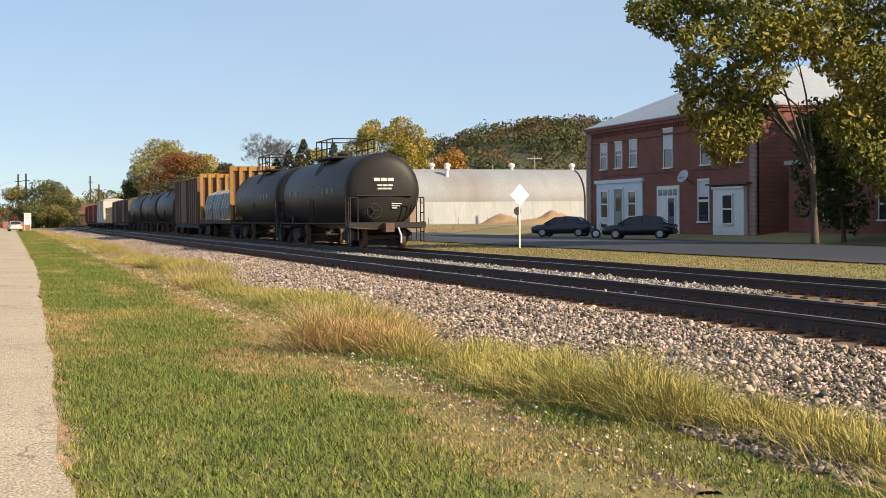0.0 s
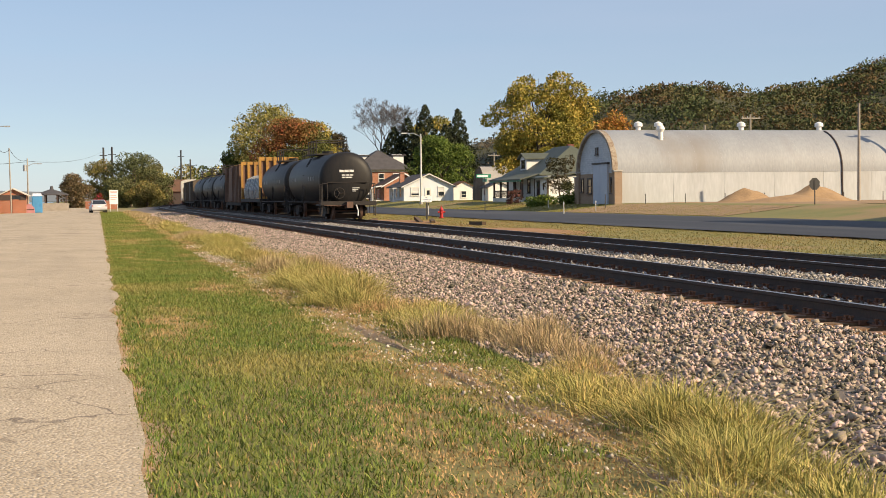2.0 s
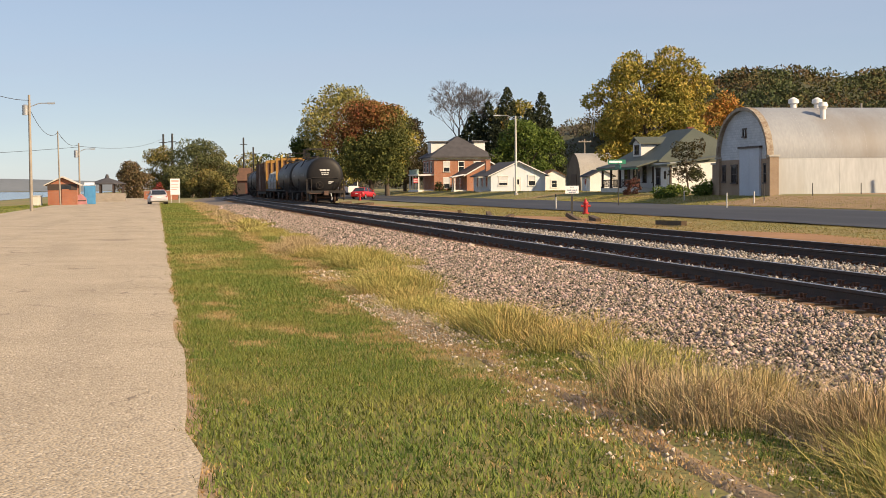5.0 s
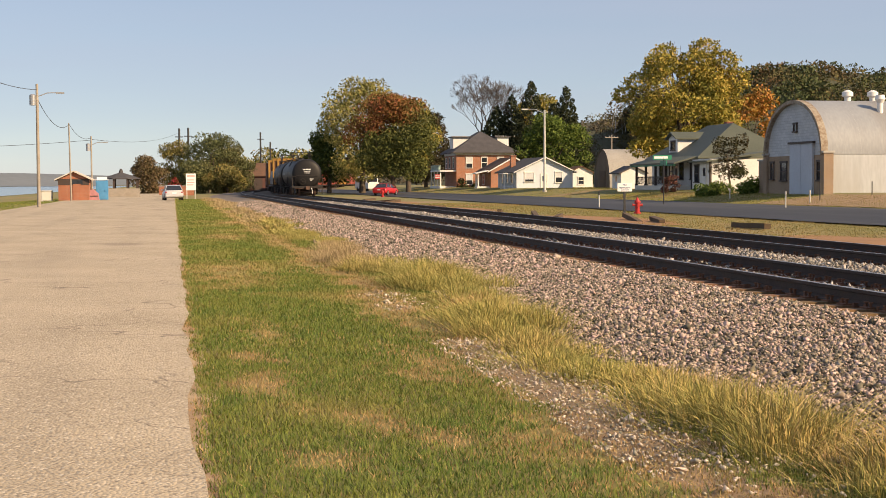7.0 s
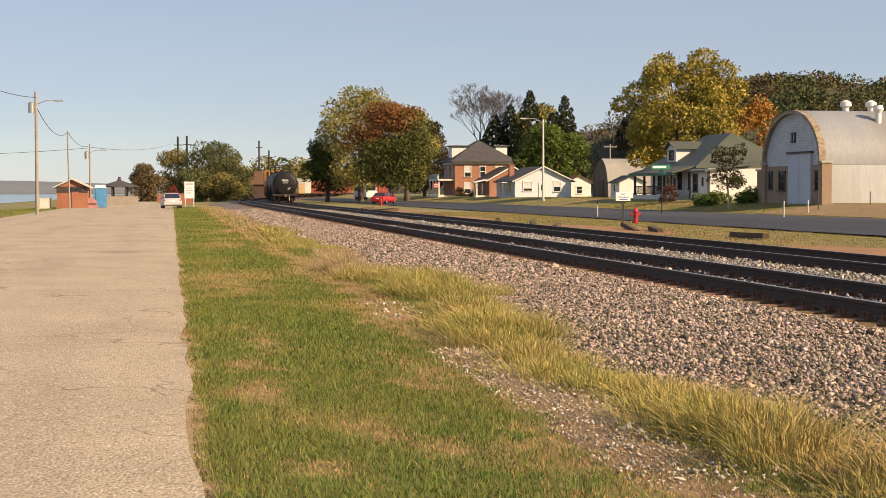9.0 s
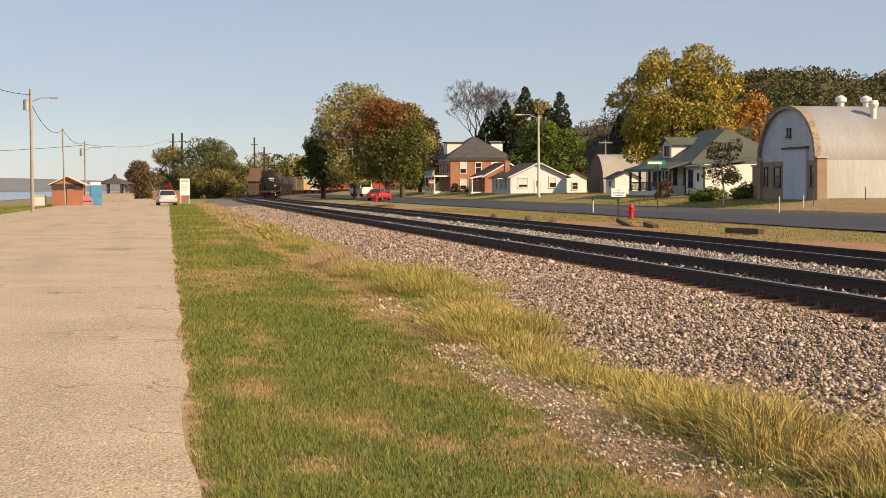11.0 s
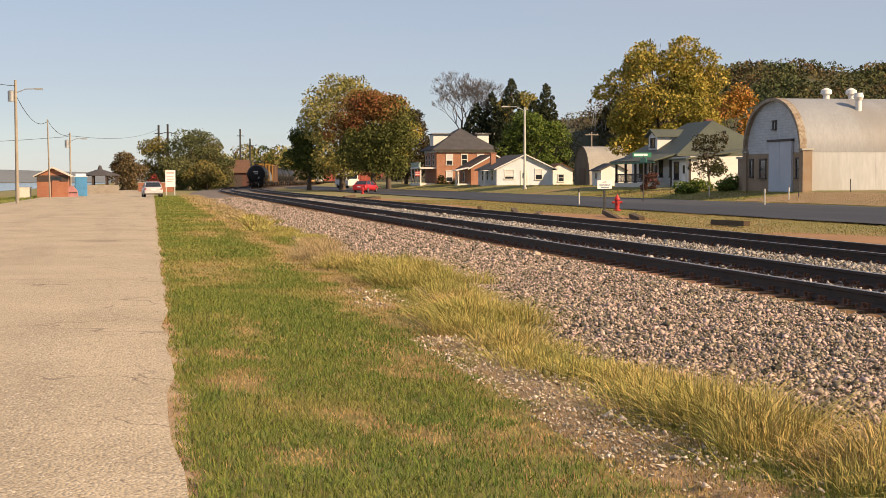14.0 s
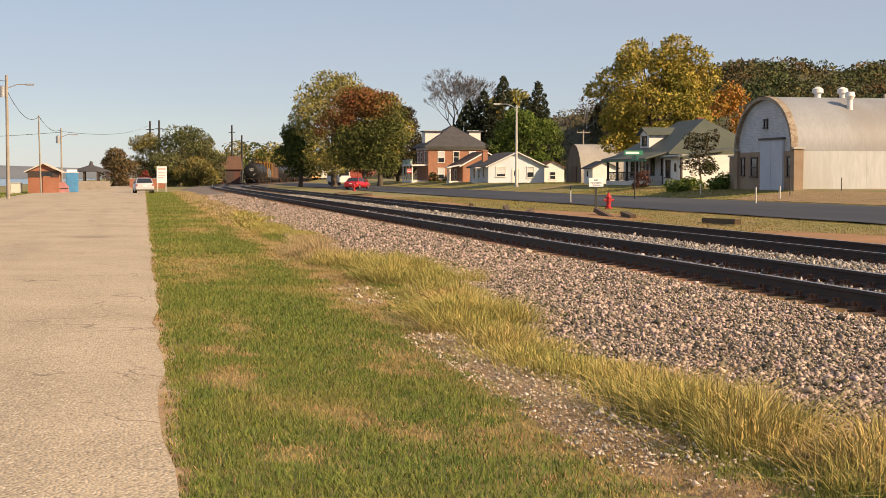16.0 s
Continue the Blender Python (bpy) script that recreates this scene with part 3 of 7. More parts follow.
L_YELLOW = leaf_mat("leaf_yellow", (0.41, 0.32, 0.065), (0.24, 0.22, 0.045), (0.13, 0.14, 0.032))
L_ORANGE = leaf_mat("leaf_orange", (0.42, 0.22, 0.05), (0.3, 0.17, 0.04))
L_RED = leaf_mat("leaf_red", (0.27, 0.095, 0.035), (0.18, 0.095, 0.035), (0.12, 0.12, 0.03))
L_GREEN = leaf_mat("leaf_green", (0.085, 0.11, 0.025), (0.055, 0.08, 0.02))
L_BRIGHT = leaf_mat("leaf_bright", (0.12, 0.17, 0.03), (0.08, 0.12, 0.025))
L_DARK = leaf_mat("leaf_dark", (0.045, 0.055, 0.02), (0.03, 0.04, 0.015), (0.07, 0.05, 0.025))
L_OLIVE = leaf_mat("leaf_olive", (0.24, 0.2, 0.06), (0.15, 0.14, 0.045), (0.3, 0.2, 0.06))
L_CONIFER = leaf_mat("needles", (0.05, 0.06, 0.028), (0.034, 0.043, 0.02))
L_DULL = leaf_mat("leaf_dull", (0.125, 0.135, 0.055), (0.085, 0.1, 0.04), (0.17, 0.15, 0.06))
L_PALE = leaf_mat("leaf_pale", (0.36, 0.31, 0.09), (0.25, 0.235, 0.07), (0.17, 0.17, 0.05))


def grow_trees():
    # two large trees behind the annex, out of view, added to keep the brick walls in shade
    tree("shade_tree", 61.0, -14.0, 0.7, 5, 0.4, clumps(7.5, 8.0, 3.5, 15.0, 30, 2.4, 101), L_GREEN, 9000, 0.4, "unseen large leafy tree behind the brick annex, added to shade the walls", 101)
    tree("shade_tree", 53.0, -1.5, 0.7, 4, 0.3, clumps(5.4, 4.6, 2.5, 12.5, 30, 2.0, 103), L_GREEN, 12000, 0.26, "unseen dark leafy tree behind the low brick building, added to shade the brick wall", 103)
    tree("shade_tree", 39.9, -6.5, 0.2, 2, 0.12, clumps(2.6, 2.2, 1.0, 7.0, 30, 1.1, 107), L_GREEN, 9000, 0.15, "dense dark green tree before the low brick building", 107)
    # the broad yellow tree behind the green house: two leaders and a low skirt
    b = [(-5.6, 0, 12.6, 1.8, 1.8, 1.2), (-7.2, 1, 11.2, 1.4, 1.6, 1.0), (-3.2, -1, 14.8, 1.9, 2.0, 1.5), (-2.0, 1, 16.2, 1.6, 1.6, 1.2), (2.6, 0, 16.6, 1.9, 2.0, 1.3), (4.6, -1, 15.0, 2.0, 2.0, 1.5), (6.4, 0, 13.0, 1.9, 2.0, 1.5), (5.8, 1, 10.6, 2.1, 2.0, 1.6),
         (0.6, -1, 13.2, 2.0, 2.0, 1.6), (-3.6, -2, 11.6, 2.1, 2.1, 1.6), (-1.2, -2.5, 9.6, 2.4, 2.2, 1.8), (2.6, -2, 9.2, 2.4, 2.2, 1.8), (-4.2, -1, 8.2, 2.1, 2.0, 1.6), (3.0, -1.5, 12.0, 2.0, 2.0, 1.5), (5.0, -1, 7.6, 2.0, 2.0, 1.6), (-2.4, 0, 6.2, 2.2, 2.0, 1.6), (1.2, -1, 6.2, 2.4, 2.2, 1.6), (-5.4, 0, 4.8, 1.6, 1.6, 1.2), (4.2, 0, 5.0, 2.0, 2.0, 1.4), (0.4, 0.5, 15.2, 1.2, 1.4, 1.0), (-0.8, -1.5, 14.2, 1.4, 1.4, 1.0)]
    b += [(x * 1.04, y - 0.4, z - 0.2, r, r, r * 0.85) for x, y, z, r, *_ in clumps(6.6, 3.6, 4.0, 15.4, 46, 1.45, 7)]
    tree("maple_tree", 60, 165, 0.7, 5, 0.5, b, L_YELLOW, 42000, 0.22, "broad golden-yellow autumn tree behind the green-roofed house", 3)
    tree("small_orange_tree", 77, 185, 0.8, 4, 0.25, clumps(4.0, 3.6, 3.5, 12.6, 26, 1.7, 5), L_ORANGE, 4500, 0.3, "orange autumn tree beside the broad yellow one", 5)
    # by the brick house
    blobs = clumps(6.1, 5.6, 2.8, 12.6, 105, 1.8, 8)
    turned = [q for q in blobs if q[2] - 0.6 * q[0] > 9.6]
    t = tree("maple_tree", 29.5, 195, 0.1, 3.5, 0.4, [q for q in blobs if q not in turned], leaf_mat("leaf_turning", (0.115, 0.125, 0.033), (0.08, 0.095, 0.026), (0.16, 0.11, 0.035)), 22000, 0.2, "dense dark maple, its top turning red, at the kerb", 8)
    crown("red_crown", turned, 10000, 0.2, L_RED, t, "dark red autumn leaves")
    tree("pale_ash_tree", 27.5, 213, 0.1, 6, 0.45, clumps(6.2, 5.4, 2.4, 15.6, 70, 1.9, 11), L_PALE, 17000, 0.24, "tall pale yellow tree behind the red maple", 11)
    tree("yellow_tree", 37.5, 232, 0.1, 6, 0.4, clumps(4.6, 4.2, 4.0, 15.2, 40, 1.8, 13), L_YELLOW, 10000, 0.24, "yellow autumn tree behind the red maple", 13)
    tree("dark_tree", 45.6, 262, 0.3, 4, 0.35, clumps(4.6, 4.2, 2.0, 13.6, 60, 1.7, 17), leaf_mat("leaf_umber", (0.085, 0.065, 0.03), (0.055, 0.048, 0.022)), 15000, 0.26, "dark brown-leaved tree behind the brick house", 17)
    tree("green_tree", 57.8, 217, 0.7, 4, 0.35, clumps(5.6, 5.4, 1.4, 9.9, 60, 1.7, 19), L_BRIGHT, 20000, 0.22, "round bright green tree behind the white cottage", 19)
    tree("green_tree", 23.5, 222, 0.0, 4, 0.35, clumps(3.4, 3.4, 2.0, 9.0, 34, 1.6, 23), L_GREEN, 9000, 0.24, "green tree in shade at the bend of the track", 23)
    # bare tree
    t = thing("bare_tree", pose(57, 262, 0.6), "leafless grey tree behind the brick house", "tree")
    m, rnd = Mesh(), random.Random(4)

    def fork(p, d, r, n):
        q = p + d
        m.tube(p, q, max(r, 0.018), max(r * 0.68, 0.015), 4 if n < 4 else 6, caps=False)
        if n:
            for _ in range(3 if n > 1 else 4):
                e = (d.normalized() + Vector((rnd.uniform(-0.8, 0.8), rnd.uniform(-0.8, 0.8), rnd.uniform(-0.15, 0.6)))).normalized() * d.length * rnd.uniform(0.66, 0.84)
                fork(q, e, r * 0.55, n - 1)
    fork(Vector((0, 0, -0.2)), Vector((0.2, 0, 5.6)), 0.42, 7)
    part("trunk", m, mat("grey_bark", (0.12, 0.1, 0.088), (0.085, 0.072, 0.062)), t)
    # conifers
    for x, y, h, w, s in ((63.0, 252, 18.9, 6.4, 1), (57.6, 256, 14.6, 6.0, 2), (67.6, 254, 15.0, 6.2, 3), (72.2, 262, 18.6, 6.6, 4), (60.6, 257, 16.6, 6.2, 5), (70.6, 258, 15.0, 6.0, 6)):
        t = thing("spruce_tree", pose(x, y, 0.6), "dark green spruce behind the houses", "tree", "spruces behind the houses")
        part("trunk", Mesh().tube((0, 0, -0.2), (0, 0, h * 0.97), 0.28, 0.04, 8), M_BARK, t)
        b, rnd = [], random.Random(s)
        for i in range(80):
            u = i / 79
            a = i * 2.4
            r = w * (1 - u) ** 0.8 * rnd.uniform(0.5, 0.85) + 0.1
            b.append((r * math.cos(a), r * math.sin(a), 1.6 + (h - 1.8) * u, 1.5 * (1 - u * 0.8), 1.5 * (1 - u * 0.8), 0.9 * (1 - u * 0.5)))
        crown("crown", b, 15000, 0.27, L_CONIFER, t)
    tree("yellow_tree", 68.5, 270, 0.7, 6, 0.4, clumps(4.4, 4.0, 8.0, 16.2, 16, 2.0, 29), L_YELLOW, 5000, 0.35, "yellow autumn tree among the spruces", 29)
    # small open tree by the green house
    t = tree("young_tree", 48.0, 120, 0.7, 1.5, 0.1, clumps(2.0, 1.9, 1.2, 4.6, 22, 0.65, 31), L_DARK, 2600, 0.13, "small open dark-leaved tree in front of the green-roofed house", 31)
    tree("riverside_tree", -15.6, 110, -0.3, 2.4, 0.2, clumps(2.9, 2.6, 2.2, 6.9, 34, 0.85, 37), L_OLIVE, 9000, 0.14, "olive and brown leafy tree on the river bank", 37)
    # bushes and trees where the road ends
    for x, y, rx, z1, n, ma, s, lb in ((6.0, 252, 4.6, 10.2, 24, L_DULL, 41, "tall olive-green tree thicket at the road's end"), (0.6, 258, 2.6, 8.0, 14, L_OLIVE, 43, "yellow-olive tree at the road's end"), (10.8, 262, 3.2, 8.4, 14, L_DULL, 47, "light green tree beside the bend of the track"),
                                       (11.6, 275, 2.6, 5.4, 12, L_OLIVE, 53, "yellowing bushes beside the bend of the track"), (-3.8, 232, 2.0, 5.2, 14, leaf_mat("leaf_brown", (0.17, 0.125, 0.06), (0.12, 0.09, 0.045)), 59, "round brown tree behind the pavilion"), (8.5, 236, 3.0, 3.6, 12, L_OLIVE, 61, "low yellow-green shrubs beside the road's end"), (3.4, 238, 2.4, 4.2, 12, L_DULL, 67, "low green shrubs beside the road's end")):
        tree("thicket" if rx > 3 else "shrub_tree", x, y, 0, 2.5, 0.2, clumps(rx * 1.15, rx, 0.5, z1, n * 2, 1.4, s), ma, 9000, 0.2, lb, s)
    # woods behind the bend
    b, rnd = [], random.Random(71)
    for i in range(90):
        x = rnd.uniform(10, 60)
        s = rnd.uniform(2.0, 3.6)
        b.append((x, 430 + rnd.uniform(-10, 30), rnd.uniform(1.5, 9.5) - abs(x - 30) * 0.03, s * 1.3, s, s))
    for nm, ma, sl in (("far_woods", L_OLIVE, slice(0, 30)), ("far_woods", L_GREEN, slice(30, 60)), ("far_woods", L_PALE, slice(60, 90))):
        w = crown(nm, b[sl], 7000, 0.55, ma, None)
        tagged(w, "mixed olive and yellow woods behind the bend", "woods", kind="stuff")
    # tree that overhangs the street by the brick block
    b = [(-9.0, 0, 10.6, 1.2, 1.4, 0.8), (-7.6, 0, 10.2, 1.4, 1.4, 1.0), (-7.2, 0, 8.9, 1.2, 1.3, 1.0), (-6.2, 0, 7.6, 1.2, 1.4, 1.0), (-5.6, 0, 6.2, 1.2, 1.3, 1.1), (-4.6, 0, 9.6, 1.8, 1.8, 1.2), (-4.2, 0, 5.4, 1.3, 1.4, 1.0), (-3.6, 0, 7.6, 1.5, 1.6, 1.2), (-2.0, 0, 9.4, 1.8, 1.8, 1.2), (0.8, 0, 9.8, 1.8, 1.8, 1.2),
         (2.2, 0, 7.8, 1.5, 1.6, 1.3), (1.4, 0, 5.6, 1.2, 1.4, 1.2), (3.6, 0, 9.4, 2.0, 2.0, 1.4), (4.4, 0, 6.6, 1.7, 1.8, 1.4), (3.6, 0, 4.2, 1.8, 1.8, 1.4), (6.0, 0, 8.0, 2.2, 2.0, 1.6), (6.2, 0, 4.8, 2.2, 2.0, 1.6), (5.2, 0, 2.6, 1.8, 1.6, 1.2), (7.8, 0, 3.0, 2.0, 2.0, 1.4), (8.4, 0, 6.4, 2.0, 2.0, 1.6), (-1.2, 0, 10.8, 2.2, 2.0, 1.2), (4.0, 0, 11.6, 2.6, 2.4, 1.4), (-5.6, 0, 11.4, 2.2, 2.0, 1.0), (8.2, 0, 10.4, 2.4, 2.2, 1.6), (-5.4, 0, 4.9, 1.1, 1.2, 0.9), (-4.2, 0, 4.3, 1.0, 1.1, 0.8), (-3.4, 0, 6.2, 1.3, 1.3, 1.0), (2.6, 0, 3.6, 1.2, 1.3, 1.0), (6.6, 0, 2.2, 1.6, 1.4, 1.0), (0.2, 0, 8.4, 1.2, 1.3, 0.9)]
    b = [(x * 0.92, y + random.uniform(-1.6, 1.6), z, *r) for x, y, z, *r in b]
    tree("street_tree", 36.0, -10.2, 0.3, 4.6, 0.17, b, leaf_mat("leaf_street", (0.22, 0.2, 0.035), (0.1, 0.12, 0.025), (0.3, 0.23, 0.04)), 44000, 0.165, "tall street tree with green and yellowing leaves beside the brick building", 73)


grow_trees()


# ---- hills ----
def ridge(name, line, depth, material, label, size, count, soil=None):
    """A wooded ridge: slopes up to a line of (x, y, z) tops, covered with crowns."""
    m = Mesh()
    xs = np.linspace(0, 1, 60)
    L = np.array(line, float)
    u = np.linspace(0, 1, len(L))
    tops = np.stack([np.interp(xs, u, L[:, i]) for i in range(3)], 1)
    vs = []
    for p in tops:
        for k, zf in ((-1.0, 0.0), (-0.6, 0.35), (-0.25, 0.84), (0.0, 1.02), (0.4, 0.6), (1.0, 0.0)):
            vs.append((p[0] + k * depth * 0.2, p[1] + k * depth, p[2] * zf - 0.3))
    m.add(vs, [(j * 6 + i, j * 6 + i + 1, (j + 1) * 6 + i + 1, (j + 1) * 6 + i) for j in range(59) for i in range(5)], 0, True)
    ob = part(name, m, soil or mat("hill_soil", (0.085, 0.085, 0.045), (0.06, 0.062, 0.035), 0.95, 0.02, 0.4))
    tagged(ob, label, "hill", kind="structure")
    rnd = random.Random(len(line))
    for ma in material:
        b = []
        for i in range(count):
            q = rnd.uniform(0, 1) * 59
            j = min(58, int(q))
            p = tops[j] * (1 - q + j) + tops[j + 1] * (q - j)
            k = -rnd.uniform(0, 1) ** 1.3
            zf = np.interp(k, [-1, -0.6, -0.25, 0], [0, 0.35, 0.8, 0.95])
            s = size * rnd.uniform(0.6, 1.3)
            b.append((p[0] + k * depth * 0.2, p[1] + k * depth, p[2] * zf + s * 0.15, s, s, s * 0.8))
        w = crown("hill_woods", b, count * 260, size * 0.11, ma, None, hollow=0.8)
        tagged(w, "autumn woods on the hillside, green with brown and orange", "woods", kind="stuff")


ridge("hill_east", [(150, 470, 26), (175, 458, 34), (195, 455, 38), (215, 450, 37), (236, 450, 36), (252, 450, 37), (270, 450, 45), (300, 450, 50), (330, 450, 45), (360, 450, 42), (430, 440, 38)], 120, [hill_mat("leaf_hill_green", (0.085, 0.105, 0.045), (0.06, 0.078, 0.036)), hill_mat("leaf_hill", (0.11, 0.12, 0.05), (0.075, 0.09, 0.04)), hill_mat("leaf_hill_olive", (0.14, 0.125, 0.055), (0.1, 0.095, 0.045), (0.15, 0.11, 0.05)), hill_mat("leaf_rust", (0.17, 0.11, 0.055), (0.12, 0.09, 0.045))], "wooded hill behind the town in autumn colours", 5.5, 210)
ridge("hill_north", [(60, 560, 3), (110, 540, 13), (150, 520, 23), (190, 540, 29), (240, 560, 29)], 110, [hill_mat("leaf_grey", (0.17, 0.14, 0.1), (0.12, 0.105, 0.075)), hill_mat("leaf_hill_olive", (0, 0, 0), (0, 0, 0))], "far brown wooded slope with a clearing", 5.0, 120)
# far shore: distance haze is put into the pale blue-grey base colour
ridge("far_shore", [(-900, 1700, 18), (-600, 1740, 16), (-420, 1760, 18), (-300, 1800, 16), (-180, 1800, 15), (-90, 1800, 12), (0, 1850, 9), (250, 1900, 7)], 150, [], "low wooded hills on the far shore of the river", 9.0, 320, mat("haze_tinted_woods", (0.2, 0.22, 0.235), (0.15, 0.17, 0.185), 0.95, 0.012, 0.12, spread=0.8))
tagged(part("river", box(-900, -34, 100, 1600, -1.2, -0.72), M_WATER), "calm grey river beyond the road", "water", kind="structure")

# ---- houses ----
M_WHITE = mat("white_paint", (0.78, 0.77, 0.74), (0.66, 0.65, 0.62), 0.6, 0.8, 12.0, 0.1)
M_CREAM = mat("cream_siding", (0.68, 0.65, 0.58), (0.56, 0.54, 0.48), 0.7, 0.8, 12.0, 0.1)
M_BLUEWH = mat("blue_white_siding", (0.66, 0.71, 0.76), (0.57, 0.62, 0.68), 0.6, 0.8, 12.0, 0.1)
M_GLASS = mat("window_glass", (0.03, 0.035, 0.045), (0.02, 0.025, 0.03), 0.06, 1.0, 4.0)
M_BLIND_GLARE = mat("window_blind_glare", (0.62, 0.63, 0.64), (0.52, 0.53, 0.55), 0.6, 2.0, 20.0)
M_DKTRIM = mat("dark_trim", (0.07, 0.045, 0.035), (0.05, 0.035, 0.03), 0.6)
M_GREENROOF = mat("green_roof", (0.1, 0.11, 0.08), (0.075, 0.085, 0.062), 0.6, 0.4, 6.0)
M_GREYROOF = mat("grey_shingles", (0.085, 0.08, 0.085), (0.055, 0.052, 0.055), 0.9, 1.0, 14.0, 0.3)
M_BROWNROOF = mat("brown_shingles", (0.16, 0.08, 0.045), (0.1, 0.055, 0.035), 0.9, 1.0, 14.0, 0.3)
M_METALROOF = mat("barn_sheet", (0.33, 0.345, 0.36), (0.24, 0.25, 0.262), 0.6, 0.5, 7.0, 0.05, c=(0.22, 0.205, 0.19), spread=0.8, stretch=(1.0, 0.45, 0.3))
M_SHEETWHITE = mat("barn_whitewash", (0.5, 0.52, 0.53), (0.37, 0.385, 0.395), 0.7, 0.7, 6.0, 0.08, stretch=(1.0, 1.0, 0.18), c=(0.36, 0.345, 0.32), spread=0.8)
M_SLATE = mat("pale_metal_roof", (0.42, 0.45, 0.48), (0.33, 0.36, 0.39), 0.5, 0.4, 6.0)
M_GALV = mat("galvanised", (0.45, 0.46, 0.47), (0.36, 0.37, 0.38), 0.4, 3.0, 20.0, metal=0.5)
M_POLE = mat("pole_wood", (0.36, 0.32, 0.27), (0.26, 0.225, 0.185), 0.9, 1.5, 20.0, 0.3)
M_CONC = mat("concrete", (0.45, 0.43, 0.39), (0.36, 0.34, 0.31), 0.9, 1.0, 14.0, 0.2)


def brick_mat(name, a, b, mortar, bw=0.22, bh=0.075):
    """Courses of brick laid along a wall, with mortar joints and worn patches."""
    m = bpy.data.materials.new(name)
    m.use_nodes = True
    n, l = m.node_tree.nodes, m.node_tree.links
    p = n["Principled BSDF"]
    p.inputs["Roughness"].default_value = 0.9
    geo, sep, com = n.new("ShaderNodeNewGeometry"), n.new("ShaderNodeSeparateXYZ"), n.new("ShaderNodeCombineXYZ")
    l.new(geo.outputs["Position"], sep.inputs[0])
    s = n.new("ShaderNodeMath")
    l.new(sep.outputs["X"], s.inputs[0])
    l.new(sep.outputs["Y"], s.inputs[1])
    l.new(s.outputs[0], com.inputs["X"])
    l.new(sep.outputs["Z"], com.inputs["Y"])
    t = n.new("ShaderNodeTexBrick")
    t.inputs["Color1"].default_value, t.inputs["Color2"].default_value, t.inputs["Mortar"].default_value = (*a, 1), (*b, 1), (*mortar, 1)
    t.inputs["Scale"].default_value, t.inputs["Brick Width"].default_value, t.inputs["Row Height"].default_value, t.inputs["Mortar Size"].default_value = 1.0, bw, bh, 0.009
    l.new(com.outputs[0], t.inputs["Vector"])
    no, r, mx = n.new("ShaderNodeTexNoise"), n.new("ShaderNodeMapRange"), n.new("ShaderNodeMix")
    no.inputs["Scale"].default_value, no.inputs["Detail"].default_value = 0.6, 6
    l.new(geo.outputs["Position"], no.inputs["Vector"])
    r.inputs[1].default_value, r.inputs[2].default_value, r.inputs[4].default_value = 0.45, 0.75, 0.5
    l.new(no.outputs[0], r.inputs[0])
    mx.data_type = "RGBA"
    mx.inputs["B"].default_value = (*[v * 0.55 for v in a], 1)
    l.new(t.outputs["Color"], mx.inputs["A"])
    l.new(r.outputs[0], mx.inputs["Factor"])
    l.new(mx.outputs["Result"], p.inputs["Base Color"])
    bp = n.new("ShaderNodeBump")
    bp.inputs["Strength"].default_value, bp.inputs["Distance"].default_value = 0.4, 0.01
    l.new(t.outputs["Fac"], bp.inputs["Height"])
    bp.invert = True
    l.new(bp.outputs[0], p.inputs["Normal"])
    return m


M_BRICK = brick_mat("red_brick", (0.25, 0.075, 0.05), (0.19, 0.055, 0.04), (0.2, 0.13, 0.1))
M_BRICKO = brick_mat("orange_brick", (0.42, 0.17, 0.09), (0.34, 0.13, 0.075), (0.4, 0.3, 0.24))
M_BRICKB = brick_mat("brown_brick", (0.33, 0.23, 0.15), (0.27, 0.18, 0.115), (0.34, 0.28, 0.22))
M_BLOCK = brick_mat("painted_block", (0.56, 0.58, 0.6), (0.47, 0.5, 0.53), (0.34, 0.36, 0.38), 0.4, 0.2)

SIDE = {"-x": (-90, 0), "-y": (0, 0), "+x": (90, 0), "+y": (180, 0)}


def window(parent, face, x, y, z, w, h, trim=None, blind=0.0, cross=True, sill=True):
    """A sash window on a wall that faces the given way; x, y, z is the middle of its foot on the wall."""
    m = pose(x, y, z, 0, 0, SIDE[face][0])
    f = Mesh()
    f.box(-w / 2 - 0.1, -w / 2, -0.07, 0.02, 0, h).box(w / 2, w / 2 + 0.1, -0.07, 0.02, 0, h)
    f.box(-w / 2 - 0.14, w / 2 + 0.14, -0.09, 0.02, h, h + 0.14)
    if sill:
        f.box(-w / 2 - 0.16, w / 2 + 0.16, -0.14, 0.02, -0.1, 0)
    if cross:
        f.box(-w / 2, w / 2, -0.045, 0.0, h * 0.48, h * 0.54)
    fr = part("window", f, trim or M_WHITE, parent, at=m)
    g = Mesh().box(-w / 2, w / 2, -0.02, 0.012, 0, h * (1 - blind))
    part("pane", g, M_GLASS, fr)
    # blinds on the brick block, painted sun glare on cottage and brick house
    if blind:
        part("blind", Mesh().box(-w / 2, w / 2, -0.024, 0.012, h * (1 - blind), h), M_BLIND_GLARE, fr)
    return fr


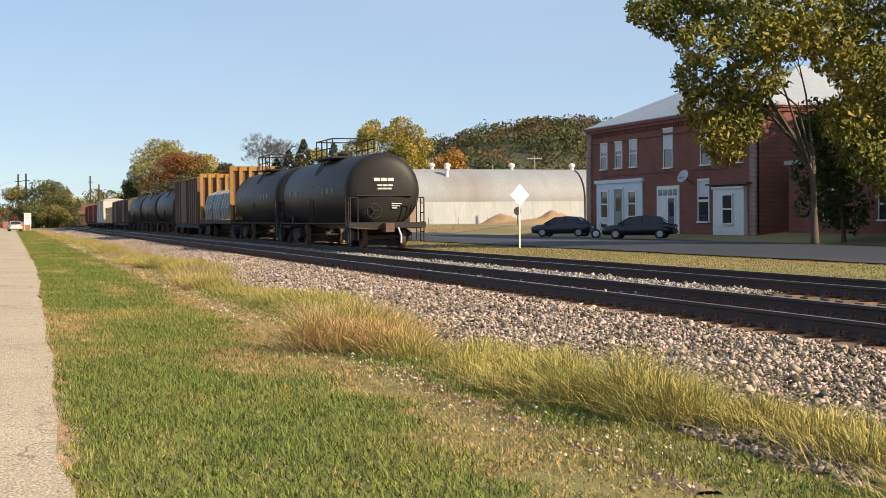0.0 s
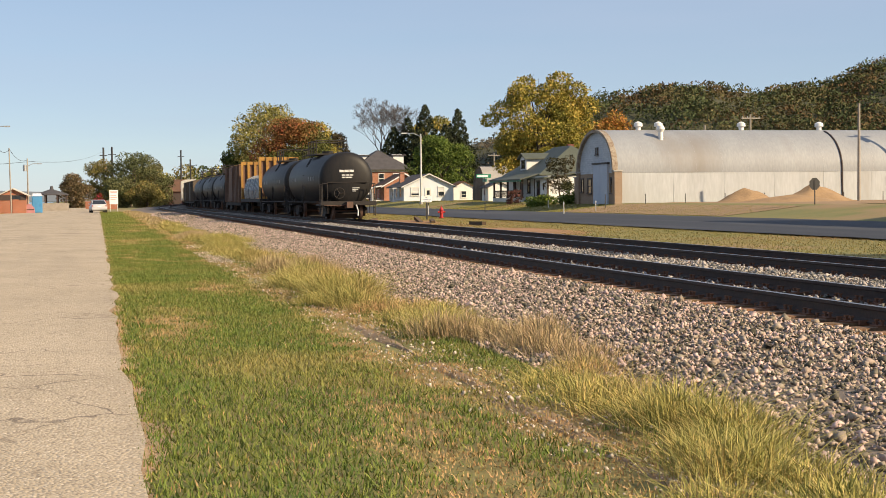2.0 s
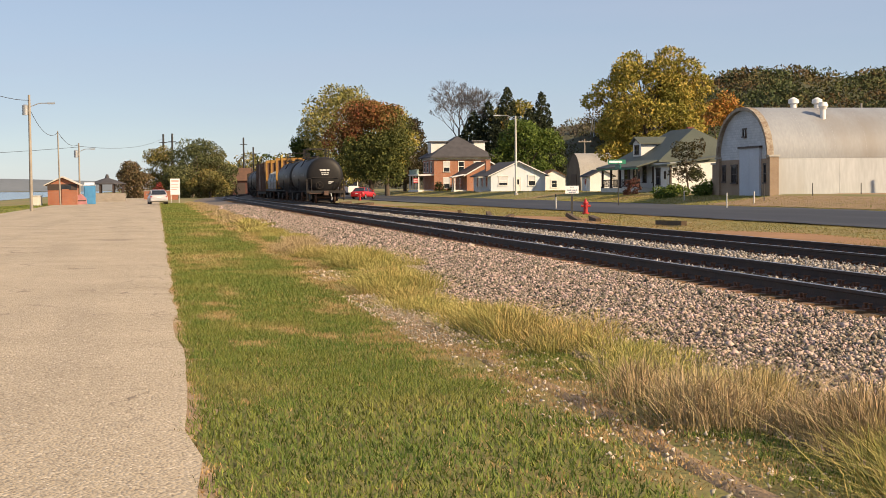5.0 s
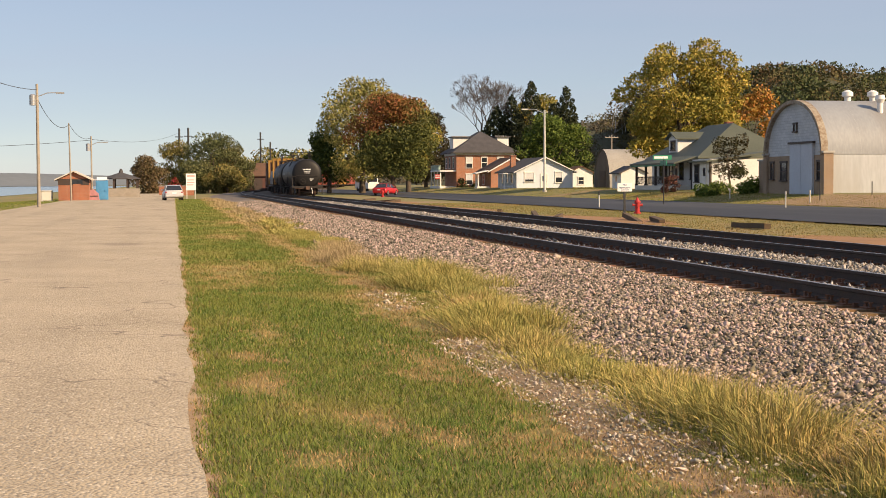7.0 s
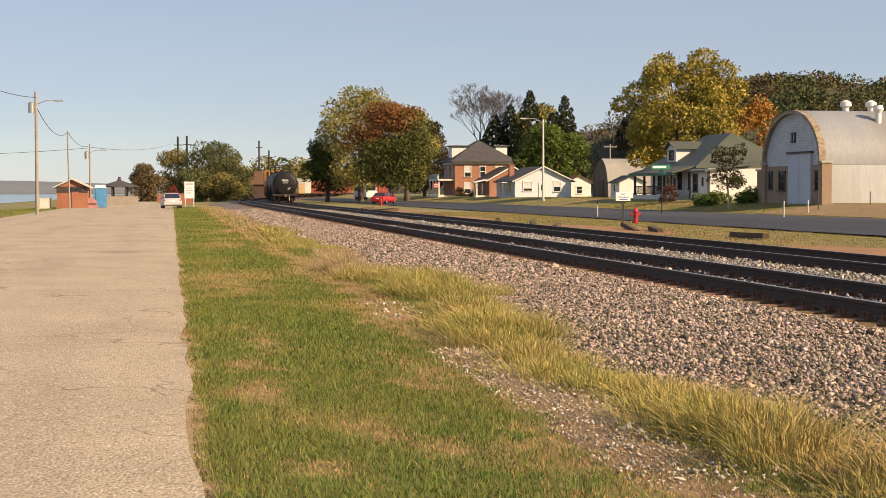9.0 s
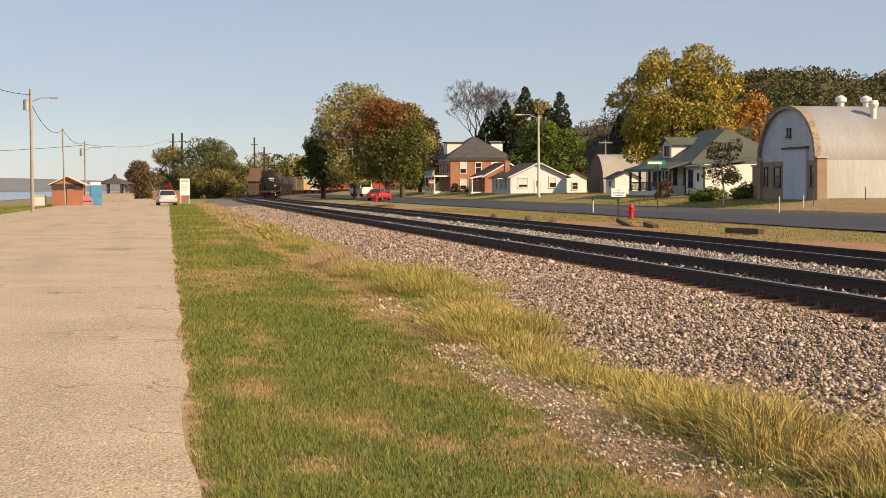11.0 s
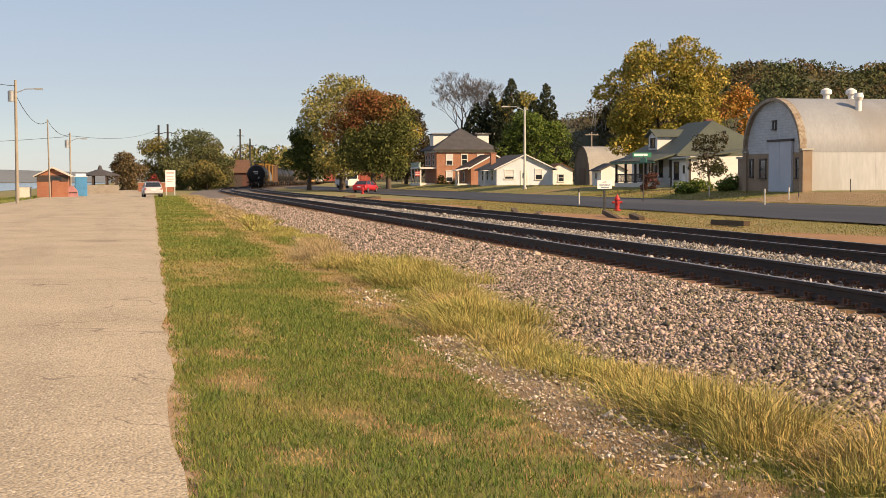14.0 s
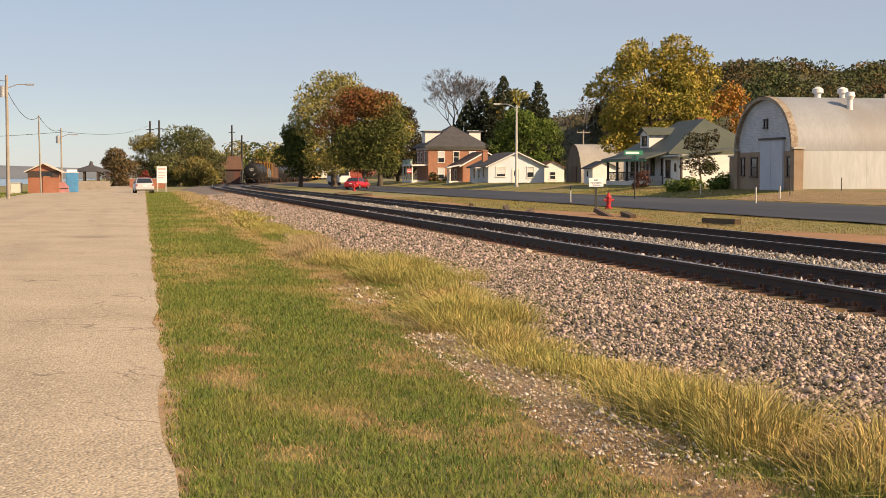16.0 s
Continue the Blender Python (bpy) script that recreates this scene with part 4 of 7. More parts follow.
def door(parent, face, x, y, z, w, h, ma, name="door"):
    m = pose(x, y, z, 0, 0, SIDE[face][0])
    d = part(name, Mesh().box(-w / 2, w / 2, -0.05, 0.02, 0, h).box(-w * 0.35, w * 0.35, -0.062, -0.05, h * 0.1, h * 0.42), ma, parent, at=m)
    part("door_frame", Mesh().box(-w / 2 - 0.12, -w / 2, -0.08, 0.02, 0, h + 0.12).box(w / 2, w / 2 + 0.12, -0.08, 0.02, 0, h + 0.12).box(-w / 2, w / 2, -0.08, 0.02, h, h + 0.12), M_WHITE, d)
    part("pane", Mesh().box(-w * 0.3, w * 0.3, -0.056, -0.03, h * 0.5, h * 0.88), M_GLASS, d)
    part("handle", Mesh().box(w * 0.36, w * 0.42, -0.1, -0.05, h * 0.44, h * 0.48), M_GALV, d)
    return d


def gable_roof(x0, x1, y0, y1, z, rise_, axis, over=0.4, th=0.16, hip=0.0):
    """Two slopes with thickness along an axis; hip draws the ridge's ends in."""
    m = Mesh()
    if axis == "x":
        a, b, c, d = y0 - over, y1 + over, x0 - over, x1 + over
        mid = (y0 + y1) / 2
        slope = rise_ / ((y1 - y0) / 2)
        e = z - over * slope
        P = lambda s, t, zz: (t, s, zz)
    else:
        a, b, c, d = x0 - over, x1 + over, y0 - over, y1 + over
        mid = (x0 + x1) / 2
        slope = rise_ / ((x1 - x0) / 2)
        e = z - over * slope
        P = lambda s, t, zz: (s, t, zz)
    top = z + rise_
    vs = []
    for up in (0.0, th):
        vs += [P(a, c, e + up), P(b, c, e + up), P(b, d, e + up), P(a, d, e + up), P(mid, c + hip, top + up), P(mid, d - hip, top + up)]
    fs = [(0, 3, 5, 4), (1, 4, 5, 2), (6, 10, 11, 9), (7, 8, 11, 10), (0, 6, 9, 3), (1, 2, 8, 7)]
    fs += [(0, 4, 10, 6), (4, 1, 7, 10), (2, 5, 11, 8), (5, 3, 9, 11)] if not hip else [(6, 7, 10), (8, 9, 11), (0, 1, 7, 6), (2, 3, 9, 8), (0, 4, 1), (2, 5, 3)]
    return m.add(vs, fs)


def gable_wall(x0, x1, y0, y1, z0, z1, rise_, axis):
    """Four walls, with the gables of a roof along an axis."""
    if axis == "x":
        return Mesh().prism([(y0, z0), (y1, z0), (y1, z1), ((y0 + y1) / 2, z1 + rise_), (y0, z1)], "x", x0, x1)
    return Mesh().prism([(x0, z0), (x1, z0), (x1, z1), ((x0 + x1) / 2, z1 + rise_), (x0, z1)], "y", y0, y1)


def barn():
    b = thing("quonset_barn", pose(0, 0, 0), "long round-roofed metal barn with a painted block gable", "barn")
    yc, hw, z0, zs, zt, x0, x1 = 100.35, 5.0, 0.5, 3.4, 7.35, 45.0, 75.5
    N = 48
    arc = [(yc - hw * math.cos(math.pi * i / N), zs + (zt - zs) * math.sin(math.pi * i / N) ** 0.92) for i in range(N + 1)]
    out = [(yc - (hw + 0.1) * math.cos(math.pi * i / N), zs + (zt - zs + 0.1) * math.sin(math.pi * i / N) ** 0.92) for i in range(N + 1)]
    part("wall", Mesh().prism([(yc - hw + 0.06, zs), *[(yc + (y - yc) * 0.988, z - 0.04) for y, z in arc], (yc + hw - 0.06, zs)], "x", x0 + 0.1, x1 - 0.1), M_BLOCK, b, "pale blue-grey painted block gable")
    part("wall", box(x0 + 0.06, x1, yc - hw + 0.06, yc + hw - 0.06, z0, zs), M_BRICKB, b, "brown brick lower wall")
    for sgn in (-1, 1):
        part("pilaster", box(x0 - 0.12, x0 + 0.6, yc + sgn * hw - 0.32, yc + sgn * hw + 0.32, z0, zs + 0.12), M_BRICKB, b)
        part("pilaster_cap", box(x0 - 0.2, x0 + 0.68, yc + sgn * hw - 0.4, yc + sgn * hw + 0.4, zs + 0.12, zs + 0.26), M_CONC, b)
    # curved sheets, one strip to each bay
    bays = 12
    for k in range(bays):
        a, c = x0 + 0.25 + (x1 - x0) * k / bays, x0 + 0.25 + (x1 - x0) * (k + 1) / bays - 0.004
        m, n = Mesh(), len(out)
        m.add([(a, *p) for p in out] + [(c, *p) for p in out], [(i, i + 1, n + i + 1, n + i) for i in range(n - 1)], 0, True)
        part("roof_sheet", m, M_METALROOF, b)
    for k in range(6):
        a, c = x0 + 0.62 + (x1 - x0 - 0.7) * k / 6, x0 + 0.6 + (x1 - x0 - 0.7) * (k + 1) / 6
        part("side_panel", Mesh().prism([(yc - hw - 0.16, z0), (yc - hw - 0.08, zs + 0.06), (yc - hw, zs + 0.06), (yc - hw, z0)], "x", a, c), M_SHEETWHITE, b, "whitewashed sheet wall")
    rim, n = Mesh(), len(out)
    inner = [(yc + (y - yc) * 0.955, zs + (z - zs) * 0.945) for y, z in out]
    rows = [[(x0 - 0.22, *p) for p in inner], [(x0 - 0.22, p[0], p[1] + 0.03) for p in out], [(x0 + 0.3, p[0], p[1] + 0.03) for p in out], [(x0 + 0.3, *p) for p in inner]]
    rim.add([v for r in rows for v in r], [(j * n + i, j * n + i + 1, ((j + 1) % 4) * n + i + 1, ((j + 1) % 4) * n + i) for j in range(4) for i in range(n - 1)], 0, False)
    part("rim", rim, mat("rim_rust", (0.38, 0.34, 0.27), (0.2, 0.13, 0.08), 0.8, 1.2, 6.0), b, "weathered curved roof edge")
    d = part("sliding_door", Mesh().box(x0 - 0.1, x0 + 0.08, 97.0, 98.95, z0, 4.25).box(x0 - 0.1, x0 + 0.08, 99.0, 100.85, z0, 4.25), mat("door_blue_white", (0.5, 0.55, 0.62), (0.43, 0.47, 0.54), 0.7, 0.6, 8.0, 0.1), b, "tall pale blue sliding door")
    part("door_rail", box(x0 - 0.2, x0 + 0.06, 96.8, 101.0, 4.25, 4.4), M_DKTRIM, d)
    for y, z, w, h in ((102.2, 1.6, 1.0, 1.3), (96.1, 1.6, 0.6, 1.3), (104.3, 1.7, 0.5, 1.2)):
        window(b, "-x", x0 + 0.06, y, z, w, h, M_DKTRIM)
    window(b, "-x", x0 + 0.06, 100.2, 5.2, 0.4, 0.5, M_DKTRIM, cross=False)
    for x, y, z in ((49.1, 100.1, 7.3), (51.1, 100.1, 7.3), (59.5, 100.1, 7.3), (67.6, 100.1, 7.3)):
        v = part("roof_vent", Mesh().tube((x, y, z), (x, y, z + 0.45), 0.24, 0.24, 14).tube((x, y, z + 0.4), (x, y, z + 0.5), 0.26, 0.42, 14).tube((x, y, z + 0.5), (x, y, z + 0.78), 0.42, 0.4, 14).tube((x, y, z + 0.78), (x, y, z + 0.95), 0.4, 0.1, 14), M_WHITE, b, "white metal roof ventilator")
    part("roof_vent", Mesh().tube((50.1, 97.0, 5.9), (50.1, 97.0, 7.2), 0.22, 0.22, 14).tube((50.1, 97.0, 7.15), (50.1, 97.0, 7.4), 0.24, 0.38, 14).tube((50.1, 97.0, 7.4), (50.1, 97.0, 7.7), 0.38, 0.3, 14).tube((50.1, 97.0, 5.6), (50.1, 97.0, 6.0), 0.6, 0.3, 14), M_WHITE, b, "white metal roof ventilator on the slope")
    part("side_wall", box(x0 + 0.3, x0 + 6.0, yc + hw + 0.1, yc + hw + 2.2, z0, 3.1), M_BRICKB, b, "low brown brick wing")
    part("wall_cap", box(x0 + 0.2, x0 + 6.1, yc + hw + 0.1, yc + hw + 2.3, 3.1, 3.24), M_CONC, b)
    # the joint of the lengthening
    j = Mesh()
    for p, q in list(zip(out, out[1:]))[:19]:
        j.tube((67.4, p[0] - 0.03, p[1] + 0.02), (67.4, q[0] - 0.03, q[1] + 0.02), 0.09, n=6)
    j.tube((67.4, yc - hw - 0.18, z0), (67.4, yc - hw - 0.12, zs), 0.09, n=6)
    part("joint_strip", j, M_DKTRIM, b)
    part("hatch", box(72.0, 73.6, yc - hw - 0.2, yc - hw - 0.08, z0 + 0.5, z0 + 2.4), M_DKTRIM, b)


def green_house():
    h = thing("green_roofed_house", pose(2.0, -1.0, 0), "cream wooden house with a green hipped roof and porch", "house")
    z0 = 0.45
    part("wall", box(47.6, 57.0, 132.5, 147.0, z0, 4.1), M_WHITE, h)
    part("roof", gable_roof(47.6, 57.0, 132.5, 147.0, 4.1, 3.0, "y", 0.6, 0.18, 4.4), M_GREENROOF, h)
    d = part("dormer", gable_wall(47.9, 50.0, 140.0, 142.6, 4.4, 5.9, 0.5, "x"), M_WHITE, h)
    part("dormer_roof", gable_roof(47.9, 51.0, 140.0, 142.6, 5.9, 0.55, "x", 0.35, 0.12), M_GREENROOF, d)
    window(h, "-x", 47.89, 141.3, 4.75, 1.1, 0.8, M_DKTRIM)
    # front porch with its lean-to roof
    part("porch_floor", box(45.2, 47.6, 133.0, 145.5, z0 - 0.1, 1.15), M_CREAM, h)
    part("porch_roof", Mesh().prism([(44.8, 3.2), (47.7, 4.0), (47.7, 4.14), (44.8, 3.34)], "y", 132.4, 146.0), M_GREENROOF, h)
    part("porch_trim", box(44.85, 45.0, 132.6, 145.8, 3.05, 3.2), mat("green_trim", (0.03, 0.2, 0.12), (0.02, 0.15, 0.09), 0.5), h, "green porch fascia")
    for y in (133.2, 136.2, 139.2, 142.2, 145.2):
        part("porch_post", Mesh().box(45.2, 45.4, y - 0.1, y + 0.1, 1.15, 3.1).box(45.15, 45.45, y - 0.15, y + 0.15, 1.15, 1.3), M_DKTRIM, h)
    rail_ = Mesh().box(45.27, 45.33, 133.2, 145.2, 1.95, 2.05).box(45.27, 45.33, 133.2, 145.2, 1.25, 1.32)
    for i in range(48):
        rail_.box(45.28, 45.32, 133.3 + i * 0.25, 133.35 + i * 0.25, 1.3, 1.96)
    part("porch_railing", rail_, M_DKTRIM, h)
    # enclosed side room towards the street corner
    part("side_room", box(46.6, 52.4, 127.6, 132.5, z0, 3.6), M_WHITE, h)
    part("side_roof", Mesh().prism([(46.1, 3.3), (52.8, 4.2), (52.8, 4.34), (46.1, 3.44)], "y", 127.2, 132.5), M_GREENROOF, h)
    part("corner_trim", Mesh().box(46.52, 46.7, 127.52, 127.7, z0, 3.55), M_DKTRIM, h)
    part("corner_trim", Mesh().box(46.52, 46.7, 132.3, 132.5, z0, 3.55), M_DKTRIM, h)
    door(h, "-x", 46.6, 129.0, 1.0, 0.95, 2.05, M_WHITE)
    window(h, "-x", 46.6, 131.0, 1.5, 1.0, 1.5, M_DKTRIM)
    for y in (135, 138, 141, 144):
        window(h, "-x", 47.6, y, 1.75, 0.9, 1.5, M_DKTRIM)
    window(h, "-y", 54.7, 132.5, 1.6, 1.0, 1.4)
    part("step", Mesh().box(45.6, 46.6, 128.3, 129.7, z0 - 0.1, 0.7).box(46.1, 46.6, 128.3, 129.7, z0, 0.95), M_CONC, h)
    part("foundation", Mesh().box(47.55, 57.05, 132.45, 147.05, 0.2, 0.6).box(46.55, 52.45, 127.55, 132.4, 0.2, 0.6), M_CONC, h)
    part("chimney", box(53.5, 54.2, 141.0, 141.7, 6.0, 7.6), M_BRICK, h)


def cottage():
    h = thing("white_cottage", pose(0.2, 9.5, 0), "small white gabled cottage with a grey roof", "house")
    z0 = 0.4
    part("wall", gable_wall(46.2, 54.2, 184.5, 196.0, z0, 3.0, 1.85, "y"), M_BLUEWH, h)
    part("roof", gable_roof(46.2, 54.2, 184.5, 196.0, 3.0, 1.85, "y", 0.45, 0.14), M_GREYROOF, h)
    part("bargeboard", Mesh().prism([(45.7, 2.78), (50.2, 4.86), (54.7, 2.78), (54.7, 2.92), (50.2, 5.02), (45.7, 2.92)], "y", 183.98, 184.05), M_WHITE, h)
    # pale upper panes here paint the sun's reflection in the glass
    window(h, "-y", 48.0, 184.5, 1.6, 1.2, 1.2, blind=0.75)
    window(h, "-y", 52.2, 184.5, 1.5, 0.9, 1.35, blind=0.5)
    d = door(h, "-y", 50.1, 184.5, 0.7, 0.8, 1.9, M_WHITE)
    part("awning", Mesh().prism([(183.6, 2.55), (184.5, 2.85), (184.5, 2.92), (183.6, 2.62)], "x", 49.5, 50.8), M_DKTRIM, d)
    for y in (187, 190, 193):
        window(h, "-x", 46.2, y, 1.4, 0.9, 1.3)
    part("entry_porch", Mesh().box(44.9, 46.2, 186.6, 188.8, z0, 0.9).box(44.95, 45.05, 186.7, 186.8, 0.9, 2.7).box(44.95, 45.05, 188.6, 188.7, 0.9, 2.7).box(44.8, 46.3, 186.5, 188.9, 2.7, 2.82), M_WHITE, h)
    part("foundation", box(46.15, 54.25, 184.45, 196.05, 0.2, 0.55), M_CONC, h)
    part("chimney", Mesh().box(47.2, 47.9, 192, 192.7, 3.0, 5.2).box(47.12, 47.98, 191.92, 192.78, 5.2, 5.35), M_BRICKO, h)
    # lower house with a brown roof between cottage and brick house
    g = thing("brown_roofed_house", pose(0.6, 8.5, 0), "small brick house with a brown shingle roof", "house")
    part("wall", gable_wall(46.6, 53.6, 205.5, 214.0, 0.4, 3.3, 1.9, "y"), M_BRICKO, g)
    part("roof", gable_roof(46.6, 53.6, 205.5, 214.0, 3.3, 1.9, "y", 0.5, 0.16), M_BROWNROOF, g)
    part("bargeboard", Mesh().prism([(46.0, 2.95), (50.1, 5.2), (54.2, 2.95), (54.2, 3.15), (50.1, 5.42), (46.0, 3.15)], "y", 204.92, 205.0), M_WHITE, g)
    part("porch", Mesh().box(44.6, 46.6, 206, 208, 0.3, 0.9).box(44.7, 44.9, 206.1, 206.3, 0.9, 2.9).box(44.7, 44.9, 207.7, 207.9, 0.9, 2.9).prism([(44.3, 2.8), (46.8, 3.3), (46.8, 3.45), (44.3, 2.95)], "y", 205.7, 208.3), M_WHITE, g)
    window(g, "-y", 50.4, 205.5, 1.2, 1.0, 1.4)
    window(g, "-x", 46.6, 210.5, 1.2, 1.0, 1.4)


def brick_house():
    h = thing("brick_house", pose(0, 0, 0), "two-storey orange brick house with a hipped grey roof", "house")
    x0, x1, y0, y1 = 47.0, 57.0, 240.0, 250.5
    part("wall", box(x0, x1, y0, y1, 0.4, 6.4), M_BRICKO, h)
    part("frieze", box(x0 - 0.1, x1 + 0.1, y0 - 0.1, y1 + 0.1, 6.1, 6.75), M_WHITE, h)
    part("roof", gable_roof(x0, x1, y0, y1, 6.9, 3.2, "y", 0.75, 0.2, 4.8), M_GREYROOF, h)
    for n_, w in (("dormer", gable_wall(47.2, 50.0, 243.8, 246.8, 7.3, 9.2, 0.3, "x")), ("dormer", gable_wall(54.6, 56.6, 242.4, 245.4, 7.3, 9.2, 0.3, "x"))):
        d = part(n_, w, M_WHITE, h)
    part("dormer_roof", Mesh().box(46.9, 50.6, 243.5, 247.1, 9.2, 9.4), M_GREYROOF, h)
    part("dormer_roof", Mesh().box(54.2, 57.0, 242.1, 245.7, 9.2, 9.4), M_GREYROOF, h)
    # sun reflected in these panes is painted as a pale upper part
    for x in (49.2, 54.6):
        window(h, "-y", x, y0, 4.0, 1.0, 1.7, blind=0.6)
        window(h, "-y", x, y0, 1.2, 1.0, 1.7, blind=0.6)
    window(h, "-y", 51.8, y0, 4.0, 0.9, 1.7)
    for y in (242.5, 246, 249):
        window(h, "-x", x0, y, 4.0, 1.0, 1.7)
    # two-storey porch on the street side
    p = part("porch", Mesh().box(44.2, x0, y0 + 0.4, y1 - 0.4, 0.4, 0.9).box(44.2, x0, y0 + 0.4, y1 - 0.4, 3.35, 3.6), M_WHITE, h, "white two-storey porch")
    for y in (240.8, 243.6, 246.6, 249.6):
        part("porch_post", Mesh().box(44.3, 44.5, y - 0.1, y + 0.1, 0.9, 3.35), M_WHITE, p)
    bal = Mesh().box(44.3, 44.38, y0 + 0.5, y1 - 0.5, 4.35, 4.45)
    for i in range(30):
        bal.box(44.32, 44.36, y0 + 0.6 + i * 0.31, y0 + 0.66 + i * 0.31, 3.6, 4.35)
    part("porch_railing", bal, mat("pale_green_paint", (0.45, 0.58, 0.5), (0.38, 0.5, 0.43), 0.6), p)
    part("side_stair", Mesh().box(55.4, 57.6, 239.2, 240.0, 0.4, 1.6).box(55.4, 57.6, 239.2, 239.3, 1.6, 2.4), M_WHITE, h)
    f = part("flag", Mesh().box(43.4, 44.2, 240.45, 240.5, 2.1, 2.9), mat("flag_red", (0.5, 0.08, 0.09), (0.42, 0.07, 0.08)), h, "red and white cloth flag")
    part("flag_stripe", Mesh().box(43.4, 44.2, 240.44, 240.445, 2.35, 2.45).box(43.4, 44.2, 240.44, 240.445, 2.6, 2.7), M_WHITE, f)


def small_barns():
    b = thing("small_quonset", pose(0, 0, 0), "small round-roofed grey metal shed with a dark arched end", "shed")
    yc, hw, x0, x1 = 191.8, 3.8, 57.9, 69.0
    arc = [(yc - hw * math.cos(math.pi * i / 24), 0.4 + 5.6 * math.sin(math.pi * i / 24) ** 0.8) for i in range(25)]
    part("wall", Mesh().prism([(yc + (y - yc) * 0.97, z * 0.98) for y, z in arc], "x", x0 + 0.15, x1 - 0.1), mat("shed_brown", (0.17, 0.135, 0.105), (0.11, 0.09, 0.07), 0.9, 0.8, 9.0, 0.2), b, "dark weathered arched end wall")
    m = Mesh()
    for p, q in zip(arc, arc[1:]):
        m.add([(x0, *p), (x0, *q), (x1, *q), (x1, *p)], [(0, 1, 2, 3)], 0, True)
    part("roof", m, mat("shed_sheet", (0.36, 0.34, 0.31), (0.26, 0.245, 0.22), 0.7, 0.5, 7.0, 0.05), b)
    part("end_door", box(x0 + 0.06, x0 + 0.15, yc - 1.3, yc + 1.3, 0.4, 3.0), M_DKTRIM, b)
    s = thing("garden_shed", pose(0.9, 0, 0), "small white wooden shed with a dark gable roof", "shed")
    part("wall", gable_wall(51.3, 54.3, 165, 168.5, 0.5, 2.6, 0.7, "y"), M_WHITE, s)
    part("roof", gable_roof(51.3, 54.3, 165, 168.5, 2.6, 0.7, "y", 0.3, 0.12), M_GREYROOF, s)
    door(s, "-x", 51.3, 166.8, 0.6, 0.9, 1.9, M_BLUEWH)
    w = thing("white_shed", pose(2.4, 4, 0), "white gabled outbuilding behind the cottage", "shed")
    part("wall", gable_wall(55.4, 59.0, 204, 208, 0.5, 2.9, 0.9, "y"), M_WHITE, w)
    part("roof", gable_roof(55.4, 59.0, 204, 208, 2.9, 0.9, "y", 0.3, 0.12), M_BROWNROOF, w)
    window(w, "-y", 57.2, 204, 1.2, 0.8, 1.0)
    r = thing("red_barn", pose(0, 0, 0), "dark red wooden barn near the bend of the track", "barn")
    M_RED = mat("red_boards", (0.12, 0.05, 0.04), (0.085, 0.038, 0.03), 0.85, 0.8, 10.0)
    part("wall", gable_wall(14.6, 19.4, 300, 308, 0, 3.2, 2.4, "x"), M_RED, r)
    part("roof", gable_roof(14.6, 19.4, 300, 308, 3.2, 2.4, "x", 0.4, 0.15), M_BROWNROOF, r)
    part("barn_door", box(16.2, 18.0, 299.9, 300, 0, 2.6), M_DKTRIM, r)


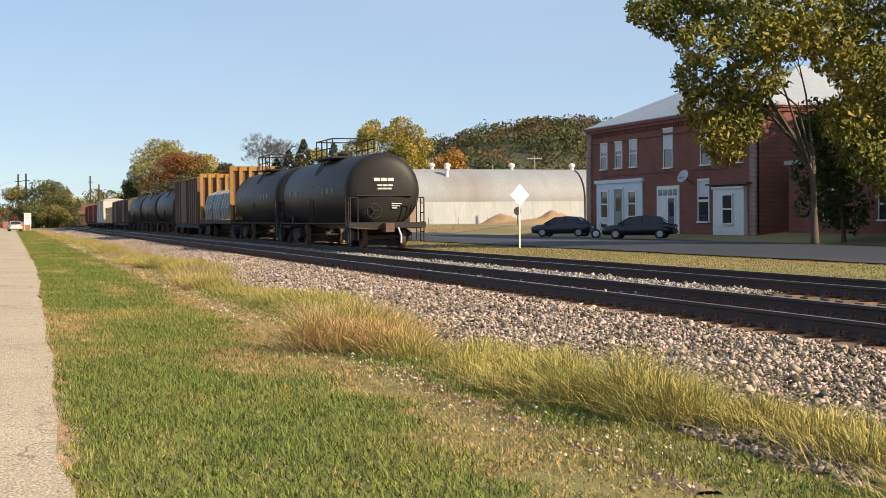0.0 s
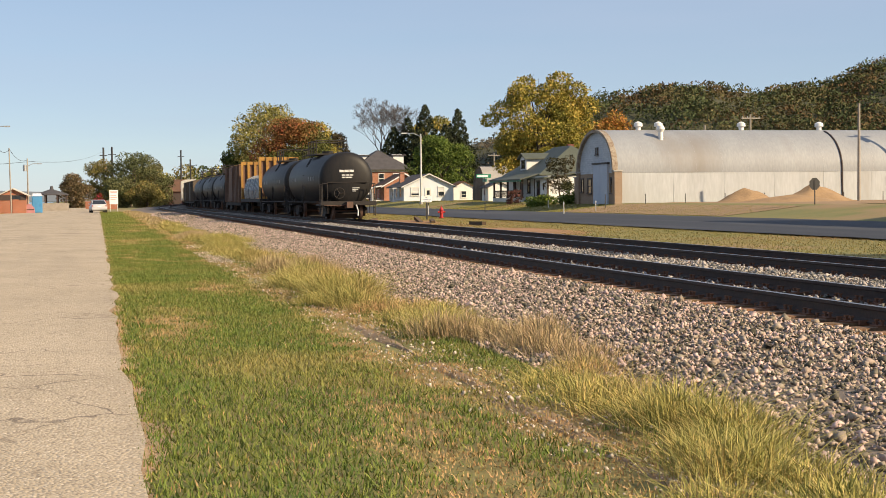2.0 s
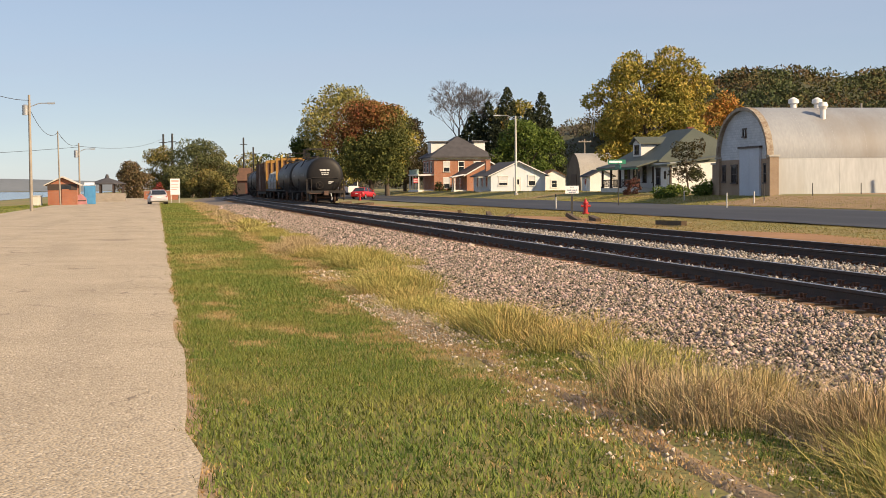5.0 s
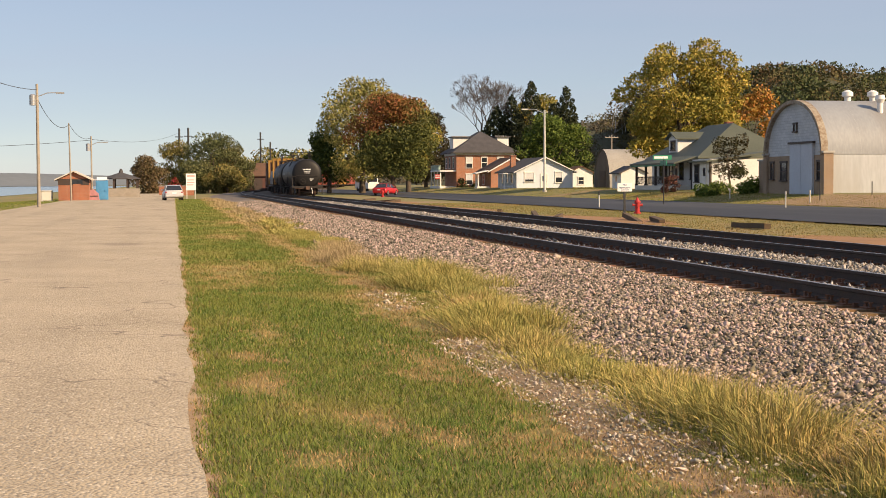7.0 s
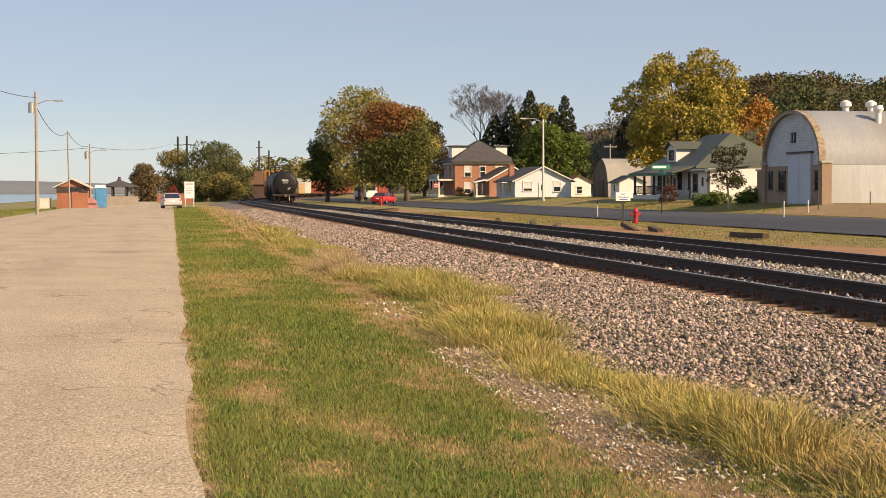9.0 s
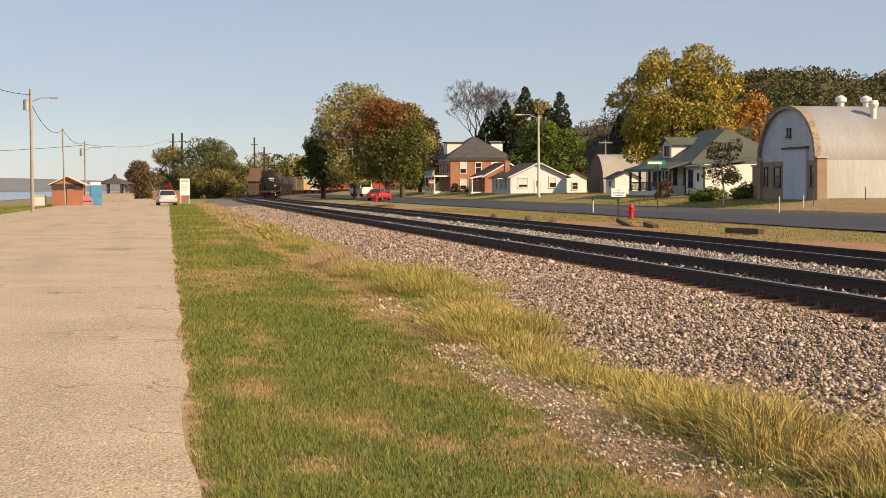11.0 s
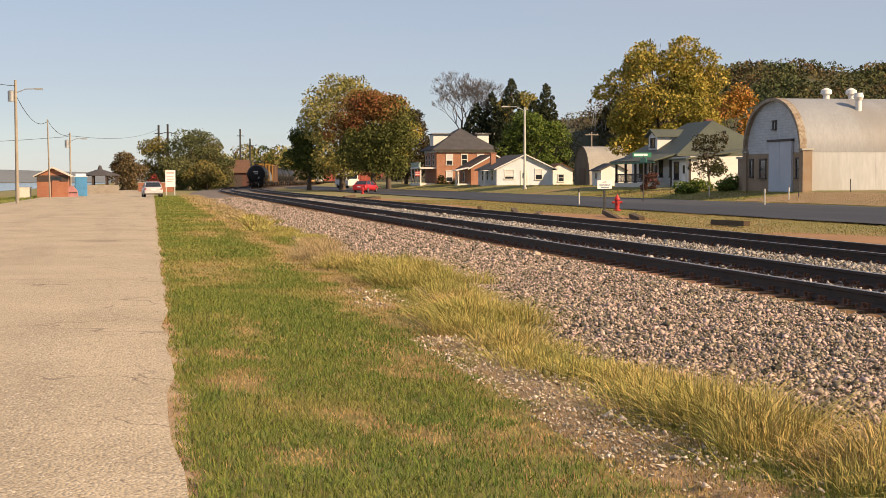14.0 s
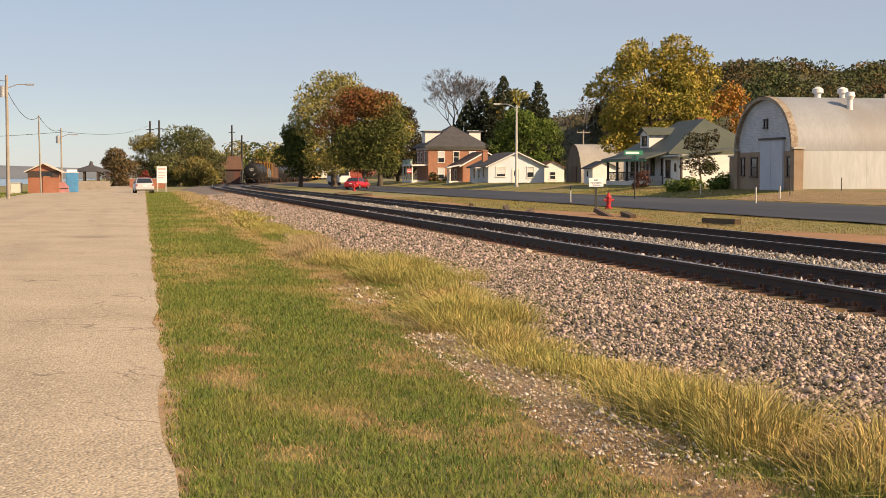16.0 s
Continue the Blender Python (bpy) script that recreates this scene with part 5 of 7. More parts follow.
def brick_block():
    b = thing("brick_building", pose(0, 0, 0), "old two-storey red brick shop building with white windows", "building")
    X, y0, y1, z1 = 42.0, 6.2, 32.4, 7.7
    part("wall", box(X, 55, y0, y1, 0.1, z1), M_BRICK, b)
    part("cornice", Mesh().box(X - 0.18, 55.1, y0 - 0.1, y1 + 0.12, z1, z1 + 0.22).box(X - 0.3, 55.2, y0 - 0.2, y1 + 0.22, z1 + 0.22, z1 + 0.42).box(X - 0.1, X, y0, y1, z1 - 0.75, z1 - 0.62), M_BRICK, b)
    for i in range(74):
        part("dentil", Mesh().box(-0.12, 0, -0.07, 0.07, 0, 0.26), M_BRICK, b, at=pose(X, y0 + 0.3 + i * 0.352, z1 - 0.3)) if i == 0 else None
    dm = [o for o in b.children if o.name.startswith("dentil")][0].data
    for i in range(1, 74):
        part("dentil", dm, None, b, at=pose(X, y0 + 0.3 + i * 0.352, z1 - 0.3))
    for y in (y0 + 0.35, y1 - 0.35):
        part("pilaster", box(X - 0.14, X + 0.1, y - 0.35, y + 0.35, 0.1, z1), brick_mat("worn_brick", (0.3, 0.17, 0.13), (0.22, 0.1, 0.08), (0.45, 0.4, 0.36)), b, "worn brick corner pier")
    part("roof", gable_roof(X, 55, y0, y1, z1 + 0.45, 2.9, "y", 0.25, 0.15, 6.4), M_SLATE, b, "pale metal hipped roof")
    # upper windows
    for y in (29.3, 26.6, 24.0):
        window(b, "-x", X, y, 5.0, 1.05, 1.85, blind=0.35)
    for y in (18.3, 12.8, 8.6):
        window(b, "-x", X, y, 4.75, 1.25, 2.55, blind=0.5)
    # shop front and doors below
    s = part("shop_front", Mesh().box(X - 0.12, X, 22.4, 30.6, 0.2, 3.9).box(X - 0.22, X, 22.2, 30.8, 3.9, 4.15), M_BLUEWH, b, "whitewashed boarded shop front")
    door(b, "-x", X - 0.12, 26.4, 0.25, 1.5, 3.2, mat("grey_green_door", (0.28, 0.32, 0.3), (0.22, 0.25, 0.24)))
    window(b, "-x", X - 0.12, 24.0, 1.5, 1.2, 1.7)
    window(b, "-x", X - 0.12, 29.0, 1.4, 1.2, 1.9)
    e = part("entrance", Mesh().box(X - 0.1, X, 16.6, 20.0, 0.2, 3.5), M_WHITE, b, "white panelled entrance with a transom")
    door(b, "-x", X - 0.1, 17.6, 0.25, 1.0, 2.4, mat("navy_door", (0.05, 0.06, 0.09), (0.04, 0.05, 0.07), 0.4))
    for k in range(4):
        part("transom_pane", box(X - 0.13, X - 0.1, 16.9 + k * 0.75, 17.45 + k * 0.75, 2.85, 3.25), M_GLASS, e)
    window(b, "-x", X, 13.1, 1.1, 1.4, 2.6, blind=0.4)
    part("siding_bay", Mesh().box(X - 0.25, X, 7.4, 11.4, 0.25, 3.1).box(X - 0.35, X, 7.3, 11.5, 3.1, 3.25), M_WHITE, b, "white clapboard bay")
    sm = Mesh().box(-0.02, 0.0, 0, 4.0, 0, 0.03)
    smd = sm.data("clapboard", M_WHITE)
    for k in range(17):
        part("clapboard", smd, None, b, at=pose(X - 0.25, 7.4, 0.4 + k * 0.16))
    window(b, "-x", X - 0.27, 9.4, 1.0, 1.2, 1.7)
    dish = Mesh()
    for i in range(6):
        r0, r1 = i / 6 * 0.45, (i + 1) / 6 * 0.45
        vs = [(r * r * 0.5, r * math.cos(a * math.pi / 8), r * math.sin(a * math.pi / 8)) for r in (r0, r1) for a in range(16)]
        dish.add(vs, [(a, (a + 1) % 16, 16 + (a + 1) % 16, 16 + a) for a in range(16)], 0, True)
    part("satellite_dish", dish, M_GALV, b, "grey satellite dish", at=pose(X - 0.7, 14.6, 4.0, 0, -25, 200))
    part("dish_arm", Mesh().tube((X - 0.6, 14.6, 3.95), (X, 14.6, 3.5), 0.03).tube((X - 0.7, 14.6, 4.0), (X - 1.1, 14.7, 3.9), 0.02), M_DKTRIM, b)
    part("cable", Mesh().path([(X - 0.05, y, 4.42 + 0.05 * math.sin(y)) for y in range(8, 32, 2)], 0.02), M_DKTRIM, b)
    part("awning_board", box(X - 0.5, X, 6.6, 12.0, 3.35, 3.45), M_DKTRIM, b)
    # next building along the street
    c = thing("brick_annex", pose(0, 0, 0), "low dark red brick building shaded by the street tree", "building")
    part("wall", box(43.4, 48.5, -34, 5.0, 0.1, 4.4), M_BRICK, c)
    part("parapet", box(43.2, 48.7, -34.2, 5.2, 4.4, 4.65), M_CONC, c)
    for y in (-30, -25, -20, -15, -10, -5, 0.5):
        window(c, "-x", 43.4, y, 1.2, 1.2, 1.6)
    # sheds behind the barn, at the street corner
    g = thing("green_shed", pose(0, 0, 0), "grey shed with a green metal roof", "shed")
    part("wall", box(80, 88, 66, 82, 0.5, 4.2), mat("shed_tan", (0.36, 0.3, 0.24), (0.28, 0.23, 0.18)), g)
    part("roof", gable_roof(80, 88, 66, 82, 4.2, 2.0, "y", 0.5, 0.15), M_GREENROOF, g)


def riverside():
    """Small buildings where the road ends, by the river."""
    M_ORB = brick_mat("restroom_brick", (0.4, 0.14, 0.07), (0.33, 0.11, 0.06), (0.36, 0.24, 0.18))
    r = thing("brick_restroom", pose(0, 0, 0), "small orange brick park building with a white gable roof", "shed")
    part("wall", gable_wall(-11.0, -8.1, 145, 149, -0.1, 2.1, 0.65, "y"), M_ORB, r)
    part("band", Mesh().box(-11.02, -8.08, 144.97, 145, 1.5, 2.1), M_DKTRIM, r)
    part("roof", gable_roof(-11.0, -8.1, 145, 149, 2.1, 0.68, "y", 0.35, 0.12), mat("pale_roof", (0.6, 0.56, 0.5), (0.5, 0.46, 0.41)), r)
    part("door", box(-9.6, -8.9, 144.94, 145, -0.1, 1.75), M_ORB, r)
    part("vent_pane", box(-9.7, -8.7, 144.93, 144.97, 1.6, 1.98), M_GLASS, r)
    t = thing("portable_toilet", pose(-7.0, 148, -0.05), "blue plastic portable toilet with a pale roof", "toilet cabin")
    M_BL = mat("blue_plastic", (0.08, 0.3, 0.55), (0.06, 0.24, 0.46), 0.5)
    part("cabin", box(-0.58, 0.58, -0.58, 0.58, 0, 2.0), M_BL, t)
    part("door", Mesh().box(-0.45, 0.45, -0.62, -0.58, 0.1, 1.9).box(0.3, 0.38, -0.68, -0.62, 0.9, 1.05), M_BL, t)
    part("roof", Mesh().box(-0.62, 0.62, -0.62, 0.62, 2.0, 2.08).tube((-0.5, 0, 2.08), (0.5, 0, 2.08), 0.25, n=10), M_BLUEWH, t)
    c = thing("canvas_heap", pose(-7.9, 146.5, -0.05), "pink and grey covered heap beside the toilet", "covered load")
    part("cover", Mesh().prism([(-0.7, 0), (0.7, 0), (0.6, 0.7), (0.1, 1.15), (-0.5, 0.85)], "y", -0.5, 0.5), mat("pink_cloth", (0.5, 0.24, 0.25), (0.35, 0.18, 0.2)), c)
    part("strap", Mesh().box(-0.62, 0.62, -0.52, -0.5, 0.4, 0.5), M_DKTRIM, c)
    p = thing("pavilion", pose(0, 0, 0), "dark octagonal wooden pavilion with a low wall", "pavilion")
    cx, cy = -6.6, 190
    ring = lambda r, z: [(cx + r * math.cos(math.pi / 4 * i + 0.39), cy + r * math.sin(math.pi / 4 * i + 0.39), z) for i in range(8)]
    m = Mesh()
    m.add(ring(2.6, 2.3) + [(cx, cy, 3.1)], [(i, (i + 1) % 8, 8) for i in range(8)])
    m.add(ring(2.6, 2.18) + ring(2.6, 2.3), [(i, (i + 1) % 8, 8 + (i + 1) % 8, 8 + i) for i in range(8)])
    m.tube((cx, cy, 3.0), (cx, cy, 3.5), 0.3, 0.15, 8)
    part("roof", m, M_GREYROOF, p)
    for x, y, _ in ring(2.2, 0):
        part("post", Mesh().box(x - 0.12, x + 0.12, y - 0.12, y + 0.12, -0.1, 2.2), M_DKTRIM, p)
    m = Mesh()
    m.add(ring(2.2, -0.1) + ring(2.2, 0.9), [(i, (i + 1) % 8, 8 + (i + 1) % 8, 8 + i) for i in range(8)])
    m.add(ring(2.1, -0.1) + ring(2.1, 0.9), [(i, (i + 1) % 8, 8 + (i + 1) % 8, 8 + i) for i in range(8)])
    part("low_wall", m, M_POLE, p)
    f = thing("deck_fence", pose(0, 0, 0), "grey board fence round the river deck", "fence")
    for i in range(26):
        part("board", Mesh().box(-0.11, 0.11, -0.02, 0.02, 0, 1.1) if i == 0 else [o for o in f.children][0].data, M_POLE if i == 0 else None, f, at=pose(-8.8 + i * 0.19, 176, -0.06))
    part("rail", box(-9.0, -3.9, 176.02, 176.08, 0.8, 0.92), M_POLE, f)
    w = thing("utility_cabinet", pose(-12.2, 146, -0.08), "white electrical cabinet on the grass", "cabinet")
    part("body", Mesh().box(-0.55, 0.55, -0.35, 0.35, 0, 1.0).box(-0.6, 0.6, -0.4, 0.4, 1.0, 1.06), M_CREAM, w)
    part("door", box(-0.45, 0.45, -0.38, -0.35, 0.1, 0.92), M_CREAM, w)
    g = thing("red_gate", pose(2.2, 205, 0), "low red brick planter wall at the road's end", "wall")
    part("bricks", box(-4.2, 0.6, 0, 0.4, -0.1, 1.2), M_ORB, g)
    part("cap", box(-4.3, 0.7, -0.05, 0.45, 1.2, 1.3), M_CONC, g)
    tree("red_shrub", 0.2, 202, 0, 0.5, 0.06, clumps(0.9, 0.9, 0.4, 2.4, 8, 0.5, 81), leaf_mat("leaf_crimson", (0.32, 0.05, 0.04), (0.22, 0.05, 0.03)), 700, 0.14, "small crimson shrub at the road's end", 81, "shrub")


barn()
green_house()
cottage()
brick_house()
small_barns()
brick_block()
riverside()

# ---- poles, signs and street things ----
M_BLACK = mat("black_paint", (0.025, 0.025, 0.027), (0.035, 0.032, 0.03), 0.5, 1.0, 10.0)
M_STEELW = mat("pale_steel", (0.62, 0.6, 0.55), (0.52, 0.5, 0.46), 0.5, 1.5, 10.0)
M_SIGNW = mat("sign_white", (0.85, 0.85, 0.85), (0.78, 0.78, 0.78), 0.4)
M_SIGNG = mat("sign_green", (0.02, 0.22, 0.13), (0.02, 0.18, 0.1), 0.4)
M_REDP = mat("red_paint", (0.5, 0.03, 0.03), (0.38, 0.025, 0.025), 0.45, 2.0, 12.0)
M_CABLE = mat("cable_black", (0.05, 0.05, 0.055), (0.04, 0.04, 0.045), 0.7)


def utility_pole(x, y, h, r, label, arm=True, lamp=0.0, cans=0, lean=0.0):
    p = thing("utility_pole", pose(x, y, -0.1, 0, lean, 0), label, "utility pole")
    part("pole", Mesh().tube((0, 0, 0), (0, 0, h), r, r * 0.7, 10), M_POLE, p)
    if arm:
        part("crossarm", Mesh().box(-1.1, 1.1, -0.16, -0.05, h - 0.5, h - 0.36), M_POLE, p)
        for i in (-1.0, -0.4, 0.4, 1.0):
            part("insulator", Mesh().tube((i, -0.1, h - 0.36), (i, -0.1, h - 0.2), 0.04, 0.05, 8), M_GALV, p)
    for k in range(cans):
        part("transformer", Mesh().tube((-0.3, -0.1, h - 1.5), (-0.3, -0.1, h - 0.8), 0.22, 0.22, 12).tube((-0.3, -0.1, h - 0.8), (-0.3, -0.1, h - 0.72), 0.22, 0.12, 12), M_GALV, p)
    if lamp:
        part("lamp_arm", Mesh().path([(0, 0, h - 0.9), (lamp * 0.5, 0, h - 0.62), (lamp, 0, h - 0.6)], 0.035), M_GALV, p)
        part("lamp_head", Mesh().box(lamp - 0.1, lamp + 0.45, -0.12, 0.12, h - 0.68, h - 0.56), M_GALV, p)
    return p


utility_pole(-9.3, 105, 8.7, 0.13, "wooden utility pole with a lamp beside the road", False, 1.4, 1)
utility_pole(-9.45, 140, 7.4, 0.085, "thin leaning wooden pole near the brick park building", False, 0, 0, -1)
utility_pole(-8.1, 150, 6.5, 0.1, "wooden pole with boxes by the portable toilet", False, 1.2, 1)
utility_pole(69.9, 226, 9.2, 0.15, "wooden power pole behind the houses", True)
utility_pole(69.9, 120, 10.2, 0.15, "wooden power pole with a crossarm behind the barn", True)
utility_pole(76.5, 92, 11.6, 0.16, "wooden power pole with a transformer by the barn's end", True, 0, 1)
utility_pole(63.9, 86, 9.2, 0.15, "plain wooden pole in front of the barn", False)
utility_pole(61, 112, 8.6, 0.13, "plain wooden pole behind the barn", False)
for i, (x, y, h) in enumerate(((1.4, 330, 14.0), (3.4, 331, 14.2), (23.6, 400, 15.6), (26.4, 402, 13.0))):
    p = thing("tall_dark_pole", pose(x, y, -0.1), "tall dark power pole far behind the trees", "utility pole", "far dark poles")
    part("pole", Mesh().tube((0, 0, 0), (0, 0, h), 0.3, 0.22, 8), M_BLACK, p)
    part("crossarm", Mesh().box(-0.9, 0.9, -0.1, 0.1, h - 2.0, h - 1.8), M_BLACK, p)
s = thing("street_lamp", pose(42.0, 161.7, 0.4), "tall pale street lamp with a single arm", "street lamp")
part("pole", Mesh().tube((0, 0, 0), (0, 0, 9.4), 0.16, 0.1, 10), M_STEELW, s)
part("base", Mesh().tube((0, 0, 0), (0, 0, 0.25), 0.26, 0.24, 12), M_CONC, s)
part("arm", Mesh().path([(0, 0, 9.0), (-0.8, 0.8, 9.5), (-1.7, 1.6, 9.55)], 0.05), M_STEELW, s)
part("lamp_head", Mesh().box(-2.3, -1.5, 1.45, 1.75, 9.48, 9.62), M_STEELW, s)

M_CAB = M_CABLE


def cable(a, b, sag, label):
    a, b = Vector(a), Vector(b)
    pts = [a.lerp(b, i / 14) - Vector((0, 0, sag * 4 * (i / 14) * (1 - i / 14))) for i in range(15)]
    tagged(part("power_cable", Mesh().path(pts, 0.022, 5), M_CAB), label, "cable")


cable((-9.3, 105, 7.6), (-9.5, 140, 7.2), 1.0, "sagging black cable between the roadside poles")
cable((-9.5, 140, 7.1), (-8.2, 150, 6.2), 0.5, "sagging black cable between two thin poles")
cable((-9.3, 105, 8.2), (-12.5, 60, 9.5), 1.0, "black cable from the roadside pole towards the camera")
cable((-8.2, 150, 6.1), (1.4, 330, 13.0), 1.0, "long power cable across the river road")
cable((-40, 150, 5.6), (-8.2, 150, 6.0), 0.6, "power cable over the river bank")

h = thing("fire_hydrant", pose(23.0, 70, -0.05), "red cast-iron fire hydrant in the dry grass", "hydrant")
part("barrel", Mesh().tube((0, 0, 0), (0, 0, 0.08), 0.19, 0.19, 14).tube((0, 0, 0.08), (0, 0, 0.58), 0.12, 0.12, 14).tube((0, 0, 0.56), (0, 0, 0.62), 0.17, 0.17, 14), M_REDP, h)
part("bonnet", Mesh().tube((0, 0, 0.62), (0, 0, 0.78), 0.14, 0.06, 14).tube((0, 0, 0.78), (0, 0, 0.85), 0.035, 0.03, 6), M_REDP, h)
for sx in (-1, 1):
    part("nozzle", Mesh().tube((sx * 0.1, 0, 0.45), (sx * 0.22, 0, 0.45), 0.06, 0.06, 10).tube((sx * 0.22, 0, 0.45), (sx * 0.26, 0, 0.45), 0.075, 0.075, 8), M_REDP, h)
part("pumper_nozzle", Mesh().tube((0, -0.1, 0.42), (0, -0.25, 0.42), 0.085, 0.085, 10), M_REDP, h)

copy_thing(h, pose(23.2, 162, -0.05))

s = thing("information_sign", pose(21.05, 66, -0.05), "small white sign with dark lines on a black post", "sign")
part("post", Mesh().box(-0.05, 0.05, -0.03, 0.03, 0, 1.25), M_BLACK, s)
pl = part("plate", Mesh().box(-0.36, 0.36, -0.045, -0.03, 1.16, 1.56), M_SIGNW, s)
M_SIGNBLUE = mat("sign_blue", (0.1, 0.14, 0.3), (0.08, 0.12, 0.26))
for word, z, size in (("NO", 1.43, 0.12), ("TRESPASSING", 1.3, 0.095)):
    cu = bpy.data.curves.new("lettering", "FONT")
    cu.body, cu.size, cu.align_x, cu.extrude = word, size, "CENTER", 0.002
    cu.materials.append(M_SIGNBLUE)
    w = new("lettering", cu)
    w.parent, w.matrix_basis = pl, pose(0, -0.05, z, 90, 0, 0)
    tagged(w)
part("text_bar", Mesh().box(-0.18, 0.22, -0.05, -0.045, 1.21, 1.25), M_SIGNBLUE, pl)

s = thing("street_name_sign", pose(32.05, 92, -0.05), "green street name sign on a dark post", "sign")
part("post", Mesh().tube((0, 0, 0), (0, 0, 3.2), 0.04, 0.04, 8), M_BLACK, s)
pl = part("plate", Mesh().box(-0.75, 0.55, -0.03, 0.03, 3.05, 3.36), M_SIGNG, s)
part("text_bar", Mesh().box(-0.66, 0.28, -0.036, -0.03, 3.13, 3.28), M_SIGNW, pl)
pl = part("plate", Mesh().box(-0.03, 0.03, -0.6, 0.6, 2.72, 3.0), M_SIGNG, s)
for x, y in ((25.5, 85), (34.5, 78), (41.5, 104), (40.6, 88)):
    p = thing("marker_post", pose(x, y, -0.05), "short pale marker post in the grass", "post", "marker posts along the street")
    part("post", Mesh().tube((0, 0, 0), (0, 0, 1.0), 0.045, 0.04, 8), M_STEELW, p)
    part("cap", Mesh().tube((0, 0, 0.8), (0, 0, 1.02), 0.05, 0.05, 8), M_BLACK if x < 30 else M_STEELW, p)
for i in range(8):
    p = thing("fence_post", pose(42.0 + i * 3.4, 89.5 - i * 0.6, 0.3), "thin dark metal fence post before the barn", "fence post", "fence posts before the barn")
    part("post", Mesh().box(-0.025, 0.025, -0.025, 0.025, 0, 1.2), M_BLACK, p)

s = thing("stop_sign", pose(46.0, 60, 0.3), "back of an eight-sided road sign on a post", "sign")
part("post", Mesh().box(-0.035, 0.035, -0.02, 0.02, 0, 2.0), M_BLACK, s)
part("plate", Mesh().prism([(0.4 * math.cos(math.pi / 8 + i * math.pi / 4) * 1.0, 1.75 + 0.42 * math.sin(math.pi / 8 + i * math.pi / 4)) for i in range(8)], "y", 0.02, 0.035), M_BLACK, s)
s = thing("diamond_sign", pose(22.8, -5.5, -0.02, 0, 0, 10), "white diamond-shaped sign on a slim pale post", "sign")
part("post", Mesh().box(-0.04, 0.04, -0.02, 0.02, 0, 2.6), M_STEELW, s)
part("plate", Mesh().prism([(0, 2.0), (0.53, 2.53), (0, 3.06), (-0.53, 2.53)], "y", -0.035, -0.02), M_SIGNW, s)
s = thing("notice_board", pose(1.75, 150, -0.05), "white notice board on two posts beside the road", "sign")
for x in (-0.42, 0.42):
    part("post", Mesh().box(x - 0.05, x + 0.05, -0.05, 0.05, 0, 2.6), M_STEELW, s)
pl = part("board", Mesh().box(-0.5, 0.5, -0.09, -0.05, 0.95, 2.65), M_SIGNW, s)
part("text_bar", Mesh().box(-0.38, 0.38, -0.095, -0.09, 2.3, 2.5).box(-0.38, 0.3, -0.095, -0.09, 1.95, 2.05).box(-0.38, 0.34, -0.095, -0.09, 1.7, 1.8).box(-0.38, 0.2, -0.095, -0.09, 1.45, 1.55), mat("sign_red", (0.66, 0.46, 0.43), (0.6, 0.42, 0.39)), pl)

# dirt heaps before the barn, planks and old timbers by the track
M_SOIL = mat("bare_soil", (0.36, 0.24, 0.13), (0.25, 0.165, 0.09), 0.95, 0.8, 8.0, 0.6)


def heap(x, y, rx, ry, hh, seed):
    m, n, k = Mesh(), 28, 8
    vs = []
    for j in range(k + 1):
        r = j / k
        for i in range(n):
            a = 6.283 * i / n
            q = 1 + 0.25 * noise.noise((math.cos(a) * 1.5 + seed, math.sin(a) * 1.5, r * 2))
            vs.append((rx * r * q * math.cos(a), ry * r * q * math.sin(a), hh * (0.5 + 0.5 * math.cos(math.pi * r)) * (1 + 0.35 * noise.noise((r * 3 * math.cos(a), r * 3 * math.sin(a), seed))) - 0.05))
    m.add(vs, [(j * n + i, j * n + (i + 1) % n, (j + 1) * n + (i + 1) % n, (j + 1) * n + i) for j in range(k) for i in range(n)], 0, True)
    ob = part("soil_mound", m, M_SOIL, at=pose(x, y, rise(x, y) - 0.06))
    return tagged(ob, "heap of light brown dug soil before the barn", "soil heap", "dirt heaps before the barn")


heap(53.5, 86, 3.4, 2.0, 1.2, 1)
heap(59.5, 85.5, 4.2, 2.2, 1.4, 2)
heap(56.5, 84, 6.5, 2.0, 0.6, 3)
lot = Mesh()
lx, ly = [39.5, 42, 45, 50, 58, 66, 74, 78], [60, 68, 76, 82, 88, 92, 94.4]
lot.add([(x, y + 0.6 * noise.noise((x * 0.4, y * 0.4, 2)), rise(x, y) - 0.035) for y in ly for x in lx], [(j * 8 + i, j * 8 + i + 1, (j + 1) * 8 + i + 1, (j + 1) * 8 + i) for j in range(6) for i in range(7)], 0, True)
tagged(part("dirt_yard", lot, M_SOIL), "bare light brown soil yard in front of the barn", "ground", kind="structure")
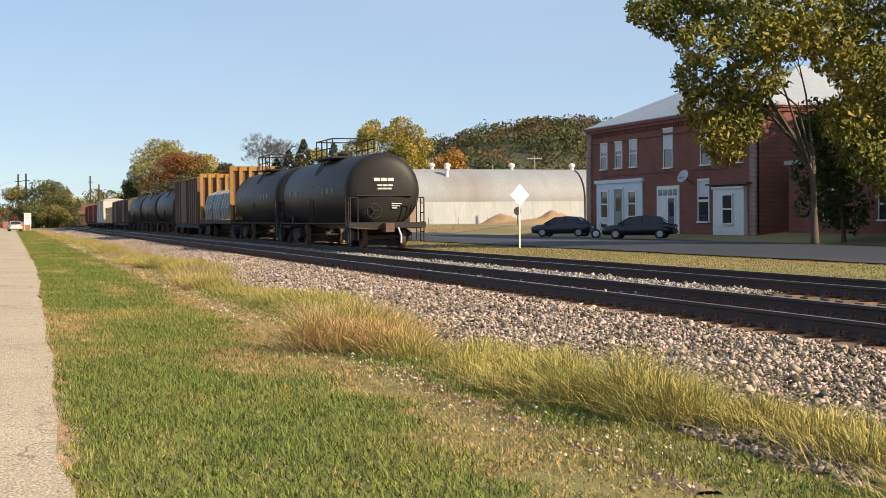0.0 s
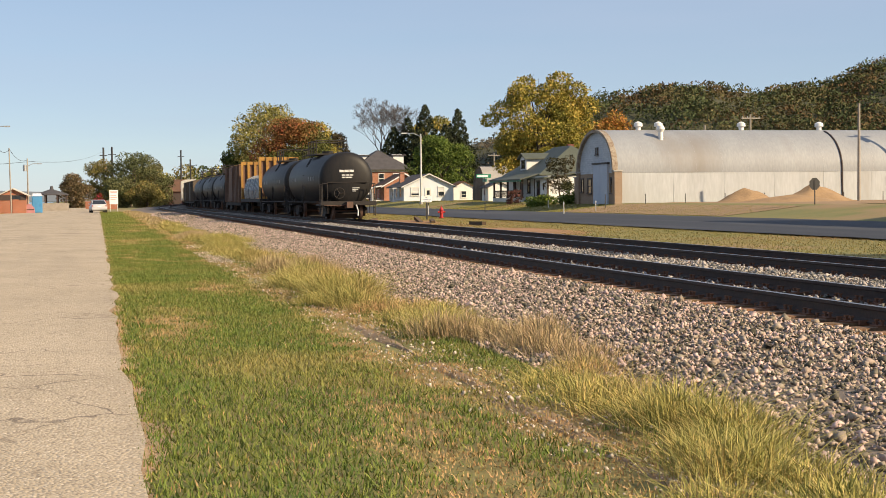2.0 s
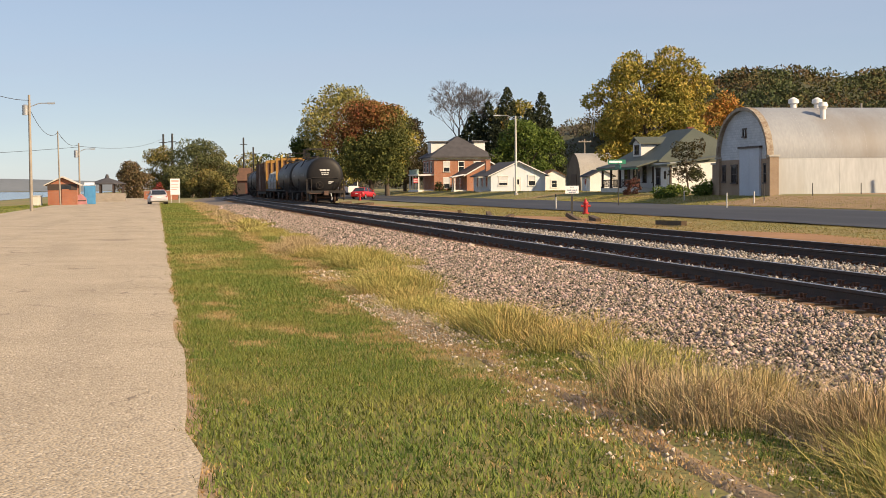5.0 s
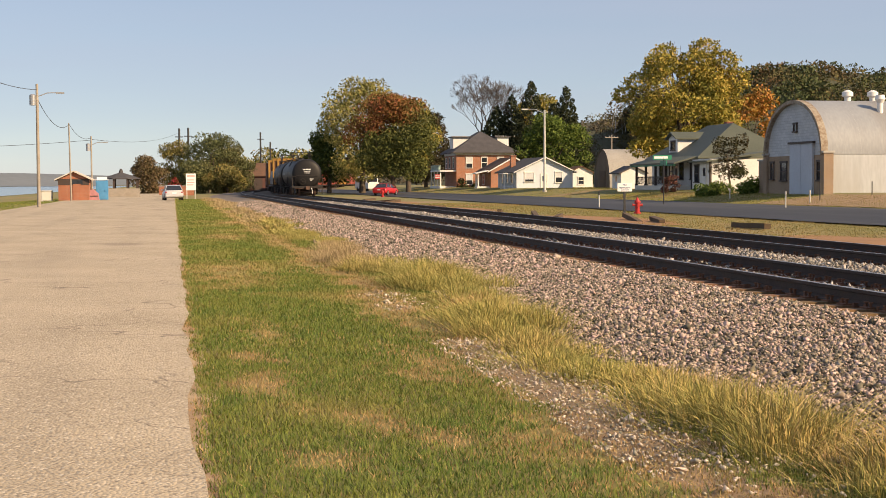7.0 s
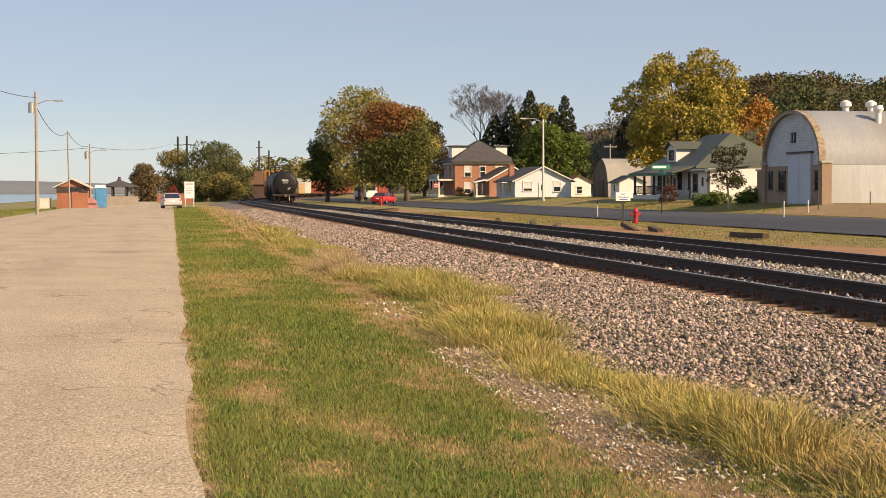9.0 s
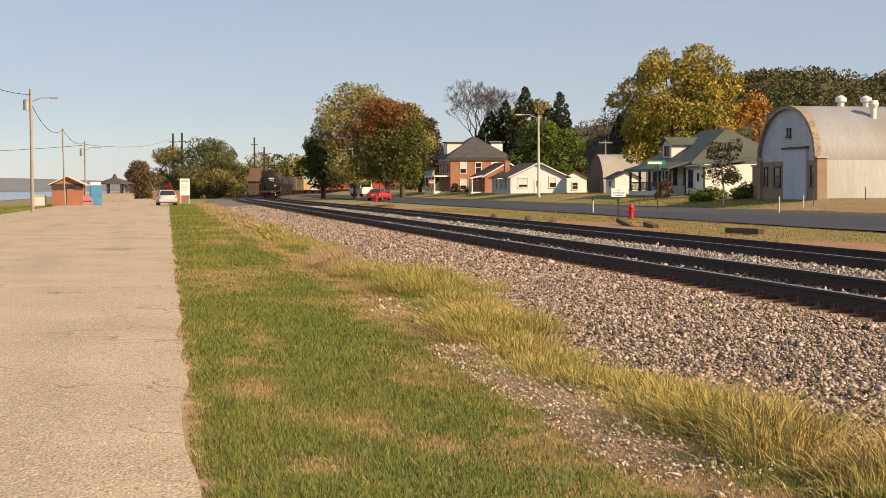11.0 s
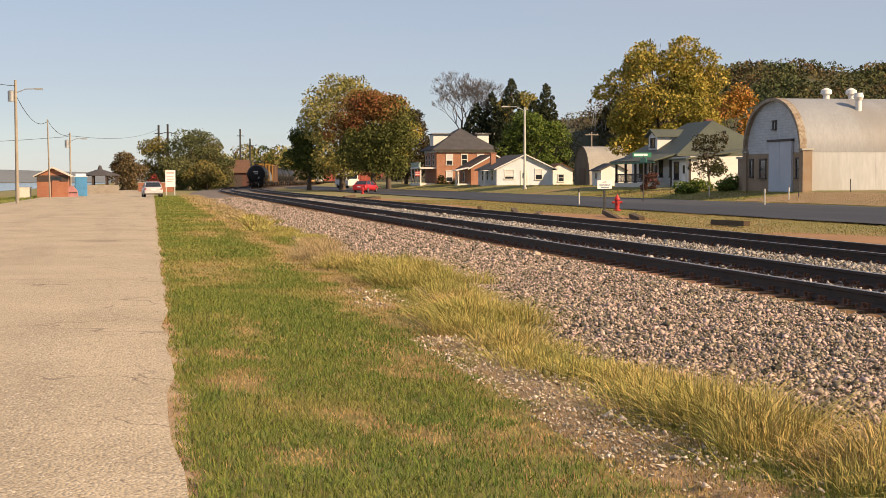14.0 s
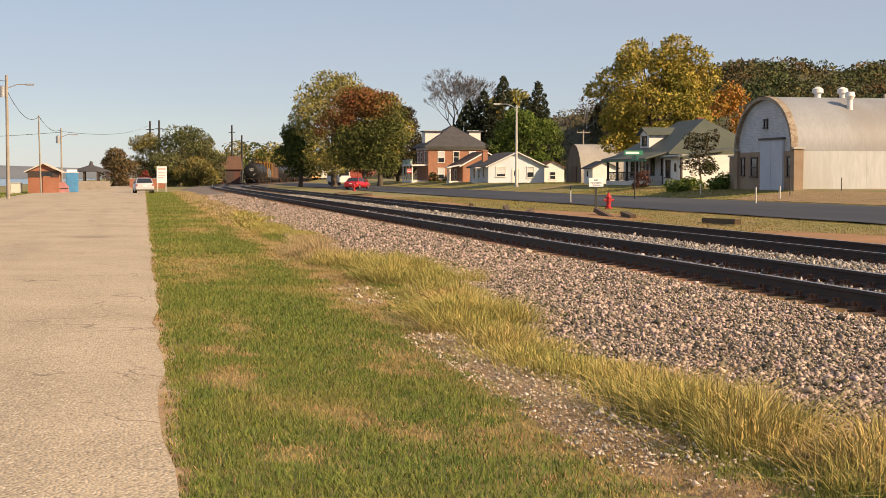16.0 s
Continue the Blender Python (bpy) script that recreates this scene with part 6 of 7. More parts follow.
for x, y, rx, ry, sd in ((17.8, 60, 2.6, 9.0, 3.0), (17.2, 86, 1.8, 8.0, 7.0), (17.6, 118, 2.0, 10.0, 5.0), (18.2, 34, 2.0, 7.0, 9.0)):
    d, n = Mesh(), 40
    ring = [(x + rx * math.cos(6.2832 * i / n) * (1 + 0.35 * noise.noise((math.cos(6.2832 * i / n) * 2, math.sin(6.2832 * i / n) * 2, sd))), y + ry * math.sin(6.2832 * i / n) * (1 + 0.3 * noise.noise((math.cos(6.2832 * i / n) * 3, math.sin(6.2832 * i / n) * 3, sd + 4))), -0.052) for i in range(n)]
    d.add([(x, y, 0.02)] + ring, [(0, 1 + i, 1 + (i + 1) % n) for i in range(n)], 0, True)
    tagged(part("bare_patch", d, mat("orange_soil", (0.36, 0.19, 0.085), (0.25, 0.14, 0.065), 0.95, 0.7, 9.0, 0.6)), "bare orange-brown soil beside the tracks", "ground", kind="structure")
for i, (x, y, a, l) in enumerate(((16.6, 112, 40, 2.4), (17.0, 118, -30, 2.2), (16.2, 64, 80, 2.6), (16.6, 61.5, 70, 2.4), (16.0, 90, 20, 2.0), (17.4, 130, 60, 2.6), (18.5, 57, 84, 3.0), (18.9, 55, 80, 2.6), (16.8, 74, 75, 2.2), (19.5, 47, 88, 3.2))):
    o = tagged(part("old_tie", Mesh().box(-l / 2, l / 2, -0.11, 0.11, 0, 0.18), mat("old_tie_wood", (0.13, 0.085, 0.05), (0.08, 0.055, 0.035), 0.95, 4.0, 30.0, 0.4), at=pose(x, y, -0.04, random.uniform(-8, 8), random.uniform(-6, 6), a)), "discarded weathered railway tie in the grass", "timber", "old ties beside the track")
bush = clumps(2.4, 1.4, 0.1, 1.0, 12, 0.7, 91)
tree("weed_bush", 46.0, 108.5, 0.55, 0.3, 0.04, [(x, y, z, a, b, c * 0.8) for x, y, z, a, b, c in bush], L_BRIGHT, 2600, 0.14, "low green weeds and brush beside the barn", 91, "bush")
tree("weed_bush", 43.2, 112, 0.4, 0.3, 0.04, clumps(1.6, 1.4, 0.1, 0.8, 10, 0.6, 92), L_BRIGHT, 1800, 0.14, "low green weeds and brush beside the barn", 92, "bush")
tree("dry_bush", 44.6, 126.5, 0.5, 0.3, 0.04, clumps(1.0, 1.0, 0.1, 1.3, 9, 0.45, 93), leaf_mat("leaf_maroon", (0.14, 0.06, 0.045), (0.1, 0.05, 0.035)), 900, 0.12, "dry reddish bush by the house steps", 93, "bush")
for x, y, s in ((48.0, 239.0, 94), (50.6, 239.0, 95), (53.0, 239.0, 96)):
    tree("hedge_bush", x, y, 0.4, 0.3, 0.05, clumps(1.3, 0.6, 0.2, 1.5, 8, 0.5, s), L_DARK, 900, 0.16, "dark clipped bush along the brick house", s, "bush")
# pylon on the far slope
p = thing("lattice_tower", pose(151, 480, 18), "steel lattice power tower on the far slope", "power tower")
for sx in (-1, 1):
    for sy in (-1, 1):
        part("leg", Mesh().tube((sx * 2, sy * 2, 0), (sx * 0.3, sy * 0.3, 15), 0.12, 0.08, 5), M_GALV, p)
br = Mesh()
for k in range(5):
    a, b = 2 - 1.7 * k / 5, 2 - 1.7 * (k + 1) / 5
    br.tube((-a, -a, 3 * k), (b, -b, 3 * k + 3), 0.06, n=4).tube((a, -a, 3 * k), (-b, -b, 3 * k + 3), 0.06, n=4)
for z in (11.5, 14.0):
    br.tube((-2.6, 0, z), (2.6, 0, z), 0.1, n=4)
part("bracing", br, M_GALV, p)


# ---- vehicles ----
M_TYRE = mat("tyre", (0.02, 0.02, 0.02), (0.03, 0.03, 0.03), 0.9)
M_CHROME = mat("rim_metal", (0.5, 0.5, 0.52), (0.4, 0.4, 0.42), 0.3, metal=0.8)
M_TAIL = mat("tail_lamp", (0.35, 0.02, 0.02), (0.28, 0.015, 0.015), 0.3)


def car_body(paint, L=4.5, W=1.75):
    """A saloon: a lofted lower body and cabin, nose towards +y."""
    lower = [(-0.5, 0.42, 0.72, 0.86), (-0.49, 0.3, 0.9, 0.97), (-0.3, 0.24, 0.98, 1.0), (0.0, 0.22, 0.93, 1.0), (0.25, 0.22, 0.9, 1.0), (0.4, 0.24, 0.82, 0.97), (0.485, 0.3, 0.7, 0.9), (0.5, 0.42, 0.6, 0.78)]
    m = Mesh()

    def loft(rows, mi):
        rings = []
        for u, z0, z1, w in rows:
            h = W / 2 * w
            rings.append([(-h * 0.94, u * L, z0), (-h, u * L, z0 + (z1 - z0) * 0.3), (-h, u * L, z0 + (z1 - z0) * 0.75), (-h * 0.86, u * L, z1), (h * 0.86, u * L, z1), (h, u * L, z0 + (z1 - z0) * 0.75), (h, u * L, z0 + (z1 - z0) * 0.3), (h * 0.94, u * L, z0)])
        k = len(rings)
        fs = [(j * 8 + i, j * 8 + (i + 1) % 8, j * 8 + 8 + (i + 1) % 8, j * 8 + 8 + i) for j in range(k - 1) for i in range(8)]
        m.add([v for r in rings for v in r], fs + [tuple(range(8)), tuple(range(8 * k - 8, 8 * k))[::-1]], mi, True)
    loft(lower, 0)
    return m


def car(name, m, paint, label, L=4.5, W=1.75):
    c = thing(name, m, label, "car")
    part("body", car_body(paint, L, W), paint, c)
    cab = Mesh()
    rows = [(-0.4, 0.92, 0.96), (-0.26, 0.9, 1.38), (-0.08, 0.9, 1.44), (0.1, 0.9, 1.36), (0.27, 0.88, 0.92)]
    rings = [[(-W * 0.44, u * L, z0), (-W * 0.44 + (z1 - z0) * 0.32, u * L, z1), (W * 0.44 - (z1 - z0) * 0.32, u * L, z1), (W * 0.44, u * L, z0)] for u, z0, z1 in rows]
    for a, b in zip(rings, rings[1:]):
        cab.add(a + b, [(0, 1, 5, 4), (2, 3, 7, 6)], 1, False)
        cab.add([a[1], a[2], b[2], b[1]], [(0, 1, 2, 3)], 0 if (a, b) not in ((rings[0], rings[1]), (rings[3], rings[4])) else 1)
    part("cabin", cab, [paint, M_GLASS], c)
    for sx in (-1, 1):
        for u, u2, z in ((-0.26, -0.4, 1.37), (0.1, 0.27, 1.35), (-0.06, -0.06, 1.4)):
            part("pillar", Mesh().tube((sx * W * 0.36, u * L, z), (sx * W * 0.44, u2 * L, 0.93), 0.035, n=5), paint, c)
    wheel = Mesh().tube((-0.1, 0, 0), (0.1, 0, 0), 0.31, n=18)
    wm = wheel.data("tyre", M_TYRE)
    rm = Mesh().tube((-0.105, 0, 0), (0.105, 0, 0), 0.2, n=14).data("rim", M_CHROME)
    for sx in (-1, 1):
        for sy in (-0.31, 0.3):
            w = part("wheel", wm, None, c, at=pose(sx * (W / 2 - 0.1), sy * L, 0.31))
            part("rim", rm, None, w)
        part("tail_lamp", Mesh().box(sx * W * 0.42 - 0.1, sx * W * 0.42 + 0.06, -L * 0.5 - 0.008, -L * 0.48, 0.7, 0.82), M_TAIL, c)
        part("headlamp", Mesh().box(sx * W * 0.38 - 0.16, sx * W * 0.38 + 0.12, L * 0.47, L * 0.497, 0.55, 0.68), M_CHROME, c)
        part("mirror", Mesh().box(sx * W * 0.52 - 0.09, sx * W * 0.52 + 0.09, 0.2 * L, 0.23 * L, 0.92, 1.05), paint, c)
    part("number_plate", Mesh().box(-0.2, 0.2, -L * 0.5 - 0.012, -L * 0.49, 0.62, 0.74), M_SIGNW, c)
    part("bumper", Mesh().box(-W * 0.46, W * 0.46, -L * 0.5 - 0.05, -L * 0.48, 0.36, 0.52), paint, c)
    return c


M_NAVY = mat("navy_paint", (0.02, 0.028, 0.04), (0.016, 0.022, 0.032), 0.25, 1.0, 5.0, spec=0.6)
M_BLKCAR = mat("black_car_paint", (0.012, 0.012, 0.015), (0.01, 0.01, 0.012), 0.2, 1.0, 5.0, spec=0.6)
M_SILVER = mat("silver_paint", (0.55, 0.55, 0.56), (0.48, 0.48, 0.5), 0.3, 1.0, 5.0, spec=0.6)
M_REDCAR = mat("red_car_paint", (0.5, 0.02, 0.025), (0.42, 0.015, 0.02), 0.3, 1.0, 5.0, spec=0.6)
car("parked_car", pose(36.6, 24.0, 0.06, 0, 0, 52), M_NAVY, "dark blue saloon car parked at the brick building", 4.3)
car("parked_car", pose(36.8, 11.6, 0.06, 0, 0, 56), M_BLKCAR, "black saloon car parked by the entrance", 4.5)
car("white_car", pose(-0.1, 140, 0.02, 0, 0, 4), M_SILVER, "silver-white saloon car on the road near its end", 4.6)
car("red_car", pose(25.6, 176, 0.02, 0, 0, -30), M_REDCAR, "red car standing under the maple", 4.5)
v = thing("delivery_van", pose(34.6, 262, 0.0, 0, 0, -168), "white bus-like van parked far down the street", "van")
part("body", Mesh().box(-1.1, 1.1, -3.2, 3.0, 0.5, 2.9).box(-1.05, 1.05, 3.0, 3.7, 0.5, 1.6), M_WHITE, v)
part("windscreen", Mesh().box(-0.95, 0.95, 2.98, 3.03, 1.7, 2.6), M_GLASS, v)
for y in (-2.6, -1.5, -0.4, 0.7, 1.8):
    part("side_window", Mesh().box(-1.12, 1.12, y, y + 0.85, 1.6, 2.4), M_GLASS, v)
for sx in (-1, 1):
    for y in (-2.0, 2.2):
        part("wheel", Mesh().tube((sx * 0.85, y, 0.42), (sx * 1.1, y, 0.42), 0.42, n=14), M_TYRE, v)
k = thing("motorcycle", pose(37.2, 17.6, 0.0, 0, 8, 70), "dark motorcycle on its stand between the cars", "motorcycle")
for y in (-0.75, 0.75):
    w = part("wheel", Mesh().tube((-0.07, y, 0.32), (0.07, y, 0.32), 0.32, n=18), M_TYRE, k)
    part("rim", Mesh().tube((-0.075, y, 0.32), (0.075, y, 0.32), 0.2, n=14), M_CHROME, w)
part("frame", Mesh().path([(0, -0.75, 0.32), (0, -0.2, 0.5), (0, 0.3, 0.75), (0, 0.75, 0.32)], 0.05).path([(0, 0.75, 0.32), (0, 0.5, 0.95)], 0.035), M_CHROME, k)
part("tank", Mesh().prism([(-0.05, 0.72), (0.42, 0.78), (0.4, 0.95), (0.0, 0.92)], "x", -0.14, 0.14), M_NAVY, k)
part("seat", Mesh().prism([(-0.75, 0.7), (-0.05, 0.68), (-0.05, 0.8), (-0.75, 0.84)], "x", -0.13, 0.13), M_TYRE, k)
part("engine", Mesh().box(-0.16, 0.16, -0.25, 0.25, 0.25, 0.62), M_CHROME, k)
part("handlebar", Mesh().path([(-0.36, 0.35, 1.05), (0, 0.5, 0.98), (0.36, 0.35, 1.05)], 0.02), M_CHROME, k)

# ---- the train ----
M_TANK = mat("tank_black", (0.013, 0.0135, 0.015), (0.022, 0.02, 0.019), 0.5, 0.9, 8.0, 0.04, stretch=(1.0, 1.0, 0.35), c=(0.026, 0.023, 0.021), spec=0.22)
M_UNDER = mat("underframe", (0.018, 0.016, 0.015), (0.032, 0.025, 0.021), 0.8, 2.0, 15.0)
M_STENCIL = mat("stencil_white", (0.7, 0.7, 0.68), (0.55, 0.55, 0.53), 0.6)
M_YELLOW = mat("freight_yellow", (0.42, 0.23, 0.045), (0.28, 0.14, 0.03), 0.6, 0.8, 8.0)
M_TARP = mat("blue_wrap", (0.03, 0.042, 0.07), (0.075, 0.09, 0.115), 0.45, 1.2, 6.0, 0.3)
M_FRBROWN = mat("freight_brown", (0.17, 0.095, 0.06), (0.11, 0.065, 0.045), 0.8, 0.5, 8.0)
M_FRRED = mat("freight_red", (0.3, 0.065, 0.045), (0.2, 0.05, 0.035), 0.7, 0.5, 8.0)
M_FRGREY = mat("freight_grey", (0.15, 0.115, 0.08), (0.1, 0.075, 0.055), 0.8, 0.5, 8.0)
M_LUMBER = mat("lumber", (0.5, 0.34, 0.17), (0.4, 0.26, 0.13), 0.8, 2.0, 12.0)
CARS = []
WHEEL = Mesh()
for sx in (-1, 1):
    WHEEL.tube((sx * 0.69, 0, 0), (sx * 0.8, 0, 0), 0.42, 0.42, 22)
    WHEEL.tube((sx * 0.655, 0, 0), (sx * 0.69, 0, 0), 0.455, 0.455, 22)
    WHEEL.tube((sx * 0.79, 0, 0), (sx * 0.83, 0, 0), 0.16, 0.12, 10)
WHEEL.tube((-0.7, 0, 0), (0.7, 0, 0), 0.08, n=8)
for k_ in range(4):
    WHEEL.box(-0.806, 0.806, -0.03, 0.03, 0.12, 0.36, 1, pose(0, 0, 0, 90 * k_))
M_WHEEL = mat("wheel_rust", (0.16, 0.085, 0.055), (0.09, 0.055, 0.04), 0.7, 3.0, 20.0)
WHEEL = WHEEL.data("wheelset", [M_WHEEL, M_UNDER])
FRAME = Mesh()
for sx in (-1, 1):
    FRAME.prism([(-1.15, 0.3), (-0.95, 0.62), (-0.35, 0.72), (0.35, 0.72), (0.95, 0.62), (1.15, 0.3), (0.8, 0.36), (0.35, 0.14), (-0.35, 0.14), (-0.8, 0.36)], "x", sx * 0.98 - 0.08, sx * 0.98 + 0.08)
    FRAME.box(sx * 0.98 - 0.11, sx * 0.98 + 0.11, -1.05, -0.75, 0.3, 0.58).box(sx * 0.98 - 0.11, sx * 0.98 + 0.11, 0.75, 1.05, 0.3, 0.58)
    for q in (-0.16, 0.0, 0.16):
        FRAME.tube((sx * 0.98, q, 0.2), (sx * 0.98, q, 0.6), 0.06, n=8)
FRAME.box(-0.98, 0.98, -0.2, 0.2, 0.42, 0.72)
FRAME = FRAME.data("truck_frame", M_UNDER)
SPIN = []


def trucks(e, L, spin=False):
    for y in (-L / 2 + 2.1, L / 2 - 2.1):
        tr = part("truck", FRAME, None, e, at=pose(0, y, TOP))
        for d in (-0.9, 0.9):
            w = part("wheelset", WHEEL, None, tr, at=pose(0, d, 0.42))
            if spin and y < 0:
                SPIN.append((w, d))
    for sy in (-1, 1):
        cp = Mesh()
        cp.box(-0.12, 0.12, sy * (L / 2 - 1.3) - 0.7, sy * (L / 2 - 1.3) + 0.7, TOP + 0.62, TOP + 0.84)
        cp.box(-0.16, 0.16, sy * (L / 2 - 0.32) - 0.3, sy * (L / 2 - 0.32) + 0.3, TOP + 0.6, TOP + 0.92)
        part("coupler", cp, M_WHEEL, e, "rusty knuckle coupler")


def joined(e, L):
    start = CARS[-1][1] + CARS[-1][2] / 2 if CARS else 0.0
    CARS.append((e, start + L / 2, L))


def tank_car(L, label, detail=True, dome=True):
    e = thing("tank_car", pose(0, 0, 0), label, "tank car", "cars of the train")
    R, zc = 1.41, 2.46
    y0, y1 = -L / 2 + 0.75, L / 2 - 0.75
    t = Mesh()
    head = [(0.0, 0.25), (0.03, 0.65), (0.08, 0.98), (0.14, 1.18), (0.22, 1.31), (0.32, 1.38), (0.44, R)]
    prof = [(y0 + d, r) for d, r in head] + [(y1 - d, r) for d, r in head[::-1]]
    n = 40
    vs = [(r * math.cos(6.2832 * i / n), y, zc + r * math.sin(6.2832 * i / n)) for y, r in prof for i in range(n)]
    t.add(vs, [(j * n + i, j * n + (i + 1) % n, (j + 1) * n + (i + 1) % n, (j + 1) * n + i) for j in range(len(prof) - 1) for i in range(n)], 0, True)
    t.add(vs[:n], [tuple(range(n))], 0, True)
    t.add(vs[-n:], [tuple(range(n))[::-1]], 0, True)
    part("tank", t, M_TANK, e)
    for y in (y0 + 0.6, y0 + (y1 - y0) * 0.33, y0 + (y1 - y0) * 0.66, y1 - 0.6):
        part("band", Mesh().tube((0, y - 0.04, zc), (0, y + 0.04, zc), R + 0.02, n=40, caps=False), M_TANK, e)
    for sy, ye in ((-1, y0), (1, y1)):
        part("head_ledge", Mesh().box(-1.05, 1.05, ye - 0.03 if sy < 0 else ye - 0.1, ye + 0.1 if sy < 0 else ye + 0.03, zc - 0.2, zc - 0.16), M_UNDER, e)
        ef = Mesh().box(-1.45, 1.45, sy * (L / 2 - 0.5) - 0.12, sy * (L / 2 - 0.5) + 0.12, TOP + 0.75, TOP + 0.95)
        ef.box(-1.4, 1.4, sy * (L / 2 - 1.6) - 0.9, sy * (L / 2 - 1.6) + 0.9, TOP + 0.72, TOP + 0.8)
        ef.prism([(-1.2, TOP + 0.8), (1.2, TOP + 0.8), (1.05, 2.0), (-1.05, 2.0)], "y", sy * (L / 2 - 1.9) - 0.1, sy * (L / 2 - 1.9) + 0.1)
        part("end_sill", ef, M_UNDER, e)
        for sx in (-1, 1):
            g = Mesh()
            for dy in (0.0, 0.45):
                yy = sy * (L / 2 - 0.55 - dy)
                g.tube((sx * 1.42, yy, TOP + 0.2), (sx * 1.42, yy, 2.2), 0.022, n=6)
            for z in (0.6, 0.95, 1.3, 1.65, 2.0):
                g.tube((sx * 1.42, sy * (L / 2 - 0.55), z), (sx * 1.42, sy * (L / 2 - 1.0), z), 0.018, n=6)
            for dx in (0.0, 0.28):
                g.tube((sx * (1.38 - dx), sy * (L / 2 - 0.42), TOP + 0.3), (sx * (1.38 - dx), sy * (L / 2 - 0.42), 2.2), 0.022, n=6)
            g.tube((sx * 1.38, sy * (L / 2 - 0.42), 2.2), (sx * 1.1, sy * (L / 2 - 0.42), 2.2), 0.022, n=6)
            part("ladder", g, M_UNDER, e)
    sl = Mesh()
    for sx in (-1, 1):
        sl.tube((sx * 1.42, -L / 2 + 0.9, TOP + 0.9), (sx * 1.42, L / 2 - 0.9, TOP + 0.9), 0.03, n=6)
    part("side_rail", sl, M_UNDER, e)
    top = zc + R
    pf = Mesh().box(-0.9, 0.9, -1.6, 1.6, top - 0.02, top + 0.05)
    part("top_platform", pf, M_UNDER, e)
    rl = Mesh()
    for sx in (-0.85, 0.85):
        for z in (0.38, 0.75):
            rl.tube((sx, -1.55, top + z), (sx, 1.55, top + z), 0.025, n=6)
        for y in (-1.55, -0.5, 0.5, 1.55):
            rl.tube((sx, y, top), (sx, y, top + 0.75), 0.028, n=6)
    for y in (-1.55, 1.55):
        rl.tube((-0.85, y, top + 0.75), (0.85, y, top + 0.75), 0.025, n=6)
    part("top_railing", rl, M_UNDER, e)
    if dome:
        part("valve_dome", Mesh().tube((0, 0, top - 0.05), (0, 0, top + 0.22), 0.32, 0.3, 16).tube((0, 0.9, top - 0.05), (0, 0.9, top + 0.16), 0.2, 0.18, 14), M_TANK, e)
    for sx in (-1, 1):
        ldr = Mesh()
        for y in (-0.25, 0.25):
            ldr.path([(sx * 1.4, y, TOP + 0.9), (sx * 1.38, y, zc), (sx * 1.18, y, zc + 0.78), (sx * 0.8, y, top)], 0.02)
        for i in range(7):
            z = TOP + 0.95 + i * 0.24
            ldr.tube((sx * 1.39, -0.25, z), (sx * 1.39, 0.25, z), 0.016, n=5)
        part("side_ladder", ldr, M_UNDER, e)
    if detail:
        mk = Mesh()
        for w, z, x in ((0.78, 0.52, -0.02), (0.62, 0.34, 0.02), (0.55, 0.22, 0.0)):
            hgt = 0.12 if z > 0.5 else 0.06
            for k in range(3):
                mk.box(x - w / 2 + k * w / 3, x - w / 2 + (k + 0.86) * w / 3, y0 - 0.012, y0 + 0.3, zc + z - 0.18, zc + z - 0.18 + hgt)
        part("stencil", mk, M_STENCIL, e, "white stencilled lettering bars")
        part("placard", Mesh().box(0.25, 0.62, y0 - 0.012, y0 + 0.3, zc - 0.5, zc - 0.46).box(0.25, 0.55, y0 - 0.012, y0 + 0.3, zc - 0.58, zc - 0.55).box(0.25, 0.45, y0 - 0.012, y0 + 0.3, zc - 0.66, zc - 0.62), M_STENCIL, e)
        br = Mesh()
        for i in range(18):
            a, b = 6.2832 * i / 18, 6.2832 * (i + 1) / 18
            br.tube((-0.45 + 0.27 * math.cos(a), y0 - 0.14, zc - 0.75 + 0.27 * math.sin(a)), (-0.45 + 0.27 * math.cos(b), y0 - 0.14, zc - 0.75 + 0.27 * math.sin(b)), 0.02, n=5)
        for i in range(3):
            a = 2.094 * i
            br.tube((-0.45, y0 - 0.14, zc - 0.75), (-0.45 + 0.27 * math.cos(a), y0 - 0.14, zc - 0.75 + 0.27 * math.sin(a)), 0.018, n=5)
        br.tube((-0.45, y0 - 0.14, zc - 0.75), (-0.45, y0 + 0.4, zc - 0.75), 0.04, n=6)
        part("brake_wheel", br, M_UNDER, e)
        part("air_hose", Mesh().path([(0.35, -L / 2 + 0.2, TOP + 0.75), (0.42, -L / 2 + 0.05, TOP + 0.45), (0.4, -L / 2, TOP + 0.2)], 0.035), M_STENCIL, e, "pale air hose")
        part("uncoupling_lever", Mesh().path([(-1.3, -L / 2 + 0.3, TOP + 0.75), (-0.5, -L / 2 + 0.25, TOP + 0.7), (0.1, -L / 2 + 0.2, TOP + 0.85)], 0.022), M_WHEEL, e)
    # worn marks on the flank
    for y, w in ((-L * 0.28, 0.25), (-L * 0.22, 0.25), (-L * 0.16, 0.25), (L * 0.2, 0.5), (L * 0.3, 0.3)):
        for sx in (-1, 1):
            part("flank_stencil", box(sx * R - 0.012, sx * R + 0.012, y, y + w, zc - 0.05, zc + 0.16), mat("stencil_grey", (0.25, 0.25, 0.25), (0.18, 0.18, 0.18)), e)
    trucks(e, L, detail)
    joined(e, L)
    return e


